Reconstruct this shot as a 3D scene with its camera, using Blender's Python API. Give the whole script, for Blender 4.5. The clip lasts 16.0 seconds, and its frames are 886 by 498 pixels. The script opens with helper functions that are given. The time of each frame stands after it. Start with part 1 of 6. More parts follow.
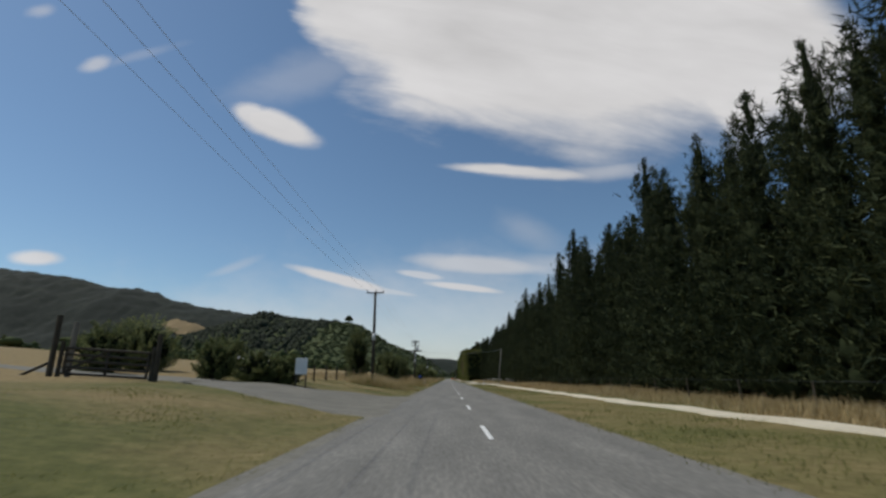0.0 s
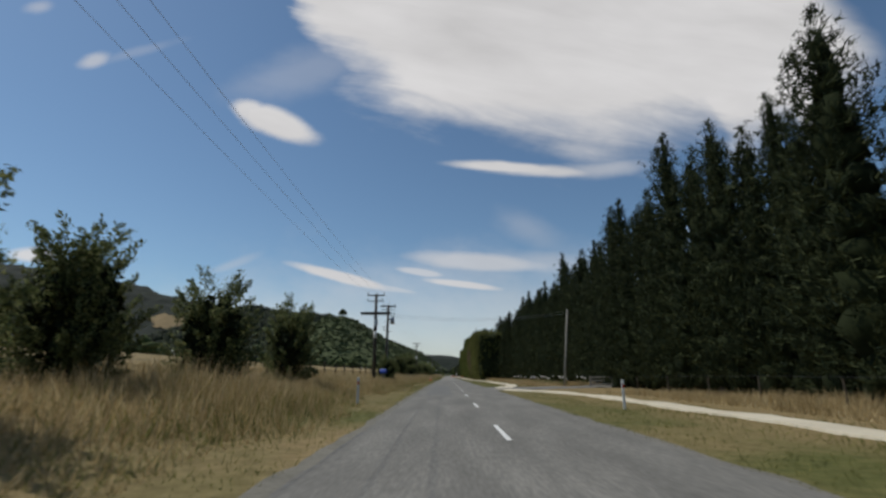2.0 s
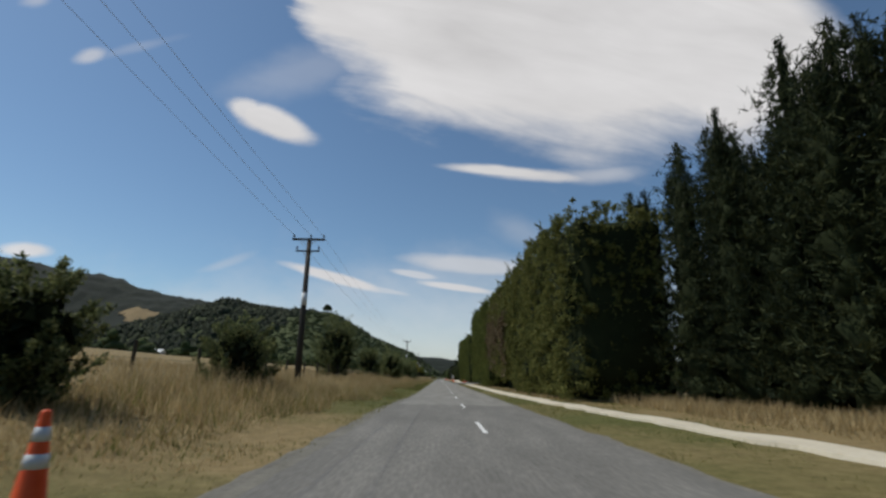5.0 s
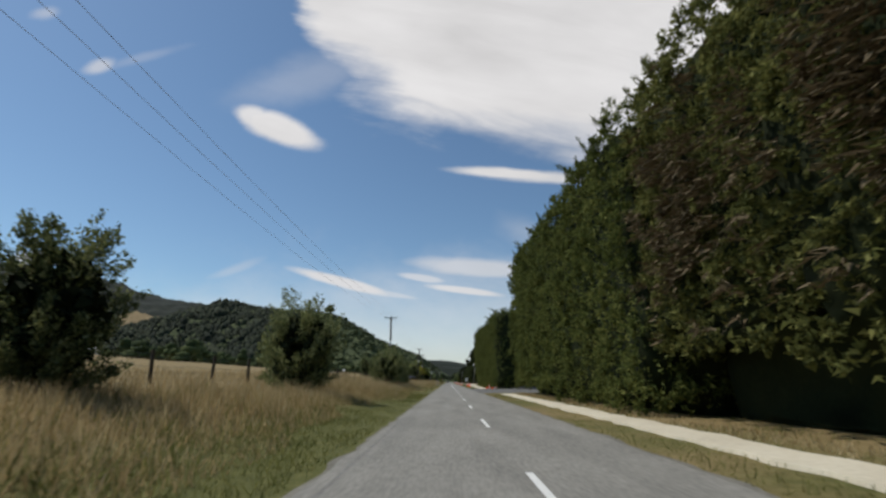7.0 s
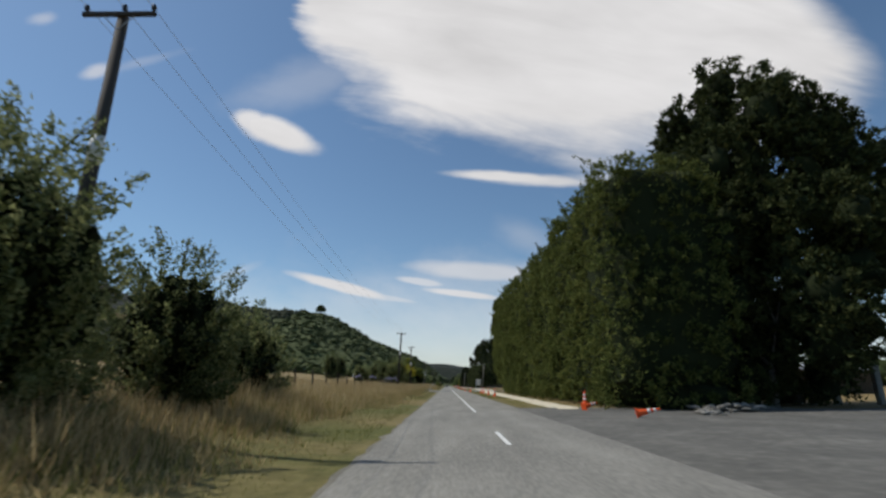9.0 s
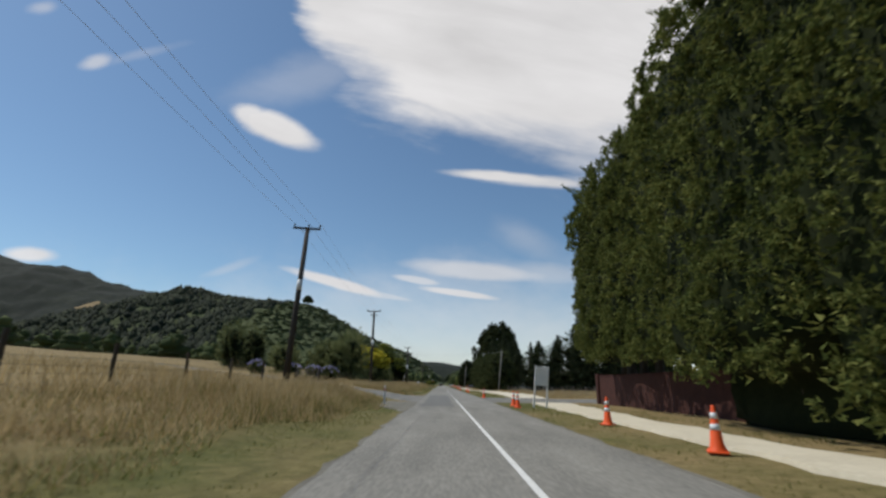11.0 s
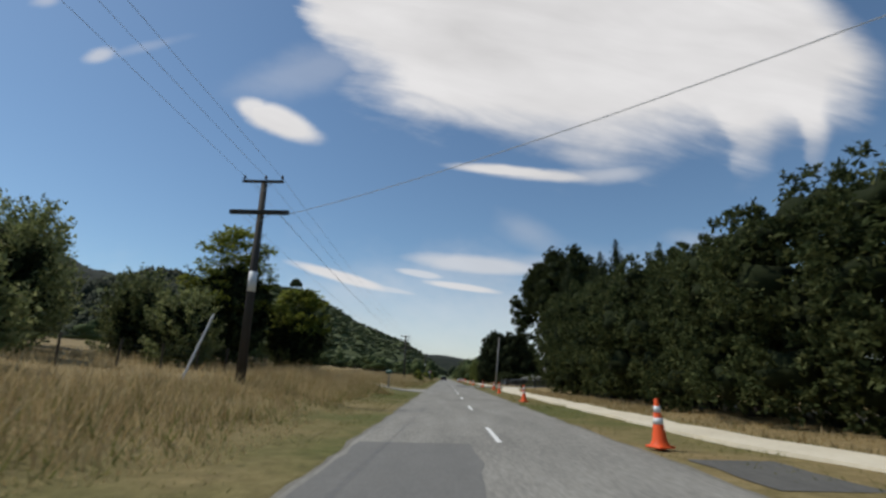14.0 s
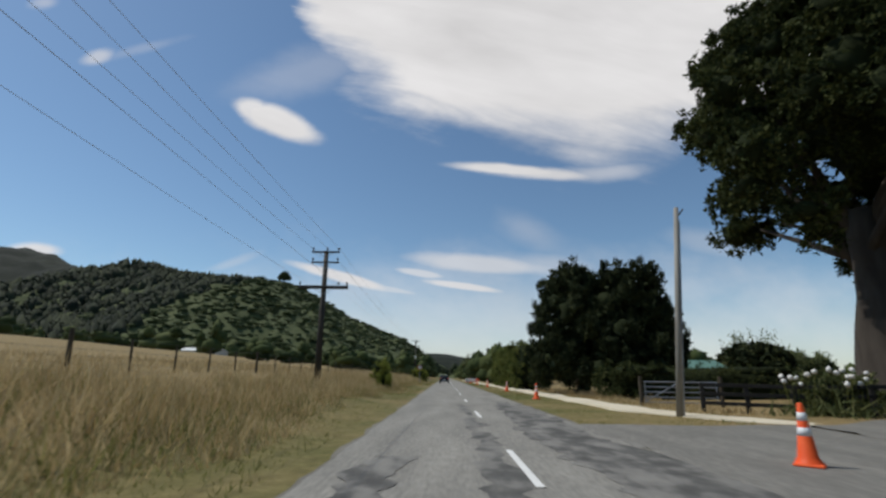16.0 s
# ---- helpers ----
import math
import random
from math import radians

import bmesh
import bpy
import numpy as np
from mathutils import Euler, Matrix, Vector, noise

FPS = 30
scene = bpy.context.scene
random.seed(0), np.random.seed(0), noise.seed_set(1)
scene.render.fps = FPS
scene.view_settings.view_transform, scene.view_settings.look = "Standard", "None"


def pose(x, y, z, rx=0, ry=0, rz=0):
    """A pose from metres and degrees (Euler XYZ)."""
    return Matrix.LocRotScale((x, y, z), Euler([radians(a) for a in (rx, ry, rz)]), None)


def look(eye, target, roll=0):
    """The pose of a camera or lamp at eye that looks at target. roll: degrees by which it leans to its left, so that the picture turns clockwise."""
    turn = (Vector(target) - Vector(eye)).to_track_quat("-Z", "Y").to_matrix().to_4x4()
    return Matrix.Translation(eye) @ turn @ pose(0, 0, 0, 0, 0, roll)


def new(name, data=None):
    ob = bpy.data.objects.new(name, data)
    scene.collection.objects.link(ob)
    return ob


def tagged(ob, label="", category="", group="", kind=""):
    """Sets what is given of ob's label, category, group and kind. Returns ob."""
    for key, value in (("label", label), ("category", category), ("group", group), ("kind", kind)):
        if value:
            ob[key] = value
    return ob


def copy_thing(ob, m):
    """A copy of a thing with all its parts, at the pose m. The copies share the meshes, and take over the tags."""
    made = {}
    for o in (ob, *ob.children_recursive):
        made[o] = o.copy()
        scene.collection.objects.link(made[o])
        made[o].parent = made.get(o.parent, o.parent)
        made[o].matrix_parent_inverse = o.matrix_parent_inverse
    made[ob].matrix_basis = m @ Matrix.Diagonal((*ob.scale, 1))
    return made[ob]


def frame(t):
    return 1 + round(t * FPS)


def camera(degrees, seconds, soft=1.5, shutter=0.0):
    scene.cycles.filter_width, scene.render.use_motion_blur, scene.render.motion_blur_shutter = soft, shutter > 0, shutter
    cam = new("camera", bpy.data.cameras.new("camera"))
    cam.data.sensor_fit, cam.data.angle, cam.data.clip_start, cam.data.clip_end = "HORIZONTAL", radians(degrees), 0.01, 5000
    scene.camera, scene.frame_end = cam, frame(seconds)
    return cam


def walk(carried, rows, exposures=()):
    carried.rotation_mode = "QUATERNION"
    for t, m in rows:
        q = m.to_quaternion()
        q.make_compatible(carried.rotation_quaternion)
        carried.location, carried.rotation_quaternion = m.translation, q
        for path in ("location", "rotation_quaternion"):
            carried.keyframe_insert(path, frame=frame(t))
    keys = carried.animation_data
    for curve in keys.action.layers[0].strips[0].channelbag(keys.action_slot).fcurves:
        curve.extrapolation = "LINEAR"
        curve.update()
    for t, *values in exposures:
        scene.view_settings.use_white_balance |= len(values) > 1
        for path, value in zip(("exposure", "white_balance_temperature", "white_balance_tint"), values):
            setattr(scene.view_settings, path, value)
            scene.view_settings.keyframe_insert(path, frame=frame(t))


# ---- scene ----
cam = camera(84.85, 16.0, 2.6, 0.06)

# seconds, x, y, pitch, yaw, roll
DRIVE = [
    (0, -0.92, -2.32, 14.91, 0.50, -0.06), (0.5, -1.04, 15.42, 14.91, 0.34, -0.12),
    (1, -1.10, 32.57, 14.70, 0.33, -0.31), (1.5, -1.12, 51.09, 14.71, 0.39, -0.68),
    (2, -1.23, 68.39, 14.57, 0.42, -0.06), (2.5, -1.36, 85.40, 15.39, 0.82, 1.05),
    (3, -1.33, 102.66, 14.37, 0.54, 0.29), (3.5, -1.38, 119.30, 15.20, -0.72, -0.07),
    (4, -1.24, 136.25, 15.29, -0.42, 0.77), (6.5, -1.09, 208.56, 14.16, 0.36, 0.38),
    (7, -1.15, 224.07, 15.27, 0.64, 0.26), (7.5, -1.29, 240.38, 14.81, 0.34, 0.73),
    (8, -1.29, 256.53, 14.96, -0.02, 0.34), (8.5, -1.32, 272.40, 14.93, 0.24, 0.10),
    (9, -1.36, 287.28, 15.69, 0.42, -0.04), (11.5, -1.13, 373.79, 15.54, 0.03, 1.20),
    (12, -1.04, 392.21, 15.35, 0.08, -0.04), (12.5, -1.00, 410.55, 14.73, 0.14, -0.96),
    (13, -1.11, 426.27, 14.75, 0.62, 0.78), (13.5, -1.18, 442.21, 14.91, 0.26, 0.96),
    (14, -1.14, 458.16, 14.82, 0.46, 1.25), (14.5, -1.05, 474.89, 14.75, 0.41, 1.26),
    (15, -1.05, 490.91, 14.55, 0.17, 0.86), (15.5, -1.11, 507.44, 14.58, 0.11, 0.96),
    (16, -1.14, 522.34, 14.73, 0.45, 0.81),
]
walk(cam, [(t, pose(x, y, 1.262, 90 + p, 0, w) @ pose(0, 0, 0, 0, 0, r)) for t, x, y, p, w, r in DRIVE], [(0, -0.20), (4.0, -0.20), (6.5, 0.0), (16, 0.0)])

# ---------------------------------------------------------------- light
SUN_HEIGHT = 55.0
world = bpy.data.worlds.new("summer_sky")
scene.world = world
world.use_nodes = True
WN, WL = world.node_tree.nodes, world.node_tree.links
WN.clear()


def wmath(op, a, b=None, c=None, clamp=False):
    n = WN.new("ShaderNodeMath")
    n.operation, n.use_clamp = op, clamp
    for i, v in enumerate((a, b, c)):
        if v is None:
            continue
        if isinstance(v, (int, float)):
            n.inputs[i].default_value = v
        else:
            WL.new(v, n.inputs[i])
    return n.outputs[0]


sky = WN.new("ShaderNodeTexSky")
sky.sky_type, sky.sun_disc = "NISHITA", False
sky.sun_elevation, sky.sun_rotation = radians(SUN_HEIGHT), radians(-78)
sky.air_density, sky.dust_density, sky.ozone_density = 1.0, 0.35, 2.8
way = WN.new("ShaderNodeTexCoord")
split = WN.new("ShaderNodeSeparateXYZ")
WL.new(way.outputs["Generated"], split.inputs[0])
ahead = wmath("MAXIMUM", split.outputs[1], 0.02)
su, sw = wmath("DIVIDE", split.outputs[0], ahead), wmath("DIVIDE", split.outputs[2], ahead)
flat = WN.new("ShaderNodeCombineXYZ")
WL.new(su, flat.inputs[0]), WL.new(sw, flat.inputs[1])


def wnoise(scale, stretch, detail, rough, seed):
    mp = WN.new("ShaderNodeMapping")
    mp.inputs["Scale"].default_value = (scale, scale * stretch, 1)
    mp.inputs["Location"].default_value = (seed, seed * 1.7, seed)
    WL.new(flat.outputs[0], mp.inputs[0])
    n = WN.new("ShaderNodeTexNoise")
    n.inputs["Scale"].default_value, n.inputs["Detail"].default_value, n.inputs["Roughness"].default_value = 1, detail, rough
    WL.new(mp.outputs[0], n.inputs["Vector"])
    return n


warp = wnoise(3.2, 1.6, 4, 0.55, 2.3)
ws = WN.new("ShaderNodeSeparateColor")
WL.new(warp.outputs["Color"], ws.inputs[0])
wisp = wnoise(4.2, 1.5, 6, 0.58, 7.1)
shade = wnoise(2.2, 2.0, 4, 0.5, 4.4)


def cloud(u, w, a, b, tilt, soft, wob, strength):
    """An elliptical cloud at slope (u, w) with a ragged edge."""
    c, s = math.cos(radians(tilt)), math.sin(radians(tilt))
    x = wmath("ADD", wmath("SUBTRACT", su, u), wmath("MULTIPLY", wmath("SUBTRACT", ws.outputs[0], 0.5), wob))
    y = wmath("ADD", wmath("SUBTRACT", sw, w), wmath("MULTIPLY", wmath("SUBTRACT", ws.outputs[1], 0.5), wob * 0.7))
    p = wmath("MULTIPLY_ADD", x, c / a, wmath("MULTIPLY", y, s / a))
    q = wmath("MULTIPLY_ADD", x, -s / b, wmath("MULTIPLY", y, c / b))
    r = wmath("SQRT", wmath("ADD", wmath("MULTIPLY", p, p), wmath("MULTIPLY", q, q)))
    r = wmath("MULTIPLY_ADD", wmath("SUBTRACT", wisp.outputs[0], 0.5), 0.35 + soft * 1.2, r)
    m = wmath("DIVIDE", wmath("SUBTRACT", 1.0 + soft * 0.5, r), soft, clamp=True)
    m = wmath("MULTIPLY", wmath("MULTIPLY", m, m), wmath("MULTIPLY_ADD", m, -2.0, 3.0))
    return wmath("MULTIPLY", m, strength)


# foot of the great cloud: slope sideways, slope up
GREAT_CLOUD = [
    (-0.56, 1.36), (-0.43, 1.06), (-0.38, 0.91), (-0.345, 0.80), (-0.265, 0.70), (-0.18, 0.645), (-0.11, 0.60), (-0.034, 0.54), (0.08, 0.503), (0.21, 0.485), (0.335, 0.475),
    (0.47, 0.50), (0.535, 0.515), (0.60, 0.51), (0.628, 0.455), (0.68, 0.45), (0.745, 0.505), (0.785, 0.52), (0.812, 0.465), (0.88, 0.585), (0.94, 0.61), (0.99, 0.64), (1.08, 0.70), (1.18, 0.80),
]
LENS_CLOUDS = [
    (-0.390, 0.560, 0.115, 0.036, -22, 0.60, 0.04, 1.00),
    (-0.456, 0.590, 0.050, 0.027, -15, 0.70, 0.04, 0.95),
    (0.140, 0.446, 0.130, 0.012, -5, 0.90, 0.02, 1.00),
    (0.220, 0.436, 0.115, 0.013, -3, 1.20, 0.03, 0.90),
    (0.347, 0.440, 0.089, 0.018, 5, 1.50, 0.04, 0.50),
    (-0.230, 0.202, 0.105, 0.011, -15, 0.80, 0.01, 0.95),
    (-0.145, 0.178, 0.083, 0.006, -8, 1.00, 0.01, 0.60),
    (0.080, 0.232, 0.137, 0.016, -4, 1.20, 0.03, 0.70),
    (0.211, 0.227, 0.107, 0.020, -5, 1.60, 0.03, 0.40),
    (-0.058, 0.210, 0.043, 0.007, -8, 1.00, 0.01, 0.70),
    (0.037, 0.183, 0.073, 0.007, -7, 1.00, 0.01, 0.90),
]
WISPS = [
    (0.172, 0.301, 0.072, 0.028, -26, 1.60, 0.05, 0.22),
    (0.565, 0.285, 0.071, 0.021, -8, 1.60, 0.04, 0.25),
    (-0.458, 0.229, 0.058, 0.011, 19, 1.40, 0.03, 0.30),
    (-0.881, 0.248, 0.055, 0.016, -3, 0.90, 0.03, 0.90),
    (-0.835, 0.730, 0.036, 0.021, 17, 1.10, 0.03, 0.60),
    (-0.738, 0.751, 0.079, 0.013, 17, 1.60, 0.03, 0.18),
    (-0.327, 0.687, 0.147, 0.046, 19, 1.80, 0.05, 0.22),
    (-1.003, 0.878, 0.034, 0.017, 7, 1.40, 0.03, 0.40),
    (-0.108, 0.123, 0.105, 0.016, -3, 1.60, 0.02, 0.30),
    (0.078, 0.101, 0.069, 0.016, 0, 1.60, 0.02, 0.30),
    (-0.003, 0.089, 0.185, 0.014, 0, 1.60, 0.02, 0.20),
    (0.0, 0.05, 2.4, 0.12, 0, 2.20, 0.02, 0.5),
]
long_ = WN.new("ShaderNodeMapping")
long_.inputs["Rotation"].default_value = (0, 0, radians(14))
WL.new(flat.outputs[0], long_.inputs[0])
drawn = WN.new("ShaderNodeMapping")
drawn.inputs["Scale"].default_value = (2.6, 11.0, 1)
WL.new(long_.outputs[0], drawn.inputs[0])
strand = WN.new("ShaderNodeTexNoise")
strand.inputs["Scale"].default_value, strand.inputs["Detail"].default_value, strand.inputs["Roughness"].default_value, strand.inputs["Distortion"].default_value = 1.0, 5, 0.55, 0.5
WL.new(drawn.outputs[0], strand.inputs["Vector"])
wave = wmath("SUBTRACT", strand.outputs[0], 0.5)
foot = WN.new("ShaderNodeFloatCurve")
line_ = foot.mapping.curves[0]
for k, (u, w) in enumerate(GREAT_CLOUD):
    p = ((u + 0.6) / 1.8, w / 1.4)
    if 0 < k < len(GREAT_CLOUD) - 1:
        line_.points.new(*p)
    else:
        line_.points[0 if k == 0 else -1].location = p
foot.mapping.update()
along = wmath("ADD", wmath("MULTIPLY_ADD", wmath("SUBTRACT", wisp.outputs[0], 0.5), 0.07, su), wmath("MULTIPLY_ADD", wmath("SUBTRACT", ws.outputs[0], 0.5), 0.06, wmath("MULTIPLY", wave, 0.06)))
WL.new(wmath("DIVIDE", wmath("ADD", along, 0.6), 1.8), foot.inputs["Value"])
above = wmath("SUBTRACT", sw, wmath("MULTIPLY", foot.outputs[0], 1.4))
above = wmath("ADD", above, wmath("MULTIPLY_ADD", wave, 0.2, wmath("MULTIPLY", wmath("SUBTRACT", wisp.outputs[0], 0.5), 0.14)))
veil = wmath("DIVIDE", wmath("ADD", above, 0.05), 0.17, clamp=True)
cover = wmath("MULTIPLY", wmath("MULTIPLY", veil, veil), wmath("MULTIPLY_ADD", veil, -2.0, 3.0))
side_ = wmath("SUBTRACT", wmath("SUBTRACT", 1.07, along), wmath("MULTIPLY", wmath("MAXIMUM", wmath("SUBTRACT", sw, 0.74), 0.0), 0.6))
side_ = wmath("DIVIDE", wmath("MULTIPLY_ADD", wave, 0.12, side_), 0.13, clamp=True)
cover = wmath("MULTIPLY", cover, wmath("MULTIPLY", wmath("MULTIPLY", side_, side_), wmath("MULTIPLY_ADD", side_, -2.0, 3.0)))
for row in LENS_CLOUDS + WISPS:
    cover = wmath("MAXIMUM", cover, cloud(*row))
fwd = wmath("GREATER_THAN", split.outputs[1], 0.02)
cover = wmath("MULTIPLY", cover, fwd)
grey = wmath("MULTIPLY_ADD", shade.outputs[0], 3.0, wmath("MULTIPLY_ADD", strand.outputs[0], 2.4, 4.55))
cc = WN.new("ShaderNodeCombineColor")
WL.new(grey, cc.inputs[0]), WL.new(wmath("MULTIPLY", grey, 0.985), cc.inputs[1]), WL.new(wmath("MULTIPLY", grey, 0.99), cc.inputs[2])
wmix = WN.new("ShaderNodeMix")
wmix.data_type = "RGBA"
clear = WN.new("ShaderNodeMix")
clear.data_type, clear.blend_type = "RGBA", "MULTIPLY"
clear.inputs["Factor"].default_value, clear.inputs["B"].default_value = 1.0, (0.90, 1.0, 1.0, 1)
WL.new(sky.outputs[0], clear.inputs["A"])
WL.new(cover, wmix.inputs["Factor"]), WL.new(clear.outputs["Result"], wmix.inputs["A"]), WL.new(cc.outputs[0], wmix.inputs["B"])
bg = WN.new("ShaderNodeBackground")
bg.inputs[1].default_value = 0.10
WL.new(wmix.outputs["Result"], bg.inputs[0])
wout = WN.new("ShaderNodeOutputWorld")
WL.new(bg.outputs[0], wout.inputs[0])

sun = new("sun", bpy.data.lights.new("sun", "SUN"))
sun.data.energy, sun.data.angle, sun.data.color = 3.0, radians(0.53), (1.0, 0.96, 0.88)
sun.matrix_world = look((-58.7, 272.5, 85.7), (0, 260, 0))

# ---------------------------------------------------------------- materials
def material(name, stops, scale=1.0, detail=5, rough=0.8, bump=0.0, bump_scale=None, island=0.0, fine=None, metal=0.0, translucent=0.0, stretch=(1, 1, 1), spread=0.5):
    """A noise-coloured surface. stops: base colours from dark to light; island: how far pieces differ from one another."""
    m = bpy.data.materials.new(name)
    m.use_nodes = True
    n, l = m.node_tree.nodes, m.node_tree.links
    b = n["Principled BSDF"]
    b.inputs["Roughness"].default_value, b.inputs["Metallic"].default_value = rough, metal
    b.inputs["Specular IOR Level"].default_value = 0.1 if translucent else 0.3
    geo = n.new("ShaderNodeNewGeometry")
    mp = n.new("ShaderNodeMapping")
    mp.inputs["Scale"].default_value = stretch
    l.new(geo.outputs["Position"], mp.inputs[0])
    big = n.new("ShaderNodeTexNoise")
    big.inputs["Scale"].default_value, big.inputs["Detail"].default_value, big.inputs["Roughness"].default_value = scale, detail, 0.6
    l.new(mp.outputs[0], big.inputs["Vector"])
    val = big.outputs[0]
    if fine:
        small = n.new("ShaderNodeTexNoise")
        small.inputs["Scale"].default_value, small.inputs["Detail"].default_value = fine, 3
        l.new(mp.outputs[0], small.inputs["Vector"])
        mx = n.new("ShaderNodeMix")
        mx.inputs["Factor"].default_value = 0.45
        l.new(val, mx.inputs["A"]), l.new(small.outputs[0], mx.inputs["B"])
        val = mx.outputs["Result"]
    if island:
        mx = n.new("ShaderNodeMix")
        mx.inputs["Factor"].default_value = island
        l.new(val, mx.inputs["A"]), l.new(geo.outputs["Random Per Island"], mx.inputs["B"])
        val = mx.outputs["Result"]
    ramp = n.new("ShaderNodeValToRGB")
    e = ramp.color_ramp.elements
    lo, hi = 0.5 - spread / 2, 0.5 + spread / 2
    for i, col in enumerate(stops):
        p = lo + (hi - lo) * i / max(1, len(stops) - 1)
        el = e[i] if i < 2 else e.new(p)
        el.position, el.color = p, (*col, 1)
    l.new(val, ramp.inputs[0])
    l.new(ramp.outputs[0], b.inputs["Base Color"])
    if bump:
        bn = n.new("ShaderNodeTexNoise")
        bn.inputs["Scale"].default_value, bn.inputs["Detail"].default_value = bump_scale or scale * 8, 6
        l.new(mp.outputs[0], bn.inputs["Vector"])
        bp = n.new("ShaderNodeBump")
        bp.inputs["Strength"].default_value, bp.inputs["Distance"].default_value = min(1.0, bump * 10), bump
        l.new(bn.outputs[0], bp.inputs["Height"])
        l.new(bp.outputs[0], b.inputs["Normal"])
    if translucent:
        tr = n.new("ShaderNodeBsdfTranslucent")
        l.new(ramp.outputs[0], tr.inputs[0])
        ms = n.new("ShaderNodeMixShader")
        ms.inputs[0].default_value = translucent
        l.new(b.outputs[0], ms.inputs[1]), l.new(tr.outputs[0], ms.inputs[2])
        l.new(ms.outputs[0], n["Material Output"].inputs[0])
    return m


M_ASPHALT = material("chipseal", [(0.148, 0.142, 0.126), (0.222, 0.213, 0.188), (0.31, 0.296, 0.26)], 0.7, 7, 0.9, 0.004, 60, fine=11, stretch=(1.6, 0.3, 1), spread=0.38)
M_OLDSEAL = material("old_chipseal", [(0.110, 0.106, 0.094), (0.172, 0.165, 0.146), (0.262, 0.25, 0.22)], 0.7, 7, 0.9, 0.004, 60, fine=11, stretch=(1.6, 0.3, 1), spread=0.42)
M_SIDESEAL = material("dark_patched_seal", [(0.075, 0.073, 0.066), (0.125, 0.12, 0.107), (0.205, 0.197, 0.175)], 0.45, 8, 0.9, 0.004, 60, fine=3.5, spread=0.4)
M_GRAVEL = material("grey_gravel", [(0.16, 0.155, 0.14), (0.27, 0.26, 0.235), (0.36, 0.34, 0.3)], 0.6, 6, 0.95, 0.01, 40, fine=18)
M_SHOULDER = material("gritty_shoulder", [(0.10, 0.095, 0.075), (0.17, 0.16, 0.13), (0.25, 0.235, 0.195)], 0.9, 7, 0.95, 0.01, 40, fine=12)
# near-black colour for foliage cores: puts the shade deep inside crowns into the surface
M_INNER = material("crown_shade_fill", [(0.012, 0.017, 0.008), (0.027, 0.034, 0.014)], 1.5, 5, 1.0, fine=8, translucent=0.02)
M_LIME = material("pale_limestone", [(0.46, 0.40, 0.30), (0.60, 0.54, 0.41), (0.70, 0.64, 0.51)], 0.5, 6, 0.95, 0.01, 25, fine=9)
M_PAINT = material("road_paint", [(0.6, 0.6, 0.57), (0.8, 0.8, 0.77)], 3, 6, 0.7, fine=30)
M_TAR = material("tar_patch", [(0.066, 0.064, 0.058), (0.105, 0.102, 0.092), (0.15, 0.145, 0.13)], 1.5, 7, 0.92, 0.003, 50, fine=14, stretch=(1.5, 0.4, 1))
M_PINE = material("pine_needles", [(0.013, 0.020, 0.011), (0.029, 0.040, 0.018), (0.070, 0.080, 0.033)], 0.22, 4, 0.75, island=0.5, translucent=0.15)
M_HEDGE = material("macrocarpa_foliage", [(0.038, 0.054, 0.015), (0.115, 0.138, 0.036), (0.235, 0.245, 0.075)], 0.35, 4, 0.8, island=0.45, translucent=0.33)
M_BUSH = material("shrub_leaves", [(0.052, 0.068, 0.027), (0.125, 0.148, 0.057), (0.24, 0.25, 0.11)], 0.8, 4, 0.7, island=0.55, translucent=0.45)
M_OLIVE = material("olive_leaves", [(0.085, 0.105, 0.038), (0.19, 0.215, 0.085), (0.32, 0.33, 0.15)], 0.8, 4, 0.7, island=0.55, translucent=0.45)
M_GOLD = material("golden_cypress", [(0.20, 0.21, 0.03), (0.58, 0.51, 0.05), (0.78, 0.67, 0.08)], 0.55, 3, 0.7, island=0.4, translucent=0.25, spread=0.4)
M_HEDGE_B = material("olive_macrocarpa_foliage", [(0.050, 0.058, 0.019), (0.145, 0.155, 0.045), (0.27, 0.265, 0.09)], 0.35, 4, 0.8, island=0.45, translucent=0.33)
M_MACRO = material("dark_macrocarpa_foliage", [(0.016, 0.024, 0.009), (0.040, 0.052, 0.017), (0.09, 0.10, 0.035)], 0.35, 4, 0.8, island=0.5, translucent=0.2)
M_SHRUB = material("dense_shrub_foliage", [(0.025, 0.036, 0.014), (0.060, 0.077, 0.027), (0.12, 0.13, 0.05)], 0.4, 4, 0.8, island=0.5, translucent=0.3)
M_BARK = material("bark", [(0.03, 0.024, 0.019), (0.072, 0.06, 0.049)], 2.0, 6, 0.9, 0.02, 12, stretch=(1, 1, 0.25))
M_POLE = material("weathered_pole", [(0.035, 0.03, 0.026), (0.075, 0.066, 0.056)], 1.5, 6, 0.85, 0.006, 20, stretch=(6, 6, 0.4))
M_GREYPOLE = material("grey_pole", [(0.2, 0.185, 0.16), (0.34, 0.32, 0.28)], 1.5, 6, 0.85, 0.006, 20, stretch=(6, 6, 0.4))
M_STEEL = material("galvanised_steel", [(0.25, 0.26, 0.27), (0.42, 0.43, 0.44)], 3, 5, 0.45, metal=0.7)
M_DARKSTEEL = material("dark_fittings", [(0.03, 0.03, 0.032), (0.07, 0.07, 0.072)], 5, 4, 0.5)
M_WHITE = material("white_paint", [(0.62, 0.62, 0.6), (0.8, 0.8, 0.78)], 2, 5, 0.6, fine=15)
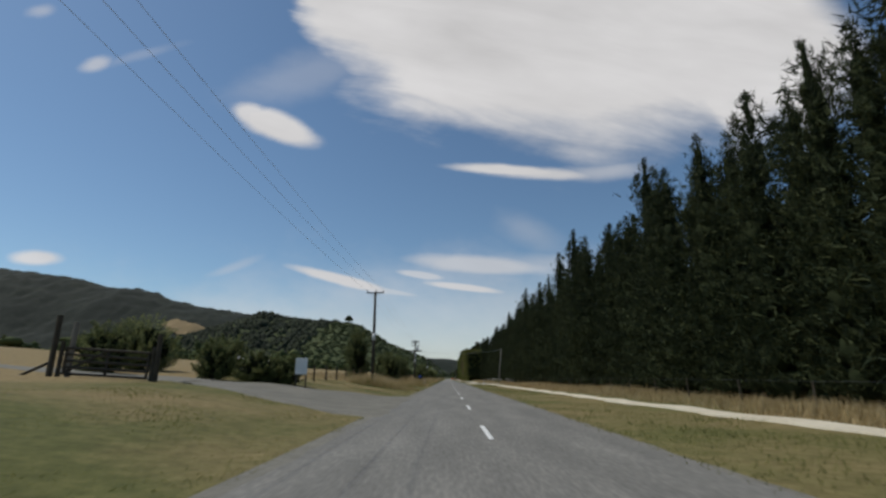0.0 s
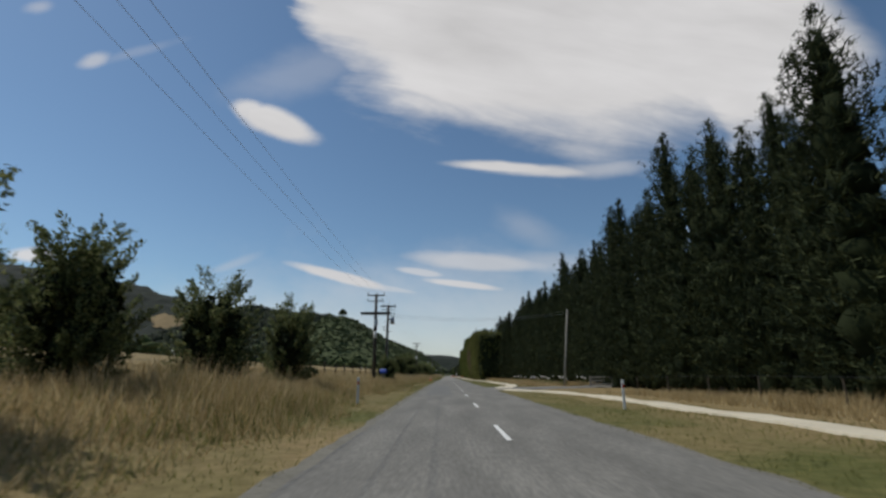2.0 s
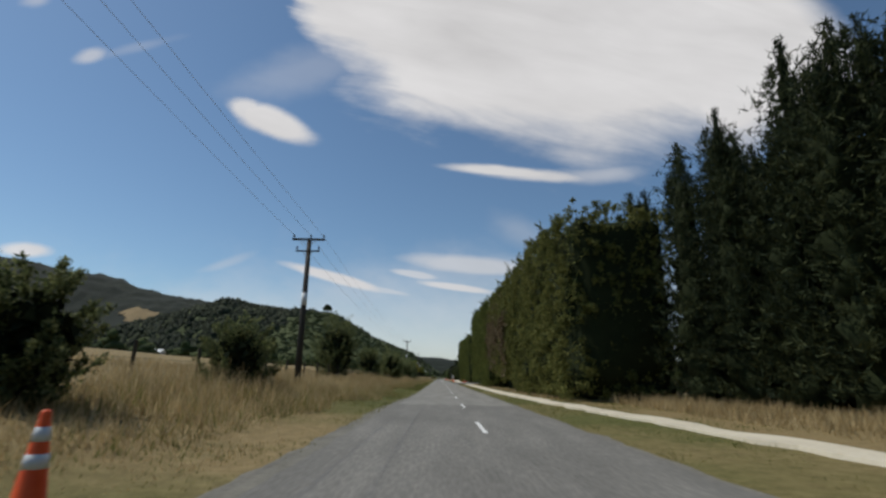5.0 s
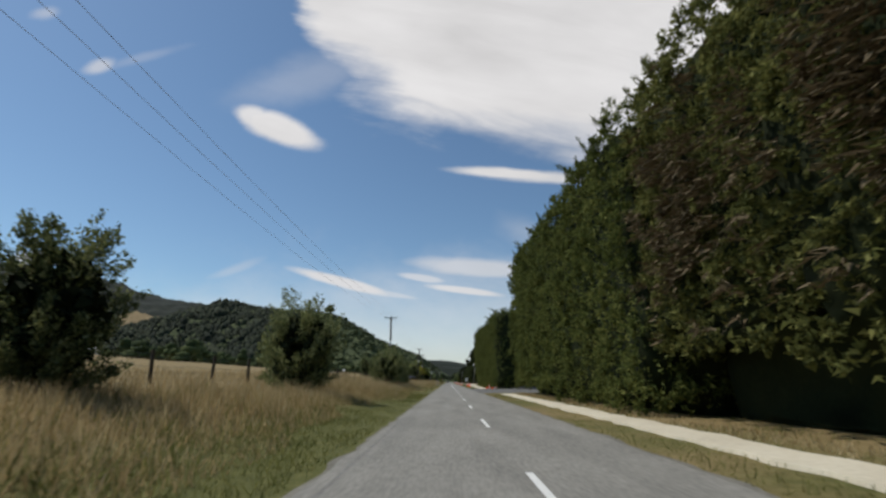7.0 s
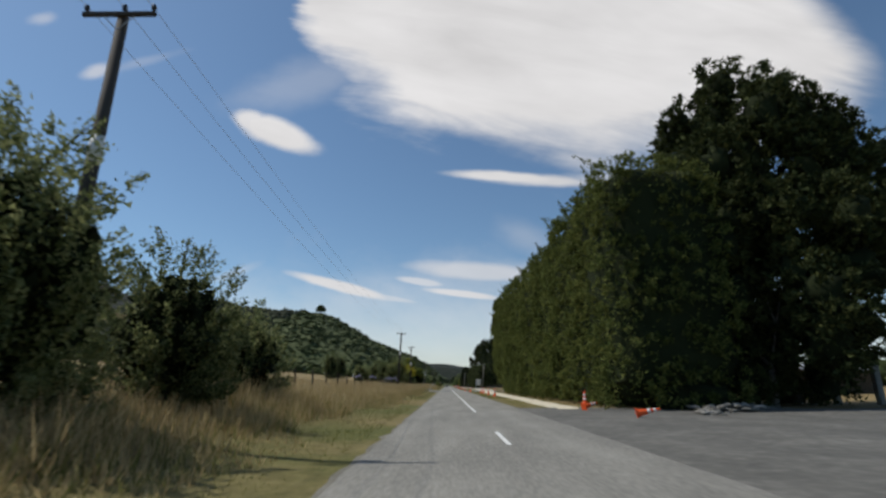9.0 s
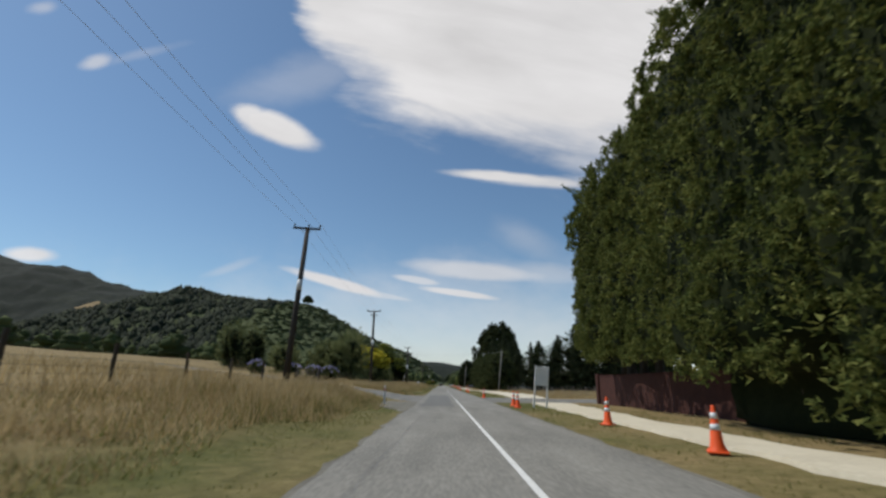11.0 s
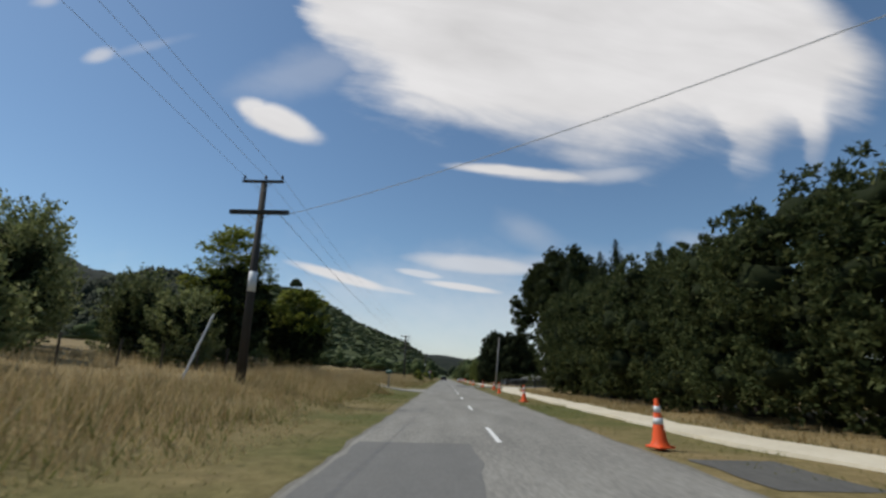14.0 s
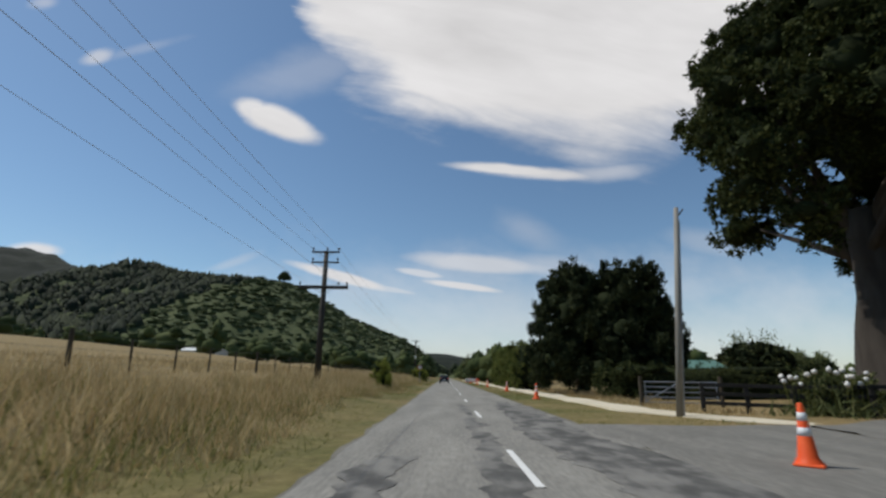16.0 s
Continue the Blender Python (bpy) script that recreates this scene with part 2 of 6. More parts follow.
M_DRY = material("dry_grass", [(0.27, 0.20, 0.095), (0.46, 0.35, 0.18), (0.62, 0.50, 0.29)], 0.25, 5, 0.85, island=0.45, translucent=0.42)
M_GREENGRASS = material("green_grass", [(0.09, 0.105, 0.03), (0.165, 0.175, 0.052), (0.28, 0.26, 0.095)], 0.4, 5, 0.85, island=0.4, translucent=0.42)


def ground_material():
    """Dry pasture, greener near the road's edge and in patches."""
    m = bpy.data.materials.new("pasture")
    m.use_nodes = True
    n, l = m.node_tree.nodes, m.node_tree.links
    b = n["Principled BSDF"]
    b.inputs["Roughness"].default_value, b.inputs["Specular IOR Level"].default_value = 0.95, 0.15
    geo = n.new("ShaderNodeNewGeometry")
    sp = n.new("ShaderNodeSeparateXYZ")
    l.new(geo.outputs["Position"], sp.inputs[0])

    def tex(scale, detail):
        t = n.new("ShaderNodeTexNoise")
        t.inputs["Scale"].default_value, t.inputs["Detail"].default_value, t.inputs["Roughness"].default_value = scale, detail, 0.62
        l.new(geo.outputs["Position"], t.inputs["Vector"])
        return t.outputs[0]

    def calc(op, a, c, clamp=False):
        k = n.new("ShaderNodeMath")
        k.operation, k.use_clamp = op, clamp
        for i, v in enumerate((a, c)):
            if isinstance(v, (int, float)):
                k.inputs[i].default_value = v
            else:
                l.new(v, k.inputs[i])
        return k.outputs[0]

    def ramp(src, cols):
        r = n.new("ShaderNodeValToRGB")
        for i, (p, col) in enumerate(cols):
            el = r.color_ramp.elements[i] if i < 2 else r.color_ramp.elements.new(p)
            el.position, el.color = p, (*col, 1)
        l.new(src, r.inputs[0])
        return r.outputs[0]

    def blend(f, a, c):
        k = n.new("ShaderNodeMix")
        k.data_type = "RGBA"
        l.new(f, k.inputs["Factor"]), l.new(a, k.inputs["A"]), l.new(c, k.inputs["B"])
        return k.outputs["Result"]

    fine = calc("ADD", calc("MULTIPLY", tex(3.0, 8), 0.6), calc("MULTIPLY", tex(22.0, 4), 0.4))
    dry = ramp(fine, [(0.32, (0.15, 0.11, 0.05)), (0.68, (0.33, 0.255, 0.13)), (0.5, (0.235, 0.175, 0.082))])
    green = ramp(fine, [(0.32, (0.055, 0.062, 0.018)), (0.68, (0.175, 0.162, 0.058)), (0.5, (0.105, 0.108, 0.034))])
    # mown verge beside the road
    off = calc("ABSOLUTE", sp.outputs[0], 0)
    verge = calc("SUBTRACT", 1.0, calc("DIVIDE", calc("SUBTRACT", off, calc("ADD", 5.2, calc("MULTIPLY", calc("DIVIDE", calc("SUBTRACT", 50.0, sp.outputs[1]), 6.0, True), 9.0))), 2.5), True)
    patch = calc("MULTIPLY", calc("SUBTRACT", tex(0.11, 4), 0.33), 3.8, True)
    lush = calc("MULTIPLY", calc("DIVIDE", calc("SUBTRACT", 45.0, calc("ABSOLUTE", calc("SUBTRACT", sp.outputs[1], 235.0), 0)), 15.0, True), calc("LESS_THAN", sp.outputs[0], 0.0))
    patch = calc("MAXIMUM", patch, lush)
    col = blend(calc("MULTIPLY", verge, patch), dry, green)
    l.new(col, b.inputs["Base Color"])
    bp = n.new("ShaderNodeBump")
    bp.inputs["Strength"].default_value, bp.inputs["Distance"].default_value = 0.8, 0.05
    l.new(fine, bp.inputs["Height"])
    l.new(bp.outputs[0], b.inputs["Normal"])
    return m


M_GROUND = ground_material()
M_FOREST = material("forest_slope", [(0.014, 0.021, 0.009), (0.030, 0.040, 0.015), (0.060, 0.070, 0.027)], 0.014, 8, 0.95, 0.6, 0.2, fine=0.12, spread=0.4)
M_FARHILL = material("far_ridge", [(0.007, 0.012, 0.008), (0.014, 0.020, 0.014), (0.028, 0.035, 0.022)], 0.006, 8, 0.95, 1.0, 0.08, fine=0.05, spread=0.45)
M_PINEHILL = material("plantation_slope", [(0.012, 0.018, 0.010), (0.022, 0.030, 0.015), (0.038, 0.046, 0.023)], 0.02, 6, 0.95, island=0.5, spread=0.45)
M_YOUNG = material("yellow_green_leaves", [(0.09, 0.11, 0.02), (0.22, 0.25, 0.045), (0.36, 0.37, 0.08)], 0.8, 4, 0.7, island=0.5, translucent=0.25)
M_SCRUB = material("scrub_slope", [(0.038, 0.050, 0.019), (0.066, 0.082, 0.030), (0.105, 0.117, 0.047)], 0.02, 7, 0.95, 0.6, 0.2, fine=0.15, island=0.15, spread=0.6)
M_CLEARING = material("dry_clearing", [(0.20, 0.14, 0.07), (0.30, 0.22, 0.11)], 0.05, 5, 0.95, fine=0.3)
M_WOODS = material("far_woods", [(0.032, 0.045, 0.017), (0.060, 0.080, 0.028), (0.10, 0.115, 0.045)], 0.012, 5, 0.9, island=0.5, translucent=0.1)

# ---------------------------------------------------------------- mesh helpers


def solid(name, verts, faces, mat, parent=None, label="", smooth=False):
    me = bpy.data.meshes.new(name)
    me.from_pydata([tuple(map(float, v)) for v in verts], [], [tuple(map(int, q)) for q in faces])
    me.materials.append(mat)
    if smooth:
        me.shade_smooth()
    ob = new(name, me)
    if parent is not None:
        ob.parent = parent
    if label:
        ob["label"] = label
    return ob


def part(name, bm, mat, parent=None, label="", smooth=False):
    me = bpy.data.meshes.new(name)
    bm.to_mesh(me)
    bm.free()
    me.materials.append(mat)
    if smooth:
        me.shade_smooth()
    ob = new(name, me)
    if parent is not None:
        ob.parent = parent
    if label:
        ob["label"] = label
    return ob


def thing(name, label, category, group="", kind="", at=(0, 0, 0)):
    ob = new(name)
    ob.empty_display_size = 0.3
    ob.matrix_basis = pose(*at)
    return tagged(ob, label, category, group, kind)


def add_box(bm, sx, sy, sz, m=Matrix(), bevel=0.0):
    r = bmesh.ops.create_cube(bm, size=1.0, matrix=m @ Matrix.Diagonal((sx, sy, sz, 1)))
    if bevel:
        edges = list({e for v in r["verts"] for e in v.link_edges})
        bmesh.ops.bevel(bm, geom=edges, offset=bevel, segments=1, affect="EDGES")
    return bm


def box(sx, sy, sz, m=Matrix(), bevel=0.0):
    return add_box(bmesh.new(), sx, sy, sz, m, bevel)


def add_rod(bm, a, b, r0, r1=None, seg=10):
    """A tapered rod from a to b."""
    a, b = Vector(a), Vector(b)
    d = b - a
    m = Matrix.Translation((a + b) / 2) @ d.to_track_quat("Z", "Y").to_matrix().to_4x4()
    bmesh.ops.create_cone(bm, cap_ends=True, segments=seg, radius1=r0, radius2=r0 if r1 is None else r1, depth=d.length, matrix=m)
    return bm


def rod(a, b, r0, r1=None, seg=10):
    return add_rod(bmesh.new(), a, b, r0, r1, seg)


def unit(a):
    return a / np.maximum(np.linalg.norm(a, axis=1, keepdims=True), 1e-9)


def leaves(c, nrm, size, rng, per=3, spread=0.9, slim=0.32, droop=0.0):
    """Pointed leaf blades round the tuft centres c: arrays of verts and triangles."""
    c, nrm, size = np.repeat(c, per, 0), np.repeat(nrm, per, 0), np.repeat(size, per)
    k = len(c)
    d = unit(nrm + spread * rng.normal(size=(k, 3)) + np.array([0, 0, -droop]))
    side = unit(np.cross(d, rng.normal(size=(k, 3))))
    ln = size * rng.uniform(0.6, 1.3, k)
    w = (ln * slim * rng.uniform(0.7, 1.3, k))[:, None]
    root = c - d * (ln * 0.3)[:, None] + rng.normal(size=(k, 3)) * (size * 0.25)[:, None]
    v = np.stack([root + side * w, root - side * w, root + d * ln[:, None]], 1).reshape(-1, 3)
    return v, np.arange(3 * k).reshape(-1, 3)


def sprays(c, nrm, size, rng, per=10, fan=0.8, lift=0.2, slim=0.2):
    """Fans of flat drooping sprays: per blades from each root c, growing along nrm, their faces turned up and out."""
    k0 = len(c)
    axis = unit(nrm + 0.3 * rng.normal(size=(k0, 3)) + np.array([0, 0, lift]))
    lat = unit(np.cross(axis, np.array([0, 0, 1.0])) + 1e-6)
    c, axis, lat, size = np.repeat(c, per, 0), np.repeat(axis, per, 0), np.repeat(lat, per, 0), np.repeat(size, per)
    k = len(c)
    d = unit(axis + lat * rng.uniform(-fan, fan, (k, 1)) + np.array([0, 0, 1.0]) * rng.uniform(-0.75, 0.3, (k, 1)))
    side = unit(np.cross(d, np.array([0, 0, 1.0])) + 0.45 * rng.normal(size=(k, 3)))
    ln = size * rng.uniform(0.55, 1.25, k)
    w = (ln * slim * rng.uniform(0.7, 1.3, k))[:, None]
    root = c + d * (ln * rng.uniform(-0.1, 0.45, k))[:, None] + rng.normal(size=(k, 3)) * (size * 0.12)[:, None]
    v = np.stack([root + side * w, root - side * w, root + d * ln[:, None] * 0.7], 1).reshape(-1, 3)
    return v, np.arange(3 * k).reshape(-1, 3)


def clumps(c, nrm, rng, size=0.4, k=12, leaf=0.3, per=4, slim=0.1, lift=0.35, spread=0.6):
    """Rounded clumps of foliage at c, facing along nrm: k tufts of per blades each, radiating out and up."""
    sz = np.repeat(size * rng.uniform(0.6, 1.35, len(c)), k)
    c, nrm = np.repeat(c, k, 0), np.repeat(nrm, k, 0)
    d = unit(nrm * 0.75 + 0.75 * rng.normal(size=c.shape) + np.array([0, 0, lift]))
    return leaves(c + d * (sz * rng.uniform(0.25, 1.0, len(c)))[:, None], d, np.full(len(c), leaf), rng, per, spread, slim)


ICO = {}


def ico(level):
    if level not in ICO:
        bm = bmesh.new()
        bmesh.ops.create_icosphere(bm, subdivisions=level, radius=1.0)
        bm.verts.ensure_lookup_table()
        ICO[level] = (np.array([v.co[:] for v in bm.verts]), np.array([[v.index for v in q.verts] for q in bm.faces]))
        bm.free()
    return ICO[level]


def join(bits):
    vs, fs, k = [], [], 0
    for v, q in bits:
        vs.append(v), fs.append(q + k)
        k += len(v)
    return np.concatenate(vs), np.concatenate(fs)


def tri_object(name, v, q, mat, parent=None, label="", inner=0, inner_mat=None):
    me = bpy.data.meshes.new(name)
    me.vertices.add(len(v)), me.loops.add(q.size), me.polygons.add(len(q))
    me.vertices.foreach_set("co", np.asarray(v, np.float32).ravel())
    me.loops.foreach_set("vertex_index", np.asarray(q, np.int32).ravel())
    me.polygons.foreach_set("loop_start", np.arange(0, q.size, 3, dtype=np.int32))
    me.update(calc_edges=True)
    me.materials.append(mat)
    # the first inner faces take the dark core colour that imitates crown shade
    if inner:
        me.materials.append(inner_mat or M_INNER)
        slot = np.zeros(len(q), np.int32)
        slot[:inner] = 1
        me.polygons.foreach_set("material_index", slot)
    ob = new(name, me)
    if parent is not None:
        ob.parent = parent
    if label:
        ob["label"] = label
    return ob


def crown_data(lumps, rng, leaf=0.3, density=9.0, per=3, slim=0.32, spread=0.9, core=0.8, level=2, up=0.3, clump=0.0, k_clump=13):
    """Foliage over a set of round lumps (x, y, z, rx, ry, rz), with an uneven inner body coloured dark for shade;
    clump: size of its tufted clumps.
    """
    lumps = np.asarray(lumps, float)
    bits, cs, ns = [], [], []
    iv, iq = ico(level)
    for i, lp in enumerate(lumps):
        r = lp[3:6]
        jig = 1 + 0.26 * rng.normal(size=(len(iv), 1)).clip(-1.6, 1.3)
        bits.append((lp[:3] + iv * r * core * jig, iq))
        area = 4 * math.pi * ((r[0] * r[1]) ** 1.6 + (r[0] * r[2]) ** 1.6 + (r[1] * r[2]) ** 1.6) ** (1 / 1.6) / 3 ** (1 / 1.6)
        k = max(6, int(area * density))
        d = unit(rng.normal(size=(k, 3)))
        p = lp[:3] + d * r * rng.uniform(0.82, 1.08, (k, 1))
        keep = np.ones(k, bool)
        for j, o in enumerate(lumps):
            if j != i and np.all(np.abs(o[:3] - lp[:3]) < o[3:6] + r):
                keep &= (((p - o[:3]) / (o[3:6] * 0.85)) ** 2).sum(1) > 1
        cs.append(p[keep]), ns.append(unit(d / r + np.array([0, 0, up / r.mean()]))[keep])
    cs, ns = np.concatenate(cs), np.concatenate(ns)
    inner = sum(len(b[1]) for b in bits)
    if clump:
        deep = np.repeat(cs - ns * clump * 0.7, 7, 0) + rng.normal(size=(7 * len(cs), 3)) * clump * 0.6
        bits.append(leaves(deep, np.repeat(ns, 7, 0), np.full(len(deep), leaf * 1.25), rng, 1, 1.1, 0.28))
        bits.append(clumps(cs, ns, rng, clump, k_clump, leaf, per, slim, up, spread))
    else:
        bits.append(leaves(cs, ns, np.full(len(cs), leaf), rng, per, spread, slim))
    return (*join(bits), inner)


def feather_crown(w, h, rng, n=80, leaf=0.2, per=100, base=0.05, slim=0.22, tall=0.0, core=0.27, rise=0.8, spike=0.16):
    """An airy crown of n leafy branches that sweep up and out from the stem, round an uneven middle coloured dark to
    imitate shade.
    """
    m = int(38 * w * h) + 350
    heart = unit(rng.normal(size=(m, 3))) * (rng.uniform(0, 1, (m, 1)) ** 0.45) * np.array([w * core * 1.1, w * core * 1.1, h * 0.34]) + np.array([0, 0, h * 0.40])
    bits = [leaves(heart, unit(rng.normal(size=(m, 3))), np.full(m, 0.07 * w + 0.08), rng, 1, 0.5, 0.42)]
    inner = len(bits[0][1])
    f = rng.uniform(base, 1.0, n)
    a = rng.uniform(0, 6.283, n)
    ring = w / 2 * np.sqrt(np.maximum(0.04, 1 - ((f - 0.4) / 0.66) ** 2)) * (1 - tall * f) * rng.uniform(0.68, 1.02, n)
    tip = np.stack([np.cos(a) * ring, np.sin(a) * ring, h * f * rng.uniform(1 - spike, 1 + spike * 0.5, n)], 1)
    root = np.stack([tip[:, 0] * 0.12, tip[:, 1] * 0.12, np.maximum(0.04 * h, tip[:, 2] - rise * ring - 0.1 * h)], 1)
    ln = np.linalg.norm(tip - root, axis=1)
    count = np.maximum(20, (per * ln / ln.mean()).astype(int))
    i = np.repeat(np.arange(n), count)
    k = len(i)
    t = rng.uniform(0.15, 1.0, k) ** 0.8
    d = unit(tip - root)
    c = root[i] + (tip - root)[i] * t[:, None] + np.array([0, 0, 1.0]) * ((t ** 2 - t) * 0.25 * ln[i])[:, None]
    c += unit(rng.normal(size=(k, 3))) * (w * (0.02 + 0.085 * (1.05 - t)) * rng.uniform(0.1, 1.3, k))[:, None]
    v, q = leaves(c, unit(d[i] * 0.7 + np.array([0, 0, 0.25])), np.full(k, leaf), rng, 1, 0.75, slim)
    bits.append((v, q))
    return (*join(bits), inner), root, tip


def pine_crown(h, rmax, rng, whorl=0.72, limbs=8, tuft=8, blades=6, needle=0.52, slim=0.085, low=0.04, lean=0.0, power=2.0, flat=0.0):
    """Needle crown of a pine: whorls of upswept boughs ending in tufts, candle tips on top, and an inner column
    coloured dark in place of shade.
    """
    iv, iq = ico(2)
    bits, cs, ns, sz, z, last = [], [], [], [], h * low, -9.0
    while z < h * 0.97:
        f = z / h
        r = rmax * (1 - f ** power) ** 0.85 * (0.85 + 0.15 * min(1, f / 0.2)) + 0.15
        if z - last > 1.3:
            last = z
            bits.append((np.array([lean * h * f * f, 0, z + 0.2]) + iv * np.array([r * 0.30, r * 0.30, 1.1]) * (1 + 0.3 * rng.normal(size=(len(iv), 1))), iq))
        k = limbs if r > 1.2 else 5 if r > 0.6 else 3
        a0 = rng.uniform(0, 6.28)
        for j in range(k):
            a = a0 + 6.283 * j / k + rng.normal() * 0.3
            ln = r * rng.uniform(0.62, 1.2)
            up = ln * rng.uniform(0.1, 0.42) * (1 - flat)
            t = np.linspace(0.3, 1.0, max(2, int(round(tuft * ln / rmax)) + 1))
            p = np.stack([np.cos(a) * ln * t + lean * h * f * f, np.sin(a) * ln * t, z + up * t ** 1.7], 1)
            cs.append(p + rng.normal(size=p.shape) * 0.13)
            ns.append(np.stack([np.cos(a) + 0 * t, np.sin(a) + 0 * t, 0.25 + 0.9 * t * (1 - flat)], 1))
            sz.append(needle * (1.1 - 0.3 * t))
        z += whorl * rng.uniform(0.75, 1.25)
    for dx, dy, g in ((0, 0, 1.0), (rng.normal() * 0.35, rng.normal() * 0.35, 0.93), (rng.normal() * 0.6, rng.normal() * 0.6, 0.88)):
        t = np.linspace(-2.4, 0.9, 16)
        p = np.stack([dx + 0.05 * np.sin(5 * t) + lean * h, dy + 0.05 * np.cos(7 * t), h * g + t], 1)
        for _ in range(4):
            cs.append(p + rng.normal(size=p.shape) * (0.26 - 0.2 * t / 0.9)[:, None].clip(0.04) * np.array([1, 1, 0.3]))
            ns.append(rng.normal(size=p.shape) * 0.45 + np.array([0, 0, 1.0]))
            sz.append(np.full(len(t), needle * 0.8))
    cs, ns, sz = np.concatenate(cs), unit(np.concatenate(ns)), np.concatenate(sz)
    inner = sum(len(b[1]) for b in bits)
    bits.append(leaves(cs, ns, sz, rng, blades, 0.6, slim))
    return (*join(bits), inner)


def height(x, y):
    """Height of the land beside the road, away from the hills."""
    x, y = np.asarray(x, float), np.asarray(y, float)
    left = np.interp(-x, [0, 3.4, 5, 8, 12, 30, 70, 150, 400, 3000], [-0.03, -0.03, 0.03, 0.5, 1.1, 2.6, 6.0, 9.5, 14, 14]) * np.interp(y, [0, 30, 50, 460, 500], [0.85, 0.85, 1.0, 1.0, 1.12])
    right = np.interp(x, [0, 3.0, 5, 12, 40, 200, 3000], [-0.03, -0.03, -0.02, 0.0, 0.3, 0.5, 0.5])
    roll_ = 0.10 * np.sin(x * 0.21 + y * 0.13) * np.clip((np.abs(x) - 8) / 20, 0, 1) + 0.03 * np.sin(y * 0.9 + x) * np.clip((np.abs(x) - 4) / 3, 0, 1)
    return np.where(x < 0, left, right) + roll_

M_CONE = material("cone_orange", [(0.75, 0.075, 0.012), (0.88, 0.13, 0.03)], 4, 4, 0.5)
M_REFLECT = material("reflective_band", [(0.62, 0.62, 0.62), (0.8, 0.8, 0.8)], 6, 4, 0.35)
M_BLACK = material("black_stained_timber", [(0.012, 0.012, 0.011), (0.035, 0.033, 0.03)], 3, 5, 0.8, fine=20)
M_TIMBER = material("grey_timber", [(0.13, 0.115, 0.095), (0.28, 0.255, 0.215)], 2, 6, 0.9, 0.004, 30, fine=12)
M_POST = material("dark_fence_post", [(0.035, 0.028, 0.02), (0.09, 0.075, 0.055)], 2, 6, 0.9, 0.004, 30, fine=12)
M_CONCRETE = material("old_concrete", [(0.16, 0.155, 0.14), (0.33, 0.32, 0.29)], 2.5, 7, 0.9, 0.006, 30, fine=14)
# red lowered below the brick's own tone to imitate tree shade
M_BRICK = material("shade_darkened_brick", [(0.03, 0.012, 0.010), (0.085, 0.030, 0.022)], 2.5, 6, 0.9, 0.01, 14, fine=9)
M_BLUE = material("blue_enamel", [(0.012, 0.04, 0.25), (0.025, 0.08, 0.42)], 5, 4, 0.4)
M_GREENBOX = material("green_enamel", [(0.012, 0.05, 0.035), (0.03, 0.10, 0.075)], 5, 4, 0.45)
M_RED = material("red_reflector", [(0.4, 0.02, 0.015), (0.5, 0.03, 0.02)], 8, 3, 0.3)
M_PURPLE = material("mauve_flowers", [(0.10, 0.09, 0.20), (0.20, 0.18, 0.34), (0.33, 0.30, 0.46)], 3, 4, 0.7, island=0.6)
M_PETAL = material("white_flowers", [(0.55, 0.53, 0.5), (0.8, 0.79, 0.77)], 4, 4, 0.7, island=0.4)
M_ROOFGREEN = material("green_iron_roof", [(0.055, 0.15, 0.115), (0.10, 0.22, 0.17)], 1.5, 4, 0.5)
M_ROOFGREY = material("grey_iron_roof", [(0.2, 0.21, 0.22), (0.36, 0.37, 0.38)], 1.5, 4, 0.5)
M_WALL = material("cream_weatherboard", [(0.5, 0.49, 0.45), (0.68, 0.67, 0.62)], 1.2, 5, 0.75)
M_GLASSDARK = material("dark_window", [(0.015, 0.018, 0.022), (0.04, 0.045, 0.05)], 1, 3, 0.1)
M_CARPAINT = material("dark_car_paint", [(0.010, 0.011, 0.013), (0.02, 0.021, 0.024)], 2, 3, 0.25)
M_TYRE = material("tyre_rubber", [(0.012, 0.012, 0.012), (0.025, 0.025, 0.025)], 9, 3, 0.85)
M_LAMPRED = material("tail_lamp", [(0.25, 0.01, 0.008), (0.35, 0.02, 0.015)], 9, 3, 0.3)
M_STONE = material("rubble_stone", [(0.11, 0.105, 0.092), (0.21, 0.2, 0.178), (0.32, 0.305, 0.275)], 1.5, 6, 0.95, 0.02, 10, island=0.6)
M_DEAD = material("bleached_dead_wood", [(0.12, 0.11, 0.1), (0.27, 0.255, 0.235)], 2, 5, 0.9, 0.01, 15)
M_WIRE = material("line_wire", [(0.36, 0.37, 0.38), (0.48, 0.49, 0.5)], 1, 2, 0.6)
M_BROWN = material("browned_sprays", [(0.07, 0.05, 0.025), (0.14, 0.105, 0.06), (0.20, 0.16, 0.10)], 0.7, 4, 0.85, island=0.5, translucent=0.1)
M_PALM = material("cabbage_tree_leaves", [(0.06, 0.09, 0.025), (0.16, 0.19, 0.06)], 2, 4, 0.6, island=0.6, translucent=0.2)

# ---------------------------------------------------------------- land
gx = np.unique(np.concatenate([np.linspace(-3000, -400, 14), np.linspace(-400, -60, 30), np.linspace(-60, -14, 30), np.linspace(-14, 16, 61), np.linspace(16, 60, 20), np.linspace(60, 400, 16), np.linspace(400, 3000, 10)]))
gy = np.unique(np.concatenate([np.linspace(-800, -40, 12), np.linspace(-40, 680, 181), np.linspace(680, 1200, 60), np.linspace(1200, 4500, 24)]))
GX, GY = np.meshgrid(gx, gy)
gv = np.stack([GX, GY, height(GX, GY)], 2).reshape(-1, 3)
nx = len(gx)
gi = (np.arange(len(gy) - 1)[:, None] * nx + np.arange(nx - 1)[None]).ravel()
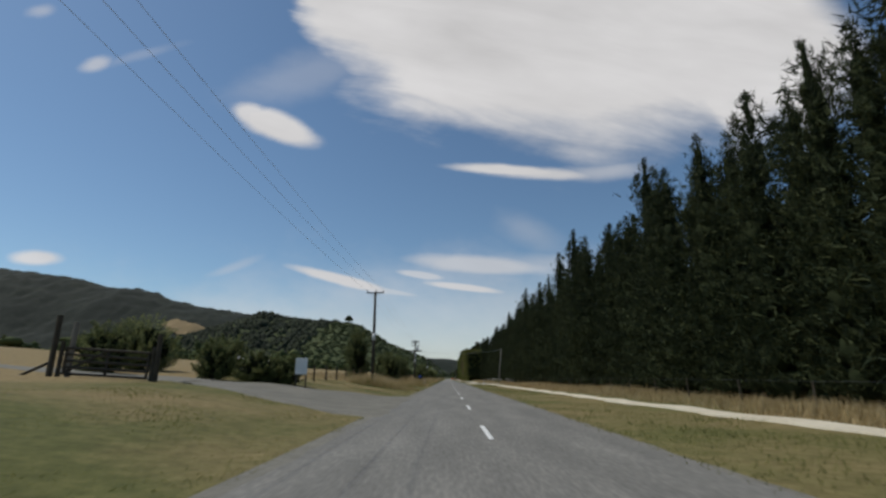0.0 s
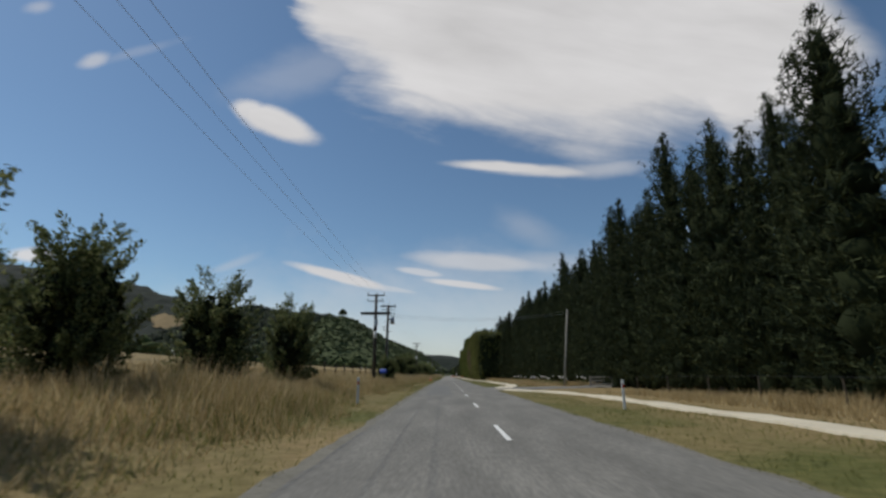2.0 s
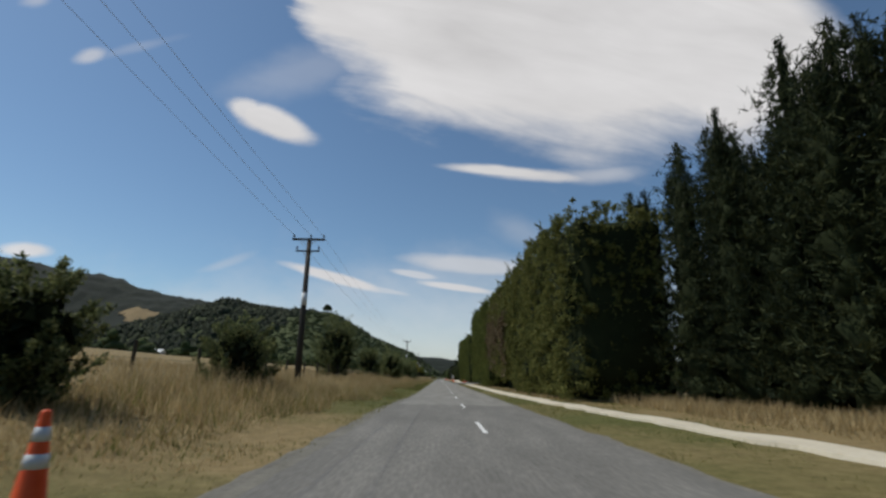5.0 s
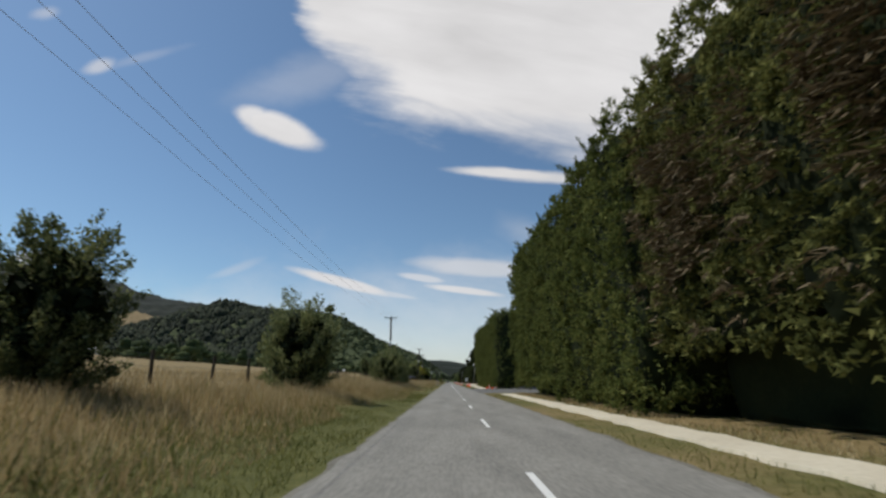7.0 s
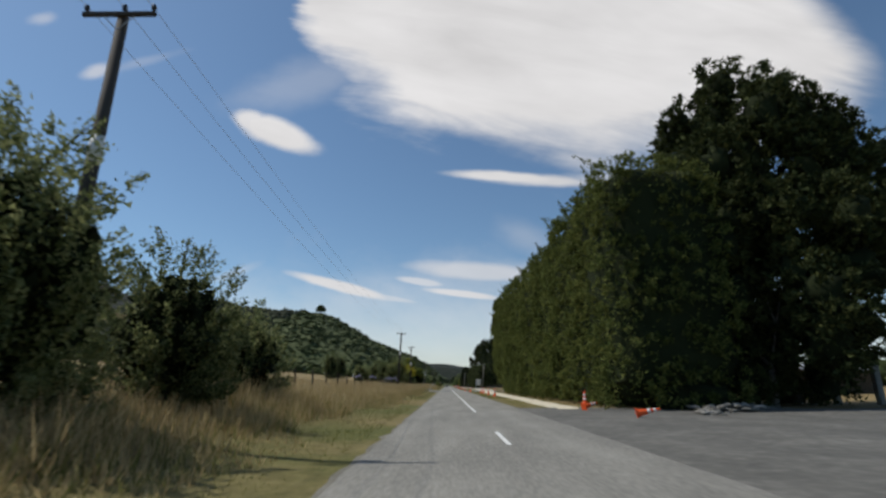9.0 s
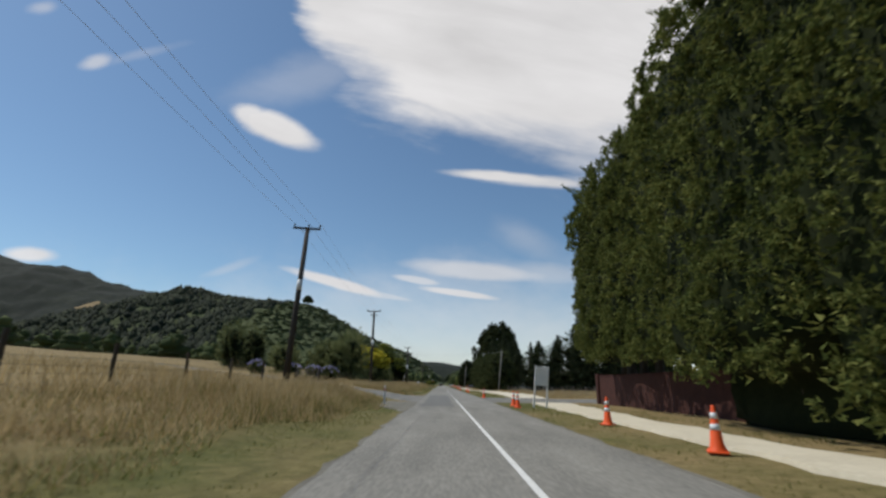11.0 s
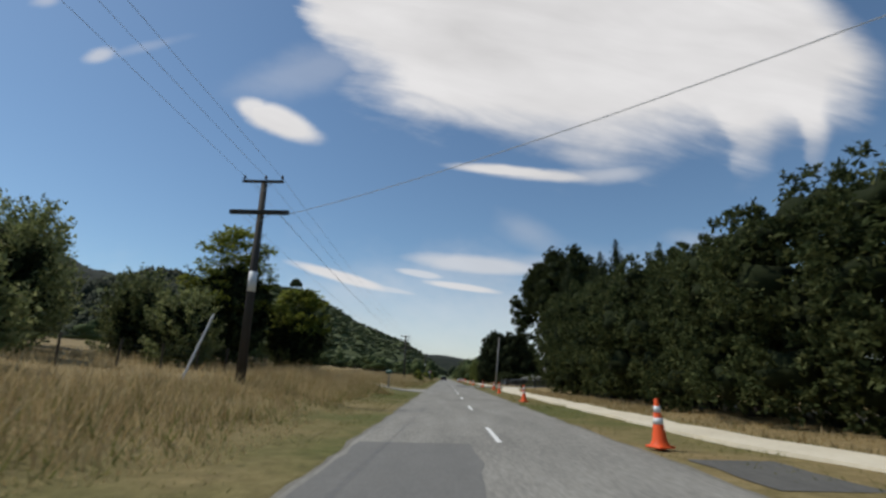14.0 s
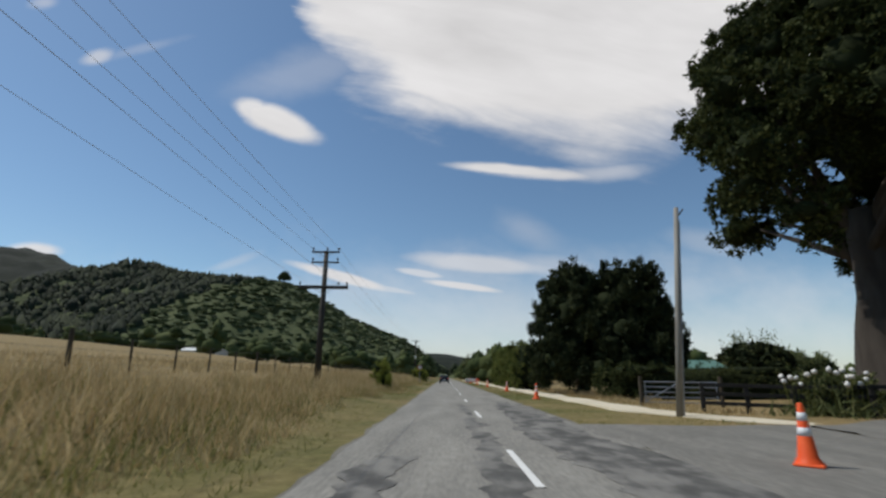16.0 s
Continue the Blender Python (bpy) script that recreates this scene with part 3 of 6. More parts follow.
gq = np.stack([gi, gi + 1, gi + nx + 1, gi + nx], 1)
ground = tagged(solid("ground", gv, gq, M_GROUND, smooth=True), "dry summer pasture with mown green verge beside the road", "ground", kind="structure")


def ribbon(name, left, right, z, mat, ys, thick=0.06, wob=0.12, label="", category=""):
    """A strip of laid surface with ragged edges; left and right give x at y."""
    a = [left(y) + wob * noise.noise((y * 0.9, 3.1, 4.2)) + wob * noise.noise((y * 3.1, 8, 1)) * 0.6 for y in ys]
    b = [right(y) + wob * noise.noise((y * 0.9, 13.7, 4.2)) + wob * noise.noise((y * 3.1, 18, 1)) * 0.6 for y in ys]
    v, q = [], []
    for y, l_, r_ in zip(ys, a, b):
        zz = z(y) if callable(z) else z
        v += [(l_, y, zz - thick), (l_ + 0.03, y, zz), ((l_ + r_) / 2, y, zz + 0.01), (r_ - 0.03, y, zz), (r_, y, zz - thick)]
    for i in range(len(ys) - 1):
        for j in range(4):
            k = i * 5 + j
            q.append((k, k + 1, k + 6, k + 5))
    return tagged(solid(name, v, q, mat, smooth=False), label, category, kind="structure")


def steps(y0, y1, d):
    return list(np.arange(y0, y1 + d / 2, d))


road_l = lambda y: float(np.interp(y, [-60, 40, 60, 188, 200, 2500], [-3.5, -3.4, -3.2, -3.3, -2.92, -2.92]))
road_r = lambda y: float(np.interp(y, [-60, 110, 140, 2500], [3.0, 2.9, 2.6, 2.7]))
ribbon("road", road_l, road_r, 0.0, M_OLDSEAL, steps(-60, 191, 0.5), wob=0.08, label="grey worn chipseal country road with wheel tracks", category="road")
ribbon("road", road_l, road_r, 0.0, M_ASPHALT, steps(191, 700, 0.5) + steps(720, 2500, 40), wob=0.08, label="pale grey chipseal country road", category="road")
ribbon("road_shoulder", lambda y: road_l(y) - float(np.interp(y, [0, 60, 80, 110, 140, 190, 215, 2000], [0.6, 0.6, 0.25, 0.5, 0.5, 0.4, 0.1, 0.1])), lambda y: road_r(y) + 0.16, -0.014, M_SHOULDER, steps(-60, 700, 0.5), 0.05, 0.16, "loose grey gravel shoulder at the road edge", "road shoulder")


def dash(y0, y1, w=0.11):
    v = [(-w / 2, y0, 0.022), (w / 2, y0, 0.022), (w / 2, y1, 0.022), (-w / 2, y1, 0.022)]
    return tagged(solid("lane_marking", v, [(0, 1, 2, 3)], M_PAINT), "white painted centre dash on the grey road", "road marking", "centre dashes", "structure")


y = -8.45
while y < 900:
    if not 311 < y < 399:
        dash(y - 3, y)
    y += 10
solid_line = dash(311.4, 396.7)

PATH_C = lambda y: float(np.interp(y, [-40, 8, 25, 60, 100, 106, 110, 113.5, 115.5, 116.5, 118, 124, 130, 170, 195, 215, 280, 312, 330, 375, 390, 400, 412, 425, 440, 452, 458, 463, 470, 500, 510, 518, 524, 532, 533.5, 537, 539, 541, 544, 560, 700], [9.5, 9.3, 8.6, 8.2, 7.9, 6.9, 5.2, 3.9, 3.3, 3.6, 4.2, 5.7, 6.9, 6.8, 5.2, 4.7, 5.1, 5.2, 5.6, 6.1, 6.8, 7.2, 8.2, 9.1, 8.8, 8.4, 8.0, 7.0, 5.6, 5.7, 5.7, 6.6, 7.8, 8.6, 8.8, 10.4, 9.2, 7.8, 6.8, 6.6, 5.5]))
PATH_W = lambda y: float(np.interp(y, [0, 103, 108, 119, 126, 180, 215, 280, 330, 375, 390, 400, 412, 425, 440, 452, 458, 463, 470, 510, 524, 532, 545, 700], [0.55, 0.55, 0.95, 0.95, 0.6, 0.55, 0.62, 0.62, 0.7, 1.0, 1.35, 1.5, 1.9, 2.4, 2.1, 1.8, 1.5, 0.9, 0.7, 0.85, 1.25, 1.25, 0.85, 0.7]))


def land_z(x, y):
    return float(height(x, y))


for name_y in ((-40, 115.4), (116.6, 279), (313, 396), (404, 532.6), (537, 700)):
    ends = lambda y, a=name_y[0], b=name_y[1]: min(1.0, (y - a) / 2.5 + 0.02, (b - y) / 2.5 + 0.02)
    ribbon("pavement", lambda y: PATH_C(y) - PATH_W(y) * (0.5 + 0.5 * ends(y)), lambda y: PATH_C(y) + PATH_W(y) * (0.5 + 0.5 * ends(y)), lambda y: land_z(PATH_C(y), y) + 0.075 - 0.09 * (1 - ends(y)), M_LIME, steps(name_y[0], name_y[1], 1.0), 0.12, 0.3, "pale crushed limestone footpath through the grass verge", "footpath")


def slab(name, corners, mat, label, category, z=0.0, n=30):
    """A ragged four-cornered patch laid on the land (corners in order)."""
    c = [Vector((*p, 0)) for p in corners]
    v, q = [], []
    for i in range(n + 1):
        for j in range(n + 1):
            s_, t_ = i / n, j / n
            p = (c[0] * (1 - s_) + c[1] * s_) * (1 - t_) + (c[3] * (1 - s_) + c[2] * s_) * t_
            if i in (0, n) or j in (0, n):
                p += Vector((noise.noise((p.x * 0.8, p.y * 0.8, 2)), noise.noise((p.x * 0.8, p.y * 0.8, 9)), 0)) * 0.5
            v.append((p.x, p.y, -0.006 if i == 0 and abs(p.x) < 4.5 else max(land_z(p.x, p.y), -0.03) + (0.05 if i < n and 0 < j < n else -0.05) + z))
    for i in range(n):
        for j in range(n):
            k = i * (n + 1) + j
            q.append((k, k + n + 1, k + n + 2, k + 1))
    return tagged(solid(name, v, q, mat), label, category, kind="structure")


slab("driveway", [(-13.8, 21.8), (-30, 26), (-30, 31), (-13.8, 26.6)], M_SHOULDER, "pale grey gravel farm yard", "driveway", 0.004)
slab("driveway", [(-3.3, 14.5), (-14, 21.7), (-14, 26.7), (-3.2, 33.5)], M_SHOULDER, "pale grey gravel driveway entrance beside the lawn", "driveway")
slab("driveway", [(2.6, 110.8), (12.5, 118.0), (12.5, 124.6), (2.6, 121.0)], M_OLDSEAL, "grey gravel driveway entrance", "driveway")
slab("driveway", [(12.4, 118.2), (40, 128), (40, 134), (12.4, 124.4)], M_OLDSEAL, "grey gravel driveway under the pines", "driveway", 0.004)
slab("side_road", [(2.4, 281), (40, 288), (40, 308), (2.4, 318)], M_SIDESEAL, "wide grey gravel side road mouth", "side road")
slab("side_road", [(-2.8, 391.5), (-9, 402), (-9, 406.6), (-2.8, 410.5)], M_OLDSEAL, "grey gravel side road mouth", "side road")
slab("side_road", [(-8.9, 402), (-30, 405), (-30, 408.5), (-8.9, 406.5)], M_OLDSEAL, "grey gravel side road", "side road", 0.004)
slab("road_shoulder", [(-2.8, 379), (-4.7, 383.5), (-5.2, 390.6), (-2.8, 392)], M_SHOULDER, "loose grey gravel pull-off by the marker post", "road shoulder", -0.004)
slab("driveway", [(2.5, 394), (30, 399), (30, 404), (2.5, 407)], M_OLDSEAL, "grey gravel driveway entrance", "driveway")
slab("driveway", [(-13.6, 504.9), (-34, 506), (-34, 507.0), (-13.6, 506.1)], M_GRAVEL, "pale gravel farm track", "driveway", -0.03)
slab("driveway", [(-2.8, 502.4), (-6, 503.2), (-6, 506.0), (-2.8, 511.6)], M_GRAVEL, "pale gravel farm driveway mouth", "driveway", -0.02)
slab("driveway", [(-5.9, 503.3), (-14, 505.0), (-14, 506.2), (-5.9, 505.9)], M_GRAVEL, "pale gravel farm driveway", "driveway", -0.024)
slab("driveway", [(2.5, 526.6), (9, 533.2), (9, 537), (2.5, 537.2)], M_OLDSEAL, "grey sealed driveway mouth", "driveway")
slab("driveway", [(8.9, 533.3), (17, 538.2), (17, 541.5), (8.9, 536.9)], M_OLDSEAL, "grey sealed driveway", "driveway", 0.004)
slab("driveway", [(16.9, 538.3), (36, 541), (36, 545), (16.9, 541.4)], M_OLDSEAL, "grey driveway under the old tree", "driveway", 0.008)


# ---------------------------------------------------------------- trees
def tree_parts(root, trunk_r, trunk_h, cv, cq, inner, leaf_mat, limbs=(), bark=None):
    bark = bark or M_BARK
    v, q, seg = [], [], 12
    for k in range(8):
        f = max(0.0, k - 0.4) / 7
        r = trunk_r * (1.35 if k == 0 else 1.1 if k == 1 else 1.05 - 0.75 * f)
        cx, cy = 0.06 * math.sin(k * 1.7) * trunk_h / 6, 0.06 * math.cos(k * 2.3) * trunk_h / 6
        for j in range(seg):
            a = 6.2832 * j / seg
            g = r * (1 + 0.09 * math.sin(3 * a + k) + 0.06 * math.sin(5 * a + 2 * k))
            v.append((cx + g * math.cos(a), cy + g * math.sin(a), -0.15 + (trunk_h + 0.15) * f))
    for k in range(7):
        for j in range(seg):
            q.append((k * seg + j, k * seg + (j + 1) % seg, (k + 1) * seg + (j + 1) % seg, (k + 1) * seg + j))
    q.append(tuple(range(7 * seg, 8 * seg)))
    solid("trunk", v, q, bark, root, smooth=True)
    for a, b, r0, r1 in limbs:
        part("limb", rod(a, b, r0, r1, 7), bark, root, smooth=True)
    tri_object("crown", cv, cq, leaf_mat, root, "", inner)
    return root


PINES = []
PINE_LABEL = "tall dark green pine with upswept needle tufts"
for k in range(4):
    rng = np.random.default_rng(100 + k)
    h = (15.5, 17.4, 13.6, 16.2)[k]
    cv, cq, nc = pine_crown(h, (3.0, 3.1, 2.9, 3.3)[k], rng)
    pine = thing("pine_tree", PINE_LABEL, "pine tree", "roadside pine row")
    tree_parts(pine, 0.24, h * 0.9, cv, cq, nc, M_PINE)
    PINES.append(pine)
pines_used, back_used = set(), set()
BACK_PINES = []
for k in range(2):
    rng = np.random.default_rng(120 + k)
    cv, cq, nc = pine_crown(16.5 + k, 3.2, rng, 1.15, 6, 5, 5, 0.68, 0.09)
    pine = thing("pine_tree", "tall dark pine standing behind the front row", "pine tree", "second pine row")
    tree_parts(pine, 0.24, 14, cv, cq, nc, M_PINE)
    BACK_PINES.append(pine)


def plant(kinds, used, k, x, y, s, turn, sz=None, sink=0.0):
    m = pose(x, y, land_z(x, y) - sink, 0, 0, turn)
    src = kinds[k % len(kinds)]
    if k % len(kinds) in used:
        ob = copy_thing(src, m)
    else:
        used.add(k % len(kinds))
        ob = src
        ob.matrix_basis = m
    ob.scale = (s, s, sz or s)
    return ob


rng = np.random.default_rng(5)
y = 6.0
k = 0
while y < 196:
    plant(PINES, pines_used, k, 17.2 + rng.normal() * 0.5, y, rng.uniform(0.88, 1.16), rng.uniform(0, 360))
    y += rng.uniform(2.3, 3.1)
    k += 1
y = 8.0
while y < 196:
    plant(BACK_PINES, back_used, k + 1, 20.5 + rng.normal() * 0.6, y, rng.uniform(0.9, 1.12), rng.uniform(0, 360))
    y += rng.uniform(4.6, 6.0)
    k += 1


y = 198.0
while y < 228:
    plant(BACK_PINES, back_used, k, 15.2 + rng.normal() * 0.5, y, rng.uniform(0.9, 1.0), rng.uniform(0, 360))
    y += rng.uniform(3.6, 4.4)
    k += 1
for i in range(10):
    plant(BACK_PINES, back_used, i, 18.4 + 0.5 * (i % 3), 179 + 2.8 * i, 0.92 + 0.04 * (i % 4), 77 * i)
for i, (x, y) in enumerate(((13.2, 193.4), (14.4, 191.2), (15.4, 188.6), (15.9, 185.6))):
    plant(PINES, pines_used, i, x, y, 0.86 + 0.03 * i, 140 * i)


# clipped macrocarpa shelter belt: tall flat-faced wall of sprays
def shelter_tree(name, label, group, L, D, H, rng, x, y, bottom=0.5, top_tilt=0.0, mat=None, density=2.6, leaf=0.19, ends=0.6, flare=True, end_cover=(0.6, 0.35), dead=0):
    """One tree of a clipped belt, L along the road, D deep, H high; its road face is at x."""
    root = thing(name, label, "hedge tree", group, at=(x + D / 2, y, land_z(x + D / 2, y)))
    mat = mat or M_HEDGE

    def shape(u, w, side):
        """Points on the surface: side 0 road face, 1 top, 2 near end, 3 far end, 4 back."""
        bulge = 0.35 * np.sin(u * 5 + w * 7) + 0.3 * np.sin(w * 13 + u * 3 + x)
        if side == 0:
            return np.stack([-D / 2 - 0.25 * bulge - 0.5 * np.sin(np.pi * w) * 0.6, (u - 0.5) * L, bottom + w * (H - bottom) * (1 + top_tilt * (u - 0.5))], 1)
        if side == 1:
            return np.stack([(u - 0.5) * D, (w - 0.5) * L, H * (1 + top_tilt * (w - 0.5)) + 0.5 * bulge], 1)
        if side == 4:
            return np.stack([D / 2 + 0.3 * bulge, (u - 0.5) * L, bottom + w * (H - bottom)], 1)
        s = -1 if side == 2 else 1
        return np.stack([(u - 0.5) * D, s * (L / 2 + 0.3 * bulge + ends * 0.3), bottom + w * (H - bottom) * (1 + s * top_tilt * 0.5)], 1)

    bits = []
    for side, area, nrm in ((0, L * H, (-1, 0, 0.1)), (1, L * D * 0.35, (-0.5, 0, 0.8)), (2, D * H * end_cover[0], (-0.3, -1, 0.1)), (3, D * H * end_cover[1], (-0.3, 1, 0.1))):
        k = int(area * density)
        p = shape(rng.uniform(0, 1, k), rng.uniform(0, 1, k), side)
        nv = np.array(nrm, float) / np.linalg.norm(nrm)
        lum = np.array([noise.noise((a * 0.35 + x, (b + y) * 0.35, c * 0.5)) + 0.5 * noise.noise((a * 1.1, (b + y) * 1.1, c * 1.4)) for a, b, c in p])
        under = shape(rng.uniform(0, 1, 7 * k), rng.uniform(0, 1, 7 * k), side) - nv * rng.uniform(0.05, 0.45, (7 * k, 1))
        bits.append(leaves(under, np.tile(nv, (7 * k, 1)), np.full(7 * k, 0.24), rng, 1, 1.1, 0.26))
        p += nv * (lum * 0.6)[:, None] + rng.normal(size=(k, 3)) * 0.08
        p = p[lum > rng.uniform(-1.2, -0.35, k)]
        bits.append(clumps(p, np.tile(nv, (len(p), 1)), rng, 0.36, 16, leaf, 4, 0.2, 0.12, 0.9))
    if flare:
        k = int(L * D * 0.12)
        p = shape(rng.uniform(0, 1, k), rng.uniform(0, 1, k), 1)
        p2 = shape(np.full(k, 0.03), rng.uniform(0, 1, k), 1)
        p = np.concatenate([p - np.array([0, 0, 0.3]), p2 - np.array([0, 0, 0.6])])
        k = len(p)
        n_ = unit(np.stack([rng.normal(size=k) * 0.5 - 0.5, rng.normal(size=k) * 0.5 - 0.45, np.full(k, 0.7)], 1))
        reach = rng.uniform(0.5, 1.7, k)[:, None]
        for s in np.linspace(0.0, 1.0, 10):
            bits.append(leaves(p + n_ * s * reach, n_, np.full(k, 0.42 - 0.2 * s), rng, 8, 0.42 - 0.2 * s, 0.1))
    # inner body, its near-black colour standing in for shade between the sprays
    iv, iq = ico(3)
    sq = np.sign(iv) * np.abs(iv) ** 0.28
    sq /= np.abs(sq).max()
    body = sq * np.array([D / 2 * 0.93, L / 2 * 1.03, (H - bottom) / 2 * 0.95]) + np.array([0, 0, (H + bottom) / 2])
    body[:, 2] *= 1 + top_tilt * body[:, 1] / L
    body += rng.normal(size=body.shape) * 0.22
    tri_object("shade_core", body, iq, M_INNER, root, "solid inner body coloured dark in place of shade")
    v, q = join(bits)
    # added dark filler below the foliage, imitating the shade under the belt
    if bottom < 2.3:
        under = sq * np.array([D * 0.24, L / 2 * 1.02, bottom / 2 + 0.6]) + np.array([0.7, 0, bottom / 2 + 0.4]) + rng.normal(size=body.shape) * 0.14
        tri_object("shade_core", under, iq, M_INNER, root, "added dark body in place of shade under the tree")
    for dy in (-L * 0.3, 0.05, L * 0.33):
        part("trunk", rod((-0.4, dy, -0.2), (-0.3, dy * 0.9, bottom + 2), 0.3, 0.2, 8), M_BARK, root, smooth=True)
    tri_object("foliage", v, q, mat, root)
    if dead:
        k = int(dead * 26)
        p = shape(np.clip(rng.normal(0.5, 0.22, k), 0, 1), np.clip(rng.normal(0.42, 0.16, k), 0.05, 0.9), 0)
        lum = np.array([noise.noise((a * 0.5 + 9, b * 0.6 + y, c * 0.6)) for a, b, c in p])
        p = p[lum > -0.02] + np.array([-0.42, 0, 0])
        v, q = sprays(p, np.tile(np.array([-1, 0, -0.2]), (len(p), 1)), np.full(len(p), 0.5), rng, 8, 0.9, 0.0, 0.09)
        tri_object("dead_spray", v, q, M_BROWN, root, "bare grey-brown dead twigs")
    return root


HEDGE_LABEL = "clipped macrocarpa shelter tree with feathery green sprays"
rng = np.random.default_rng(11)
y, L = 196.2, 7.7
while y < 276:
    H = float(np.interp(y, [195, 225, 265, 282], [12.2, 12.6, 14.3, 16.2])) * rng.uniform(0.97, 1.04)
    fx = float(np.interp(y, [195, 225, 241, 243, 282], [6.9, 6.8, 7.1, 6.5, 7.0]))
    low = float(np.interp(y + L / 2, [196, 216, 224, 240, 246, 256, 266, 282], [0.15, 0.2, 1.2, 2.2, 0.2, 0.2, 0.8, 0.9]))
    shelter_tree("shelter_tree", HEDGE_LABEL, "clipped shelter belt", L, 6.5, H, rng, fx, y + L / 2, low, mat=M_HEDGE_B if y < 242 else M_HEDGE, end_cover=(1.0 if y < 200 or 242 < y < 246 else 0.12, 1.0 if y > 266 else 0.05), dead=22 if 218 < y < 236 else 0)
    y += L + 0.2
y, L = 313.0, 7.6
while y < 384:
    H = float(np.interp(y, [312, 330, 364, 395], [13.8, 13.4, 15.5, 14.5])) * rng.uniform(0.97, 1.04)
    shelter_tree("shelter_tree", HEDGE_LABEL, "second shelter belt", L, 6.5, H, rng, 7.6 if y < 368 else 8.75, y + L / 2, float(np.interp(y + L / 2, [313, 362, 378, 388], [0.2, 0.3, 2.4, 3.2])), mat=M_HEDGE, end_cover=(1.0 if y < 316 else 0.12, 1.0 if y > 380 else 0.05))
    y += L + 0.2
shelter_tree("shelter_tree", HEDGE_LABEL, "second shelter belt", 6.4, 6.5, 13.6, rng, 10.9, 394.4, 3.2, mat=M_HEDGE, end_cover=(0.4, 1.0))


# ---------------------------------------------------------------- broad bushes
def bush(name, label, category, x, y, w, h, mat, seed, trunk=0.12, leaf=0.115, base=0.1, group="", density=20.0, slim=0.32, tall=0.0, core=0.25):
    rng = np.random.default_rng(seed)
    root = thing(name, label, category, group, at=(x, y, land_z(x, y)))
    area = w * h
    k = int(46 + 3.2 * area)
    (cv, cq, nc), a, b = feather_crown(w, h * 0.96, rng, min(k, 200), leaf, int(np.clip(12500 * density / 20 * min(1.7, 0.35 + area / 24) / k, 30, 330)), base * 0.4, slim, tall, core, 0.55, 0.1)
    limbs = [(a[i] * 0.9, a[i] + (b[i] - a[i]) * 0.8, trunk * 0.32, trunk * 0.1) for i in range(0, 40, 5)]
    tree_parts(root, trunk, h * 0.6, cv, cq, nc, mat, limbs)
    return root


bush("roadside_tree", "dark spreading roadside tree beside the fence", "tree", -12.9, 63.5, 3.9, 7.2, M_BUSH, 1)
bush("roadside_tree", "dark spreading roadside tree among dry grass", "tree", -9.6, 75.0, 4.0, 5.0, M_BUSH, 2)
bush("roadside_tree", "dark rounded roadside tree among dry grass", "tree", -11.7, 82.0, 4.0, 5.2, M_BUSH, 3)
bush("roadside_tree", "brownish green roadside tree in dry grass", "tree", -10.8, 88.5, 4.0, 4.9, M_BUSH, 4)
bush("roadside_tree", "small dark roadside tree in dry grass", "tree", -9.9, 95.8, 3.6, 5.0, M_BUSH, 5)
bush("roadside_shrub", "low rounded shrub by the pole", "shrub", -8.2, 126.0, 3.2, 3.2, M_BUSH, 6)
bush("roadside_tree", "rounded dark tree beside the dry paddock", "tree", -10.1, 163.5, 3.6, 4.9, M_BUSH, 7)
bush("roadside_shrub", "dark rounded shrub beside the dry paddock", "shrub", -9.2, 176, 3.2, 3.0, M_BUSH, 26)
bush("roadside_shrub", "dark rounded shrub beside the dry paddock", "shrub", -9.4, 187, 3.6, 3.2, M_BUSH, 27)
bush("roadside_tree", "leafy roadside tree at the fence", "tree", -12.6, 221.5, 6.0, 7.4, M_BUSH, 8)
bush("roadside_tree", "leafy roadside tree at the fence", "tree", -11.0, 236.0, 4.2, 4.8, M_BUSH, 9)
bush("roadside_tree", "sunlit leafy roadside tree", "tree", -9.2, 251.3, 5.4, 5.8, M_OLIVE, 10)
bush("roadside_shrub", "low leafy shrub at the fence", "shrub", -10.6, 257.0, 3.0, 2.4, M_BUSH, 28)
bush("roadside_tree", "bushy roadside tree below the power pole", "tree", -9.4, 289.8, 4.6, 5.0, M_OLIVE, 11)
bush("roadside_tree", "bushy roadside tree behind dry grass", "tree", -9.2, 295.5, 5.0, 6.0, M_OLIVE, 13)
bush("roadside_tree", "bushy roadside tree behind dry grass", "tree", -9.2, 301.2, 4.6, 5.2, M_BUSH, 14)
bush("roadside_shrub", "leafy shrub trailing into dry grass", "shrub", -9.3, 306.5, 4.4, 3.9, M_OLIVE, 15)
# farm entrance planting
bush("garden_shrub", "dark upright clipped garden shrub", "shrub", -15.4, 28.5, 2.6, 2.7, M_BUSH, 16, density=22)
bush("garden_shrub", "low dark garden shrub by the driveway", "shrub", -13.4, 30.2, 3.4, 2.1, M_BUSH, 17, density=22)
bush("garden_shrub", "low dark garden shrub by the driveway", "shrub", -11.8, 30.6, 3.2, 2.0, M_BUSH, 18, density=22)
bush("garden_shrub", "yellow-green rounded garden shrub", "shrub", -24.5, 36.0, 5.5, 4.4, M_OLIVE, 19)
bush("garden_shrub", "brownish leafy garden shrub", "shrub", -18.0, 36.0, 4.0, 3.4, M_BUSH, 20)
bush("garden_shrub", "leafy garden shrub behind the gate", "shrub", -22.0, 28.0, 4.0, 3.4, M_BUSH, 21)

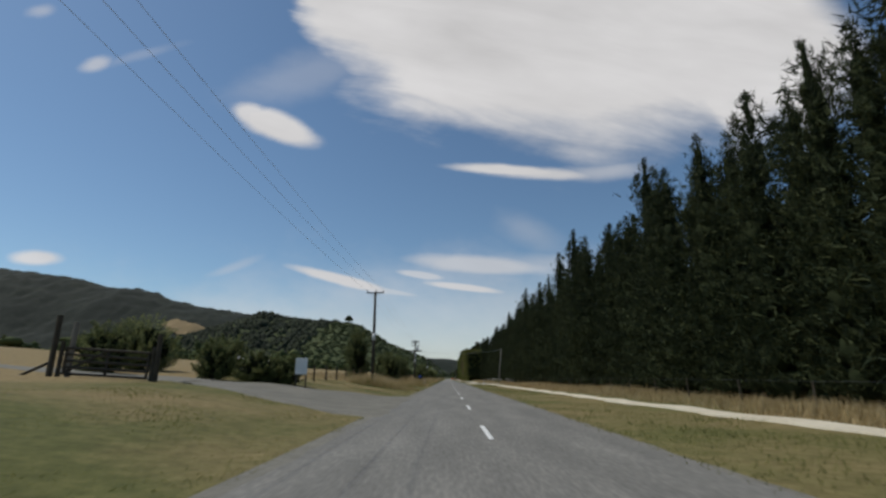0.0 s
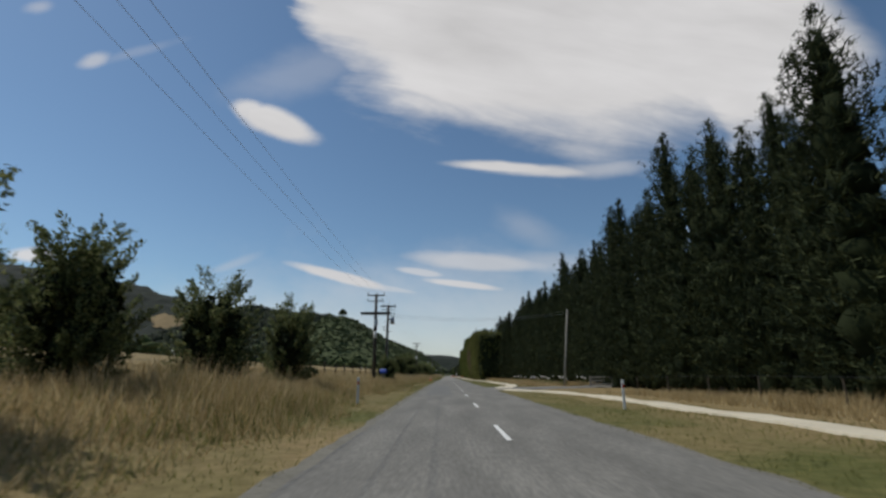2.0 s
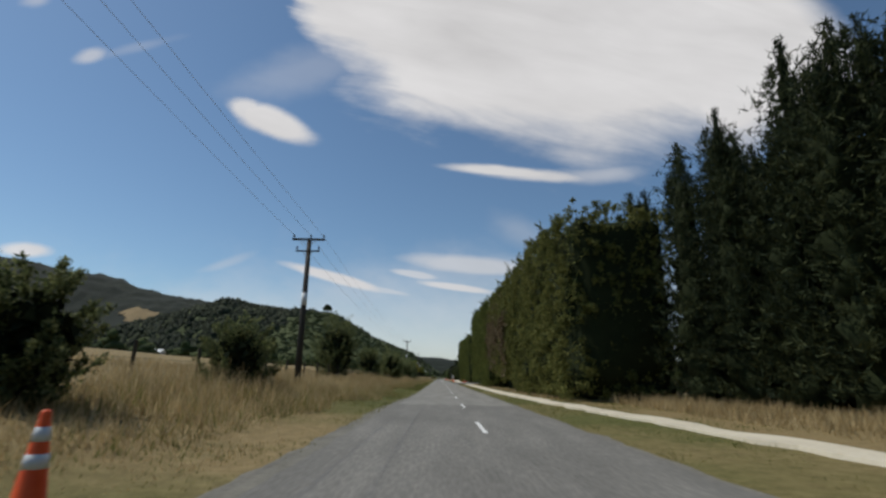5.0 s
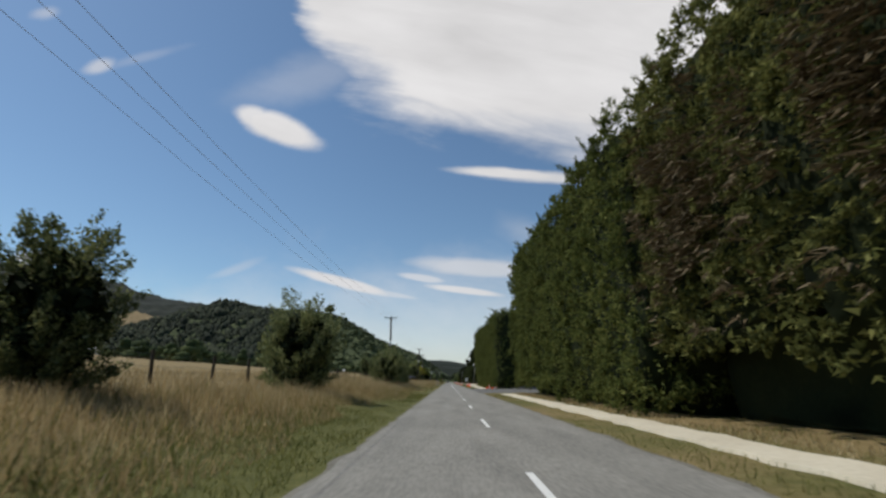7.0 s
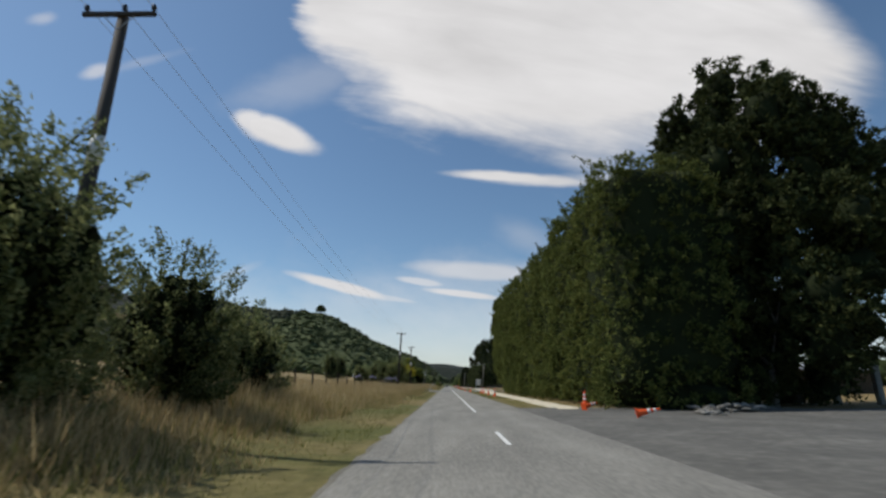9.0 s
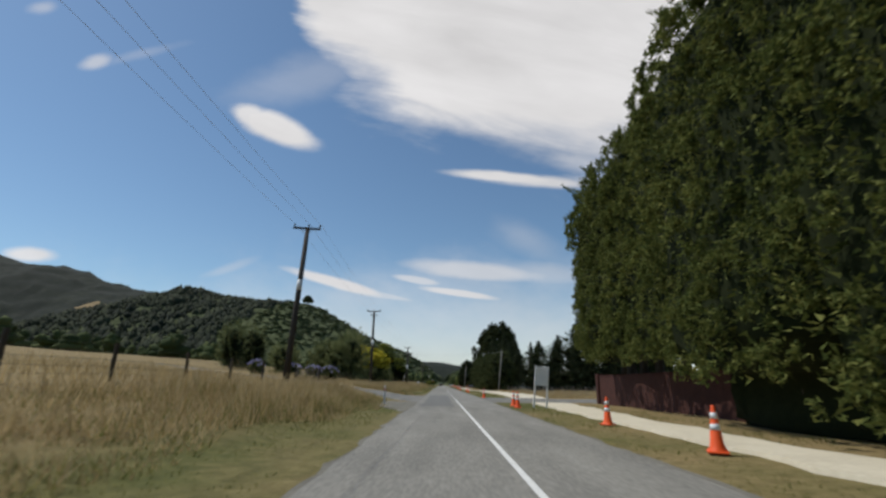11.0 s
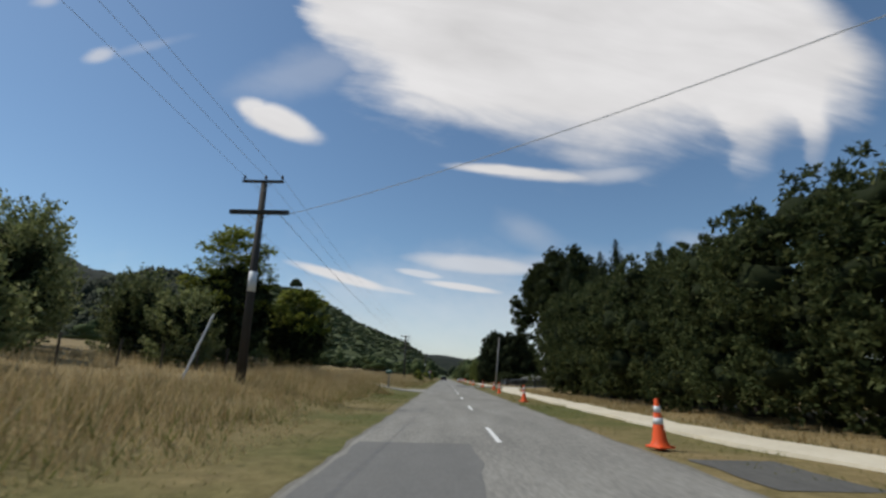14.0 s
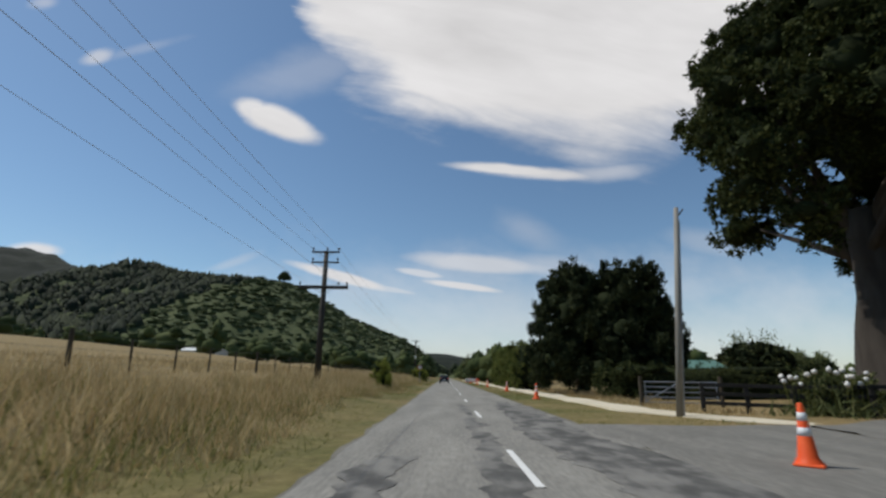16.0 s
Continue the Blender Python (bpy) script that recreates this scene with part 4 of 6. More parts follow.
# ---------------------------------------------------------------- hills
def ridge(name, label, pts, front, back, base, mat, n=120, rows=26, rough=6.0, seed=0.0, canopy=0.0):
    """A hillside lofted from a line of crest points down to its foot."""
    p = np.array(pts, float)
    p = p[np.argsort(p[:, 0])]
    xs = np.linspace(p[0, 0], p[-1, 0], n)
    ys, zs = np.interp(xs, p[:, 0], p[:, 1]), np.interp(xs, p[:, 0], p[:, 2])
    v, q = [], []
    for i in range(rows + 6):
        f = i / rows
        for x, y_, z in zip(xs, ys, zs):
            if i <= rows:
                yy = y_ - front * (1 - f)
                zz = base + (z - base) * (1 - math.cos(math.pi * f ** 1.15)) / 2
            else:
                yy, zz = y_ + back * (i - rows) / 5, z - (z - base) * ((i - rows) / 5) ** 1.5
            fall = 1 - abs(2 * min(f, 1) - 1) if i <= rows else 0.3
            zz += rough * 2.2 * fall * noise.noise((x * 0.006, yy * 0.006, seed)) + rough * 0.5 * noise.noise((x * 0.03, yy * 0.03, seed))
            if canopy:
                zz += canopy * (abs(noise.noise((x * 0.07, yy * 0.07, 3))) * 1.6 + 0.7 * noise.noise((x * 0.21, yy * 0.21, 8)) + 0.8 * noise.noise((x * 0.03, yy * 0.03, 2)))
            v.append((x, yy, zz))
    for i in range(rows + 5):
        for j in range(n - 1):
            k = i * n + j
            q.append((k, k + 1, k + n + 1, k + n))
    return tagged(solid(name, v, q, mat, smooth=True), label, "hill", kind="structure")


near_hill = ridge("hill_near", "bush-covered green hill sloping down to the road", [(-900, 1250, 60), (-667, 1300, 95), (-564, 1300, 133), (-512, 1300, 152), (-476, 1300, 163), (-427, 1300, 151), (-333, 1300, 142), (-257, 1300, 141), (-230, 1300, 132), (-172, 1300, 98), (-126, 1300, 74), (-62, 1300, 50), (-25, 1310, 24), (30, 1320, -12)], 560, 500, -8, M_SCRUB, 280, 72, canopy=4.0)
far_hill = ridge("hill_far", "dark forested mountain ridge", [(-3000, 1800, 330), (-2300, 1850, 400), (-1811, 1900, 426), (-1634, 1900, 404), (-1457, 1900, 381), (-1313, 1900, 339), (-1223, 1900, 343), (-1033, 1900, 282), (-873, 1900, 252), (-714, 1900, 232), (-512, 1900, 196), (-300, 1900, 90), (-150, 1950, -25)], 800, 800, -25, M_FARHILL, 220, 50, rough=14, seed=5, canopy=7)
distance = ridge("hill_distant", "pale distant range beyond the end of the road", [(-900, 3600, 60), (-300, 3600, 140), (-24, 3600, 138), (116, 3600, 118), (300, 3600, 80), (900, 3600, 20)], 500, 500, -30, M_FARHILL, rough=10, seed=9)

# ---------------------------------------------------------------- power poles
def arm(root, z, half, thick=0.1, lift=0.0, insul=(-0.9, 0.0, 0.9), name="crossarm", skew=0.0, off=-0.16):
    m = pose(0, off, z, 0, 0, skew)
    a = part(name, box(half * 2, thick, thick * 1.2, m, 0.012), M_POLE, root)
    for f in insul:
        bm = bmesh.new()
        p = m @ Vector((f * half, 0, thick * 0.6))
        add_rod(bm, p, p + Vector((0, 0, 0.10)), 0.018, 0.018, 6)
        for j, (r0, r1) in enumerate(((0.06, 0.05), (0.07, 0.055), (0.05, 0.03))):
            q = p + Vector((0, 0, 0.08 + 0.055 * j))
            add_rod(bm, q, q + Vector((0, 0, 0.05)), r0, r1, 8)
        part("insulator", bm, M_DARKSTEEL, a)
    for s in (-1, 1):
        part("brace", rod((s * half * 0.45, off, z - 0.04), (0, off * 0.8, z - 0.45), 0.014, None, 5), M_STEEL, root)
    return a


def power_pole(x, y, h, arms, label, band=(4.5, 5.2), group="power line poles", r=0.19, lean=0.0, mat=None):
    z0 = land_z(x, y)
    root = thing("power_pole", label, "power pole", group, at=(x, y, z0))
    root.matrix_basis = pose(x, y, z0, 0, lean, 0)
    H = h - z0
    part("shaft", rod((0, 0, -0.4), (0, 0, H), r, r * 0.66, 14), mat or M_POLE, root, smooth=True)
    if band:
        rb = r * (1 - 0.34 * band[0] / H) + 0.006
        part("marker_band", rod((0, 0, band[0]), (0, 0, band[1]), rb, rb - 0.008, 14), M_WHITE, root, "white painted visibility band", smooth=True)
    for spec in arms:
        arm(root, H - spec[0], *spec[1:])
    return root


THREE = (-0.92, 0.12, 0.92)
DARK_POLE = "weathered dark timber power pole with white band and crossarm"
power_pole(-8.6, -32, 10.1, [(0.1, 0.92, 0.1, 0, THREE)], DARK_POLE)
power_pole(-8.6, 48.9, 10.15, [(0.1, 0.92, 0.1, 0, THREE)], DARK_POLE)
p2 = power_pole(-9.0, 121.6, 9.9, [(0.12, 0.95, 0.1, 0, THREE), (0.75, 0.92, 0.07, 0, (-0.98, 0.75)), (2.1, 1.62, 0.24, 0, ())], "dark timber power pole with three crossarms and steel box", r=0.21)
part("switch_box", box(0.36, 0.3, 0.75, pose(0.1, -0.3, 6.15), 0.02), M_STEEL, p2, "grey steel box under the crossarm")
p3 = power_pole(-10.75, 146.2, 10.5, [(0.15, 1.05, 0.16, 0, (-0.55, 0.1, 0.9)), (0.62, 0.95, 0.06, 0, ()), (1.2, 0.9, 0.05, 0, (-0.9, -0.55, 0.5, 0.95))], "dark timber transformer pole crowded with fittings", band=None, r=0.22, lean=0.8)
p3.scale = (1.17, 1.17, 1.17)
tank = part("transformer", rod((0.62, -0.1, 7.0), (0.62, -0.1, 7.85), 0.29, 0.29, 16), M_STEEL, p3, "grey ribbed pole transformer can", smooth=True)
for dx in (-0.15, 0.0, 0.15):
    part("bushing", rod((0.62 + dx, -0.1, 7.85), (0.62 + dx * 1.5, -0.1, 8.15), 0.045, 0.03, 8), M_DARKSTEEL, tank)
part("hanger", box(0.5, 0.08, 0.1, pose(0.3, -0.05, 7.65)), M_DARKSTEEL, p3)
for zz, s, ln in ((6.6, -1, 0.75), (6.0, 1, 0.5), (6.2, -1, 0.6), (5.0, -1, 0.55), (7.3, -1, 0.4)):
    part("bracket", box(ln, 0.07, 0.07, pose(s * ln / 2, -0.12, zz)), M_DARKSTEEL, p3)
part("conduit", rod((0.16, -0.14, 1.0), (0.12, -0.14, 8.8), 0.03, None, 6), M_STEEL, p3)
power_pole(-8.9, 194.0, 9.1, [(0.1, 0.95, 0.1, 0, THREE), (0.8, 0.7, 0.07, 0, (-0.9, 0.9))], DARK_POLE)
power_pole(-9.8, 297.8, 10.6, [(0.1, 0.95, 0.1, 0, THREE)], DARK_POLE, band=(5.6, 6.3))
power_pole(-11.1, 387.4, 11.5, [(0.1, 0.95, 0.11, 0, THREE)], DARK_POLE, band=(6.2, 6.9), r=0.22, lean=2.6)
p7 = power_pole(-11.6, 429.2, 11.8, [(0.1, 1.0, 0.11, 0, THREE), (0.75, 0.6, 0.06, 0, (-0.8, 0.7), "crossarm", 40.0)], "dark timber power pole with two crossarms and white band", band=(5.6, 6.4), r=0.22)
p8 = power_pole(-9.7, 479.2, 9.95, [(0.1, 0.95, 0.1, 0, THREE), (1.6, 1.35, 0.16, 0, ())], "dark timber power pole with two crossarms and white band", r=0.21, band=(3.9, 4.8))
power_pole(-8.6, 551.5, 8.7, [(0.1, 0.85, 0.09, 0, THREE), (0.75, 0.85, 0.08, 0, (-0.9, 0.9)), (2.3, 1.5, 0.16, 0, (-0.95, 0.6, 0.95))], "dark timber power pole with three crossarms", band=None, r=0.2)
power_pole(-8.2, 640, 9.4, [(0.1, 0.95, 0.1, 0, THREE), (1.3, 0.9, 0.1, 0, ())], DARK_POLE)
power_pole(-8.2, 720, 9.4, [(0.1, 0.95, 0.1, 0, THREE)], DARK_POLE)
power_pole(-8.2, 800, 9.4, [(0.1, 0.95, 0.1, 0, THREE)], DARK_POLE)
GREY_POLE = "slender grey weathered timber service pole"
r1 = power_pole(12.1, 125.5, 8.75, [], GREY_POLE, None, "service poles", 0.13, 5.6, mat=M_GREYPOLE)
r2 = power_pole(10.85, 461.5, 8.4, [], GREY_POLE, None, "service poles", 0.14, 5.57, mat=M_GREYPOLE)
r3 = power_pole(7.25, 540.6, 7.9, [], "slender grey timber pole at the driveway corner", None, "service poles", 0.13, 5.06, mat=M_GREYPOLE)
part("conduit", rod((0.12, -0.05, 0), (0.09, -0.03, 7.4), 0.035, None, 6), M_STEEL, r3)
part("bracket", rod((0, 0, 7.5), (0.28, 0, 7.9), 0.03, None, 6), M_DARKSTEEL, r3)
part("bracket", rod((0, 0, 7.9), (0.0, 0, 8.3), 0.03, None, 6), M_DARKSTEEL, r2)


def wire(a, b, sag, r=0.007, n=14, group="overhead wires", label="thin dark overhead power wire"):
    a, b = Vector(a), Vector(b)
    pts = [a.lerp(b, i / n) - Vector((0, 0, 4 * sag * (i / n) * (1 - i / n))) for i in range(n + 1)]
    side = (b - a).cross(Vector((0, 0, 1))).normalized()
    v, q = [], []
    for p in pts:
        for j in range(4):
            an = math.pi / 2 * j + 0.78
            v.append(p + side * (r * math.cos(an)) + Vector((0, 0, r * math.sin(an))))
    for i in range(n):
        for j in range(4):
            k = i * 4
            q.append((k + j, k + (j + 1) % 4, k + 4 + (j + 1) % 4, k + 4 + j))
    return tagged(solid("power_wire", v, q, M_WIRE), label, "wire", group)


LINE = [(-8.6, -32, 10.1), (-8.6, 48.9, 10.15), (-9.0, 121.6, 9.9), (-10.7, 146.2, 12.0), (-8.9, 194, 9.1), (-9.8, 297.8, 10.6), (-10.5, 387.6, 11.5), (-11.6, 429.2, 11.8), (-9.7, 479.2, 9.95), (-8.6, 551.5, 8.7), (-8.2, 640, 9.4), (-8.2, 720, 9.4), (-8.2, 800, 9.4)]
for a, b in zip(LINE, LINE[1:]):
    ln = b[1] - a[1]
    for f in (-0.85, 0.1, 0.85):
        wire((a[0] + f, a[1] - 0.16, a[2] + 0.12), (b[0] + f, b[1] - 0.16, b[2] + 0.12), ln * ln * 0.00014)
for s in (-0.9, 0.9):
    wire((-9.0 + s, 121.4, 9.2), (-10.8 + s, 146.7, 10.6), 0.2)
    wire((-8.6 + s, 551.3, 8.0), (-8.2 + s, 640, 8.2), 0.7)
    wire((-9.7 + s, 479.0, 8.3), (-8.6 + s, 551.3, 6.6), 0.6)
for s in (0.0, 0.25):
    wire((-7.5, 121.5, 7.75 - s), (12.9, 125.5, 8.5 - s), 0.7, 0.012)
wire((-8.4, 479.1, 8.3), (11.6, 461.5, 8.2), 0.5, 0.014)
# stay of the pole
tagged(part("stay_guard", rod((-10.6, 476.2, land_z(-10.6, 476.2)), (-9.95, 476.6, 3.4), 0.045, None, 8), M_WHITE), "pale slanted guard tube on a pole stay wire", "stay guard")


# ---------------------------------------------------------------- fences
def post_mesh(name, r, h, mat, square=False):
    bm = box(r * 2, r * 2, h, pose(0, 0, h / 2 - 0.1), 0.015) if square else rod((0, 0, -0.1), (0, 0, h), r, r * 0.93, 7)
    me = bpy.data.meshes.new(name)
    bm.to_mesh(me)
    bm.free()
    me.materials.append(mat)
    return me


POST_A, POST_B = post_mesh("post", 0.075, 1.35, M_POST), post_mesh("post", 0.045, 1.2, M_POST)
POST_C = post_mesh("post", 0.07, 1.15, M_TIMBER)
POST_D = post_mesh("batten", 0.03, 1.0, M_TIMBER)


def wire_fence(label, pts, gap, meshes, wires=5, top=1.15, group="", seed=0, big=5):
    """A post and wire fence along a line of (x, y)."""
    rng = np.random.default_rng(seed)
    root = thing("wire_fence", label, "fence", group)
    d = [0.0]
    for a, b in zip(pts, pts[1:]):
        d.append(d[-1] + math.dist(a, b))
    k, s = 0, 0.0
    line = []
    while s < d[-1]:
        x, y = float(np.interp(s, d, [p[0] for p in pts])), float(np.interp(s, d, [p[1] for p in pts]))
        z = land_z(x, y)
        line.append((x, y, z))
        o = new(meshes[0].name, meshes[0] if k % big == 0 else meshes[-1])
        o.parent = root
        o.matrix_basis = pose(x, y, z - rng.uniform(0, 0.12), rng.normal() * 1.5, rng.normal() * 1.5, rng.uniform(0, 90))
        s += gap * rng.uniform(0.92, 1.08)
        k += 1
    for j in range(wires):
        zz = top * (j + 1) / wires
        v, q = [], []
        for x, y, z in line:
            v += [(x - 0.06, y, z + zz - 0.005), (x - 0.06, y, z + zz + 0.005)]
        q = [(2 * i, 2 * i + 2, 2 * i + 3, 2 * i + 1) for i in range(len(line) - 1)]
        solid("strand", v, q, M_DARKSTEEL, root)
    return root


WF = "dark timber post and wire paddock fence in dry grass"
wire_fence(WF, [(-12, 34.8), (-12, 392)], 4.5, (POST_A, POST_A), seed=1)
wire_fence(WF, [(-14, 262), (-14, 290)], 1.1, (POST_B, POST_B), seed=2, wires=4)
wire_fence(WF, [(-15, 412), (-13.5, 500)], 3.0, (POST_A, POST_B), seed=3)
wire_fence(WF, [(-12.5, 521), (-13, 600)], 3.2, (POST_A, POST_B), seed=4)
wire_fence(WF, [(-60, 300), (-60, 420)], 3.5, (POST_A, POST_B), seed=8)
wire_fence("grey batten and wire fence round the dry paddock", [(18.0, 411), (15.8, 428), (13.2, 447), (12.4, 458)], 1.0, (POST_C, POST_D), seed=5, big=4)
wire_fence("grey batten and wire fence round the dry paddock", [(12.4, 458), (70, 470)], 1.6, (POST_C, POST_D), seed=6, big=4)
wire_fence("weathered post and wire fence along the pine row", [(13.6, 8), (13.6, 112)], 5.0, (POST_B, POST_B), seed=7, wires=1)


def rail_fence(label, pts, posts_gap, mat, rails=(0.35, 0.72, 1.08), h=1.25, name="rail_fence", group=""):
    root = thing(name, label, "fence", group)
    me = post_mesh("post", 0.085, h, mat, True)
    d = [0.0]
    for a, b in zip(pts, pts[1:]):
        d.append(d[-1] + math.dist(a, b))
    n = max(1, round(d[-1] / posts_gap))
    line = []
    for i in range(n + 1):
        s = d[-1] * i / n
        x, y = float(np.interp(s, d, [p[0] for p in pts])), float(np.interp(s, d, [p[1] for p in pts]))
        line.append(Vector((x, y, land_z(x, y))))
    for p in line:
        o = new("post", me)
        o.parent = root
        o.matrix_basis = pose(p.x, p.y, p.z, 0, 0, math.degrees(math.atan2(pts[1][1] - pts[0][1], pts[1][0] - pts[0][0])))
    for a, b in zip(line, line[1:]):
        dv = b - a
        for z in rails:
            m = Matrix.Translation((a + b) / 2 + Vector((0, 0, z))) @ dv.to_track_quat("X", "Z").to_matrix().to_4x4()
            part("rail", box(dv.length + 0.08, 0.045, 0.15, m @ pose(0, -0.1, 0, random.uniform(-2, 2)), 0.008), mat, root)
    return root


rail_fence("black stained post and rail fence behind the footpath", [(18.5, 525.5), (14, 529.2), (10.2, 531.8)], 1.9, M_BLACK)
rail_fence("black stained post and rail fence beside the driveway", [(9.6, 543.5), (14.5, 541.6), (17.0, 543.0)], 1.55, M_BLACK)
rail_fence("weathered grey timber rail fence at the pine gateway", [(14.2, 122.5), (16.2, 121.5)], 2.2, M_TIMBER, (0.3, 0.65, 1.0))


def farm_gate(label, a, b, mat, h=1.15, bars=5, tilt=True, r=0.03):
    root = thing("farm_gate", label, "gate")
    a, b = Vector((*a, land_z(*a))), Vector((*b, land_z(*b)))
    for p in (a, b):
        part("gate_post", rod(p - Vector((0, 0, 0.1)), p + Vector((0, 0, h + 0.3)), 0.1, 0.095, 9), M_POST, root)
    u = (b - a).normalized() * 0.14
    for j in range(bars):
        z = Vector((0, 0, 0.15 + (h - 0.15) * j / (bars - 1)))
        part("bar", rod(a + u + z, b - u + z, r, None, 7), mat, root)
    for f in (0.02, 0.5, 0.98):
        p = (a + u).lerp(b - u, f)
        part("upright", rod(p + Vector((0, 0, 0.15)), p + Vector((0, 0, h)), r, None, 7), mat, root)
    if tilt:
        part("brace", rod(a + u + Vector((0, 0, 0.15)), (a + u).lerp(b - u, 0.5) + Vector((0, 0, h)), r, None, 7), mat, root)
    return root


farm_gate("weathered tubular steel farm gate in the black fence", (9.0, 548.5), (12.6, 547.5), M_STEEL)
farm_gate("dark timber farm gate under the pines", (16.3, 121.4), (19.9, 120.4), M_POST, r=0.05)
farm_gate("grey weathered timber farm gate on the side road", (-17.5, 411.5), (-15.0, 412.2), M_TIMBER, r=0.05, bars=4)
yard = farm_gate("dark timber yard gate between tall posts", (-18.6, 20.2), (-14.8, 21.0), M_POST, 1.3, 5, True, 0.06)
part("tall_post", rod((-18.9, 20.1, 0.9), (-18.9, 20.1, 4.1), 0.13, 0.12, 9), M_POST, yard)
part("tall_post", rod((-18.3, 20.4, 0.9), (-18.3, 20.4, 3.8), 0.12, 0.12, 9), M_TIMBER, yard, "pale grey timber post")
part("tall_post", rod((-14.6, 21.0, 0.9), (-14.6, 21.0, 3.3), 0.12, 0.11, 9), M_POST, yard)
part("strut", rod((-18.9, 20.1, 2.0), (-20.4, 19.6, 1.1), 0.07, None, 7), M_POST, yard)


# ---------------------------------------------------------------- roadside things
def cone_at(x, y, lying=None, s=1.0):
    z = max(0.02, land_z(x, y))
    root = thing("traffic_cone", "orange traffic cone with two reflective bands" if lying is None else "orange traffic cone knocked over on its side", "traffic cone", "roadworks cones")
    root.matrix_basis = pose(x, y, z, 0, 0, random.uniform(0, 90)) if lying is None else pose(x, y, z + 0.16, 78, 0, lying)
    root.scale = (s, s, s)
    part("base", box(0.4, 0.4, 0.05, pose(0, 0, 0.025), 0.02), M_CONE, root)
    prof = [(0.185, 0.05), (0.165, 0.09), (0.135, 0.14), (0.04, 0.9), (0.03, 0.92)]
    v, q, seg = [], [], 16
    for r, zz in prof:
        v += [(r * math.cos(6.2832 * j / seg), r * math.sin(6.2832 * j / seg), zz) for j in range(seg)]
    for i in range(len(prof) - 1):
        for j in range(seg):
            q.append((i * seg + j, i * seg + (j + 1) % seg, (i + 1) * seg + (j + 1) % seg, (i + 1) * seg + j))
    q.append(tuple(range((len(prof) - 1) * seg, len(prof) * seg)))
    solid("body", v, q, M_CONE, root, smooth=True)
    for z0, z1 in ((0.44, 0.56), (0.66, 0.78)):
        w = lambda zz: 0.135 - 0.095 * (zz - 0.14) / 0.76 + 0.003
        part("band", rod((0, 0, z0), (0, 0, z1), w(z0), w(z1), 16), M_REFLECT, root, "white reflective band", smooth=True)
    return root


for cx, cy in ((6.3, 315.5), (4.1, 345), (4.3, 356), (4.4, 366), (4.5, 373), (3.2, 384.7), (3.3, 387.0), (3.05, 405.6), (3.1, 435.7), (3.9, 454.0), (3.1, 468.3), (3.4, 486.9), (3.65, 501.9), (4.6, 516.3), (4.4, 530.3), (4.4, 553), (4.7, 570), (4.4, 588), (4.2, 606), (4.0, 624), (3.8, 640)):
    cone_at(cx, cy)
cone_at(6.1, 307.5, 70)
cone_at(5.7, 313.6, 115)
cone_at(-4.6, 171.0)


def marker(x, y):
    z = land_z(x, y)
    root = thing("marker_post", "white roadside marker post with red reflector", "marker post", "road marker posts", at=(x, y, z))
    part("stake", box(0.10, 0.05, 1.15, pose(0, 0, 0.5), 0.008), M_WHITE, root)
    part("reflector", box(0.075, 0.006, 0.13, pose(0, -0.03, 0.86)), M_RED, root, "red reflector plate")
    part("cap", box(0.11, 0.06, 0.03, pose(0, 0, 1.08), 0.008), M_WHITE, root)


marker(-5.15, 90.6)
marker(-4.6, 386.0)
marker(5.6, 88.0)


def mailbox(x, y, mat, label, h=1.15, post=M_TIMBER, w=0.32, ln=0.5, seed=0):
    z = land_z(x, y)
    root = thing("mailbox", label, "mailbox", at=(x, y, z))
    part("post", box(0.14, 0.14, h, pose(0, 0, h / 2 - 0.05), 0.015), post, root)
    bm = bmesh.new()
    prof = [(-w / 2, 0), (w / 2, 0)] + [(w / 2 * math.cos(a), w * 0.45 + w / 2 * math.sin(a)) for a in np.linspace(0, math.pi, 9)]
    ring = [[bm.verts.new((p[0], yy, h + p[1])) for p in prof] for yy in (-ln / 2, ln / 2)]
    for i in range(len(prof)):
        bm.faces.new((ring[0][i], ring[0][(i + 1) % len(prof)], ring[1][(i + 1) % len(prof)], ring[1][i]))
    bm.faces.new(ring[0][::-1]), bm.faces.new(ring[1])
    bmesh.ops.rotate(bm, verts=bm.verts, cent=(0, 0, 0), matrix=Matrix.Rotation(radians(70), 3, "Z"))
    b = part("box", bm, mat, root)
    part("door", rod((0.255 * math.cos(radians(-20)), 0.255 * math.sin(radians(-20)), h + w * 0.42), (0.265 * math.cos(radians(-20)), 0.265 * math.sin(radians(-20)), h + w * 0.42), w * 0.42, None, 12), M_DARKSTEEL, b)
    return root


mailbox(-7.5, 117.8, M_BLUE, "blue rounded metal mailbox on a timber post", 1.05, M_TIMBER, 0.42, 0.62)
mailbox(-6.0, 461.6, M_WHITE, "white metal mailbox on a dark post", 1.15, M_POST, 0.3, 0.5)
mailbox(-6.2, 504.0, M_GREENBOX, "dark green mailbox on a pale grey post", 1.2, M_GREYPOLE, 0.36, 0.55)

# white notice board at the farm entrance
board = thing("notice_board", "white notice board on two dark timber posts", "notice board", at=(-10.1, 29.0, land_z(-10.1, 29)))
part("panel", box(0.75, 0.05, 1.0, pose(0, -0.06, 1.3), 0.01), M_WHITE, board)
part("panel", box(0.05, 0.6, 1.0, pose(-0.36, 0.26, 1.3), 0.01), M_WHITE, board)
for dx in (-0.3, 0.3):
    part("post", box(0.09, 0.09, 1.9, pose(dx, 0.02, 0.8), 0.01), M_POST, board)

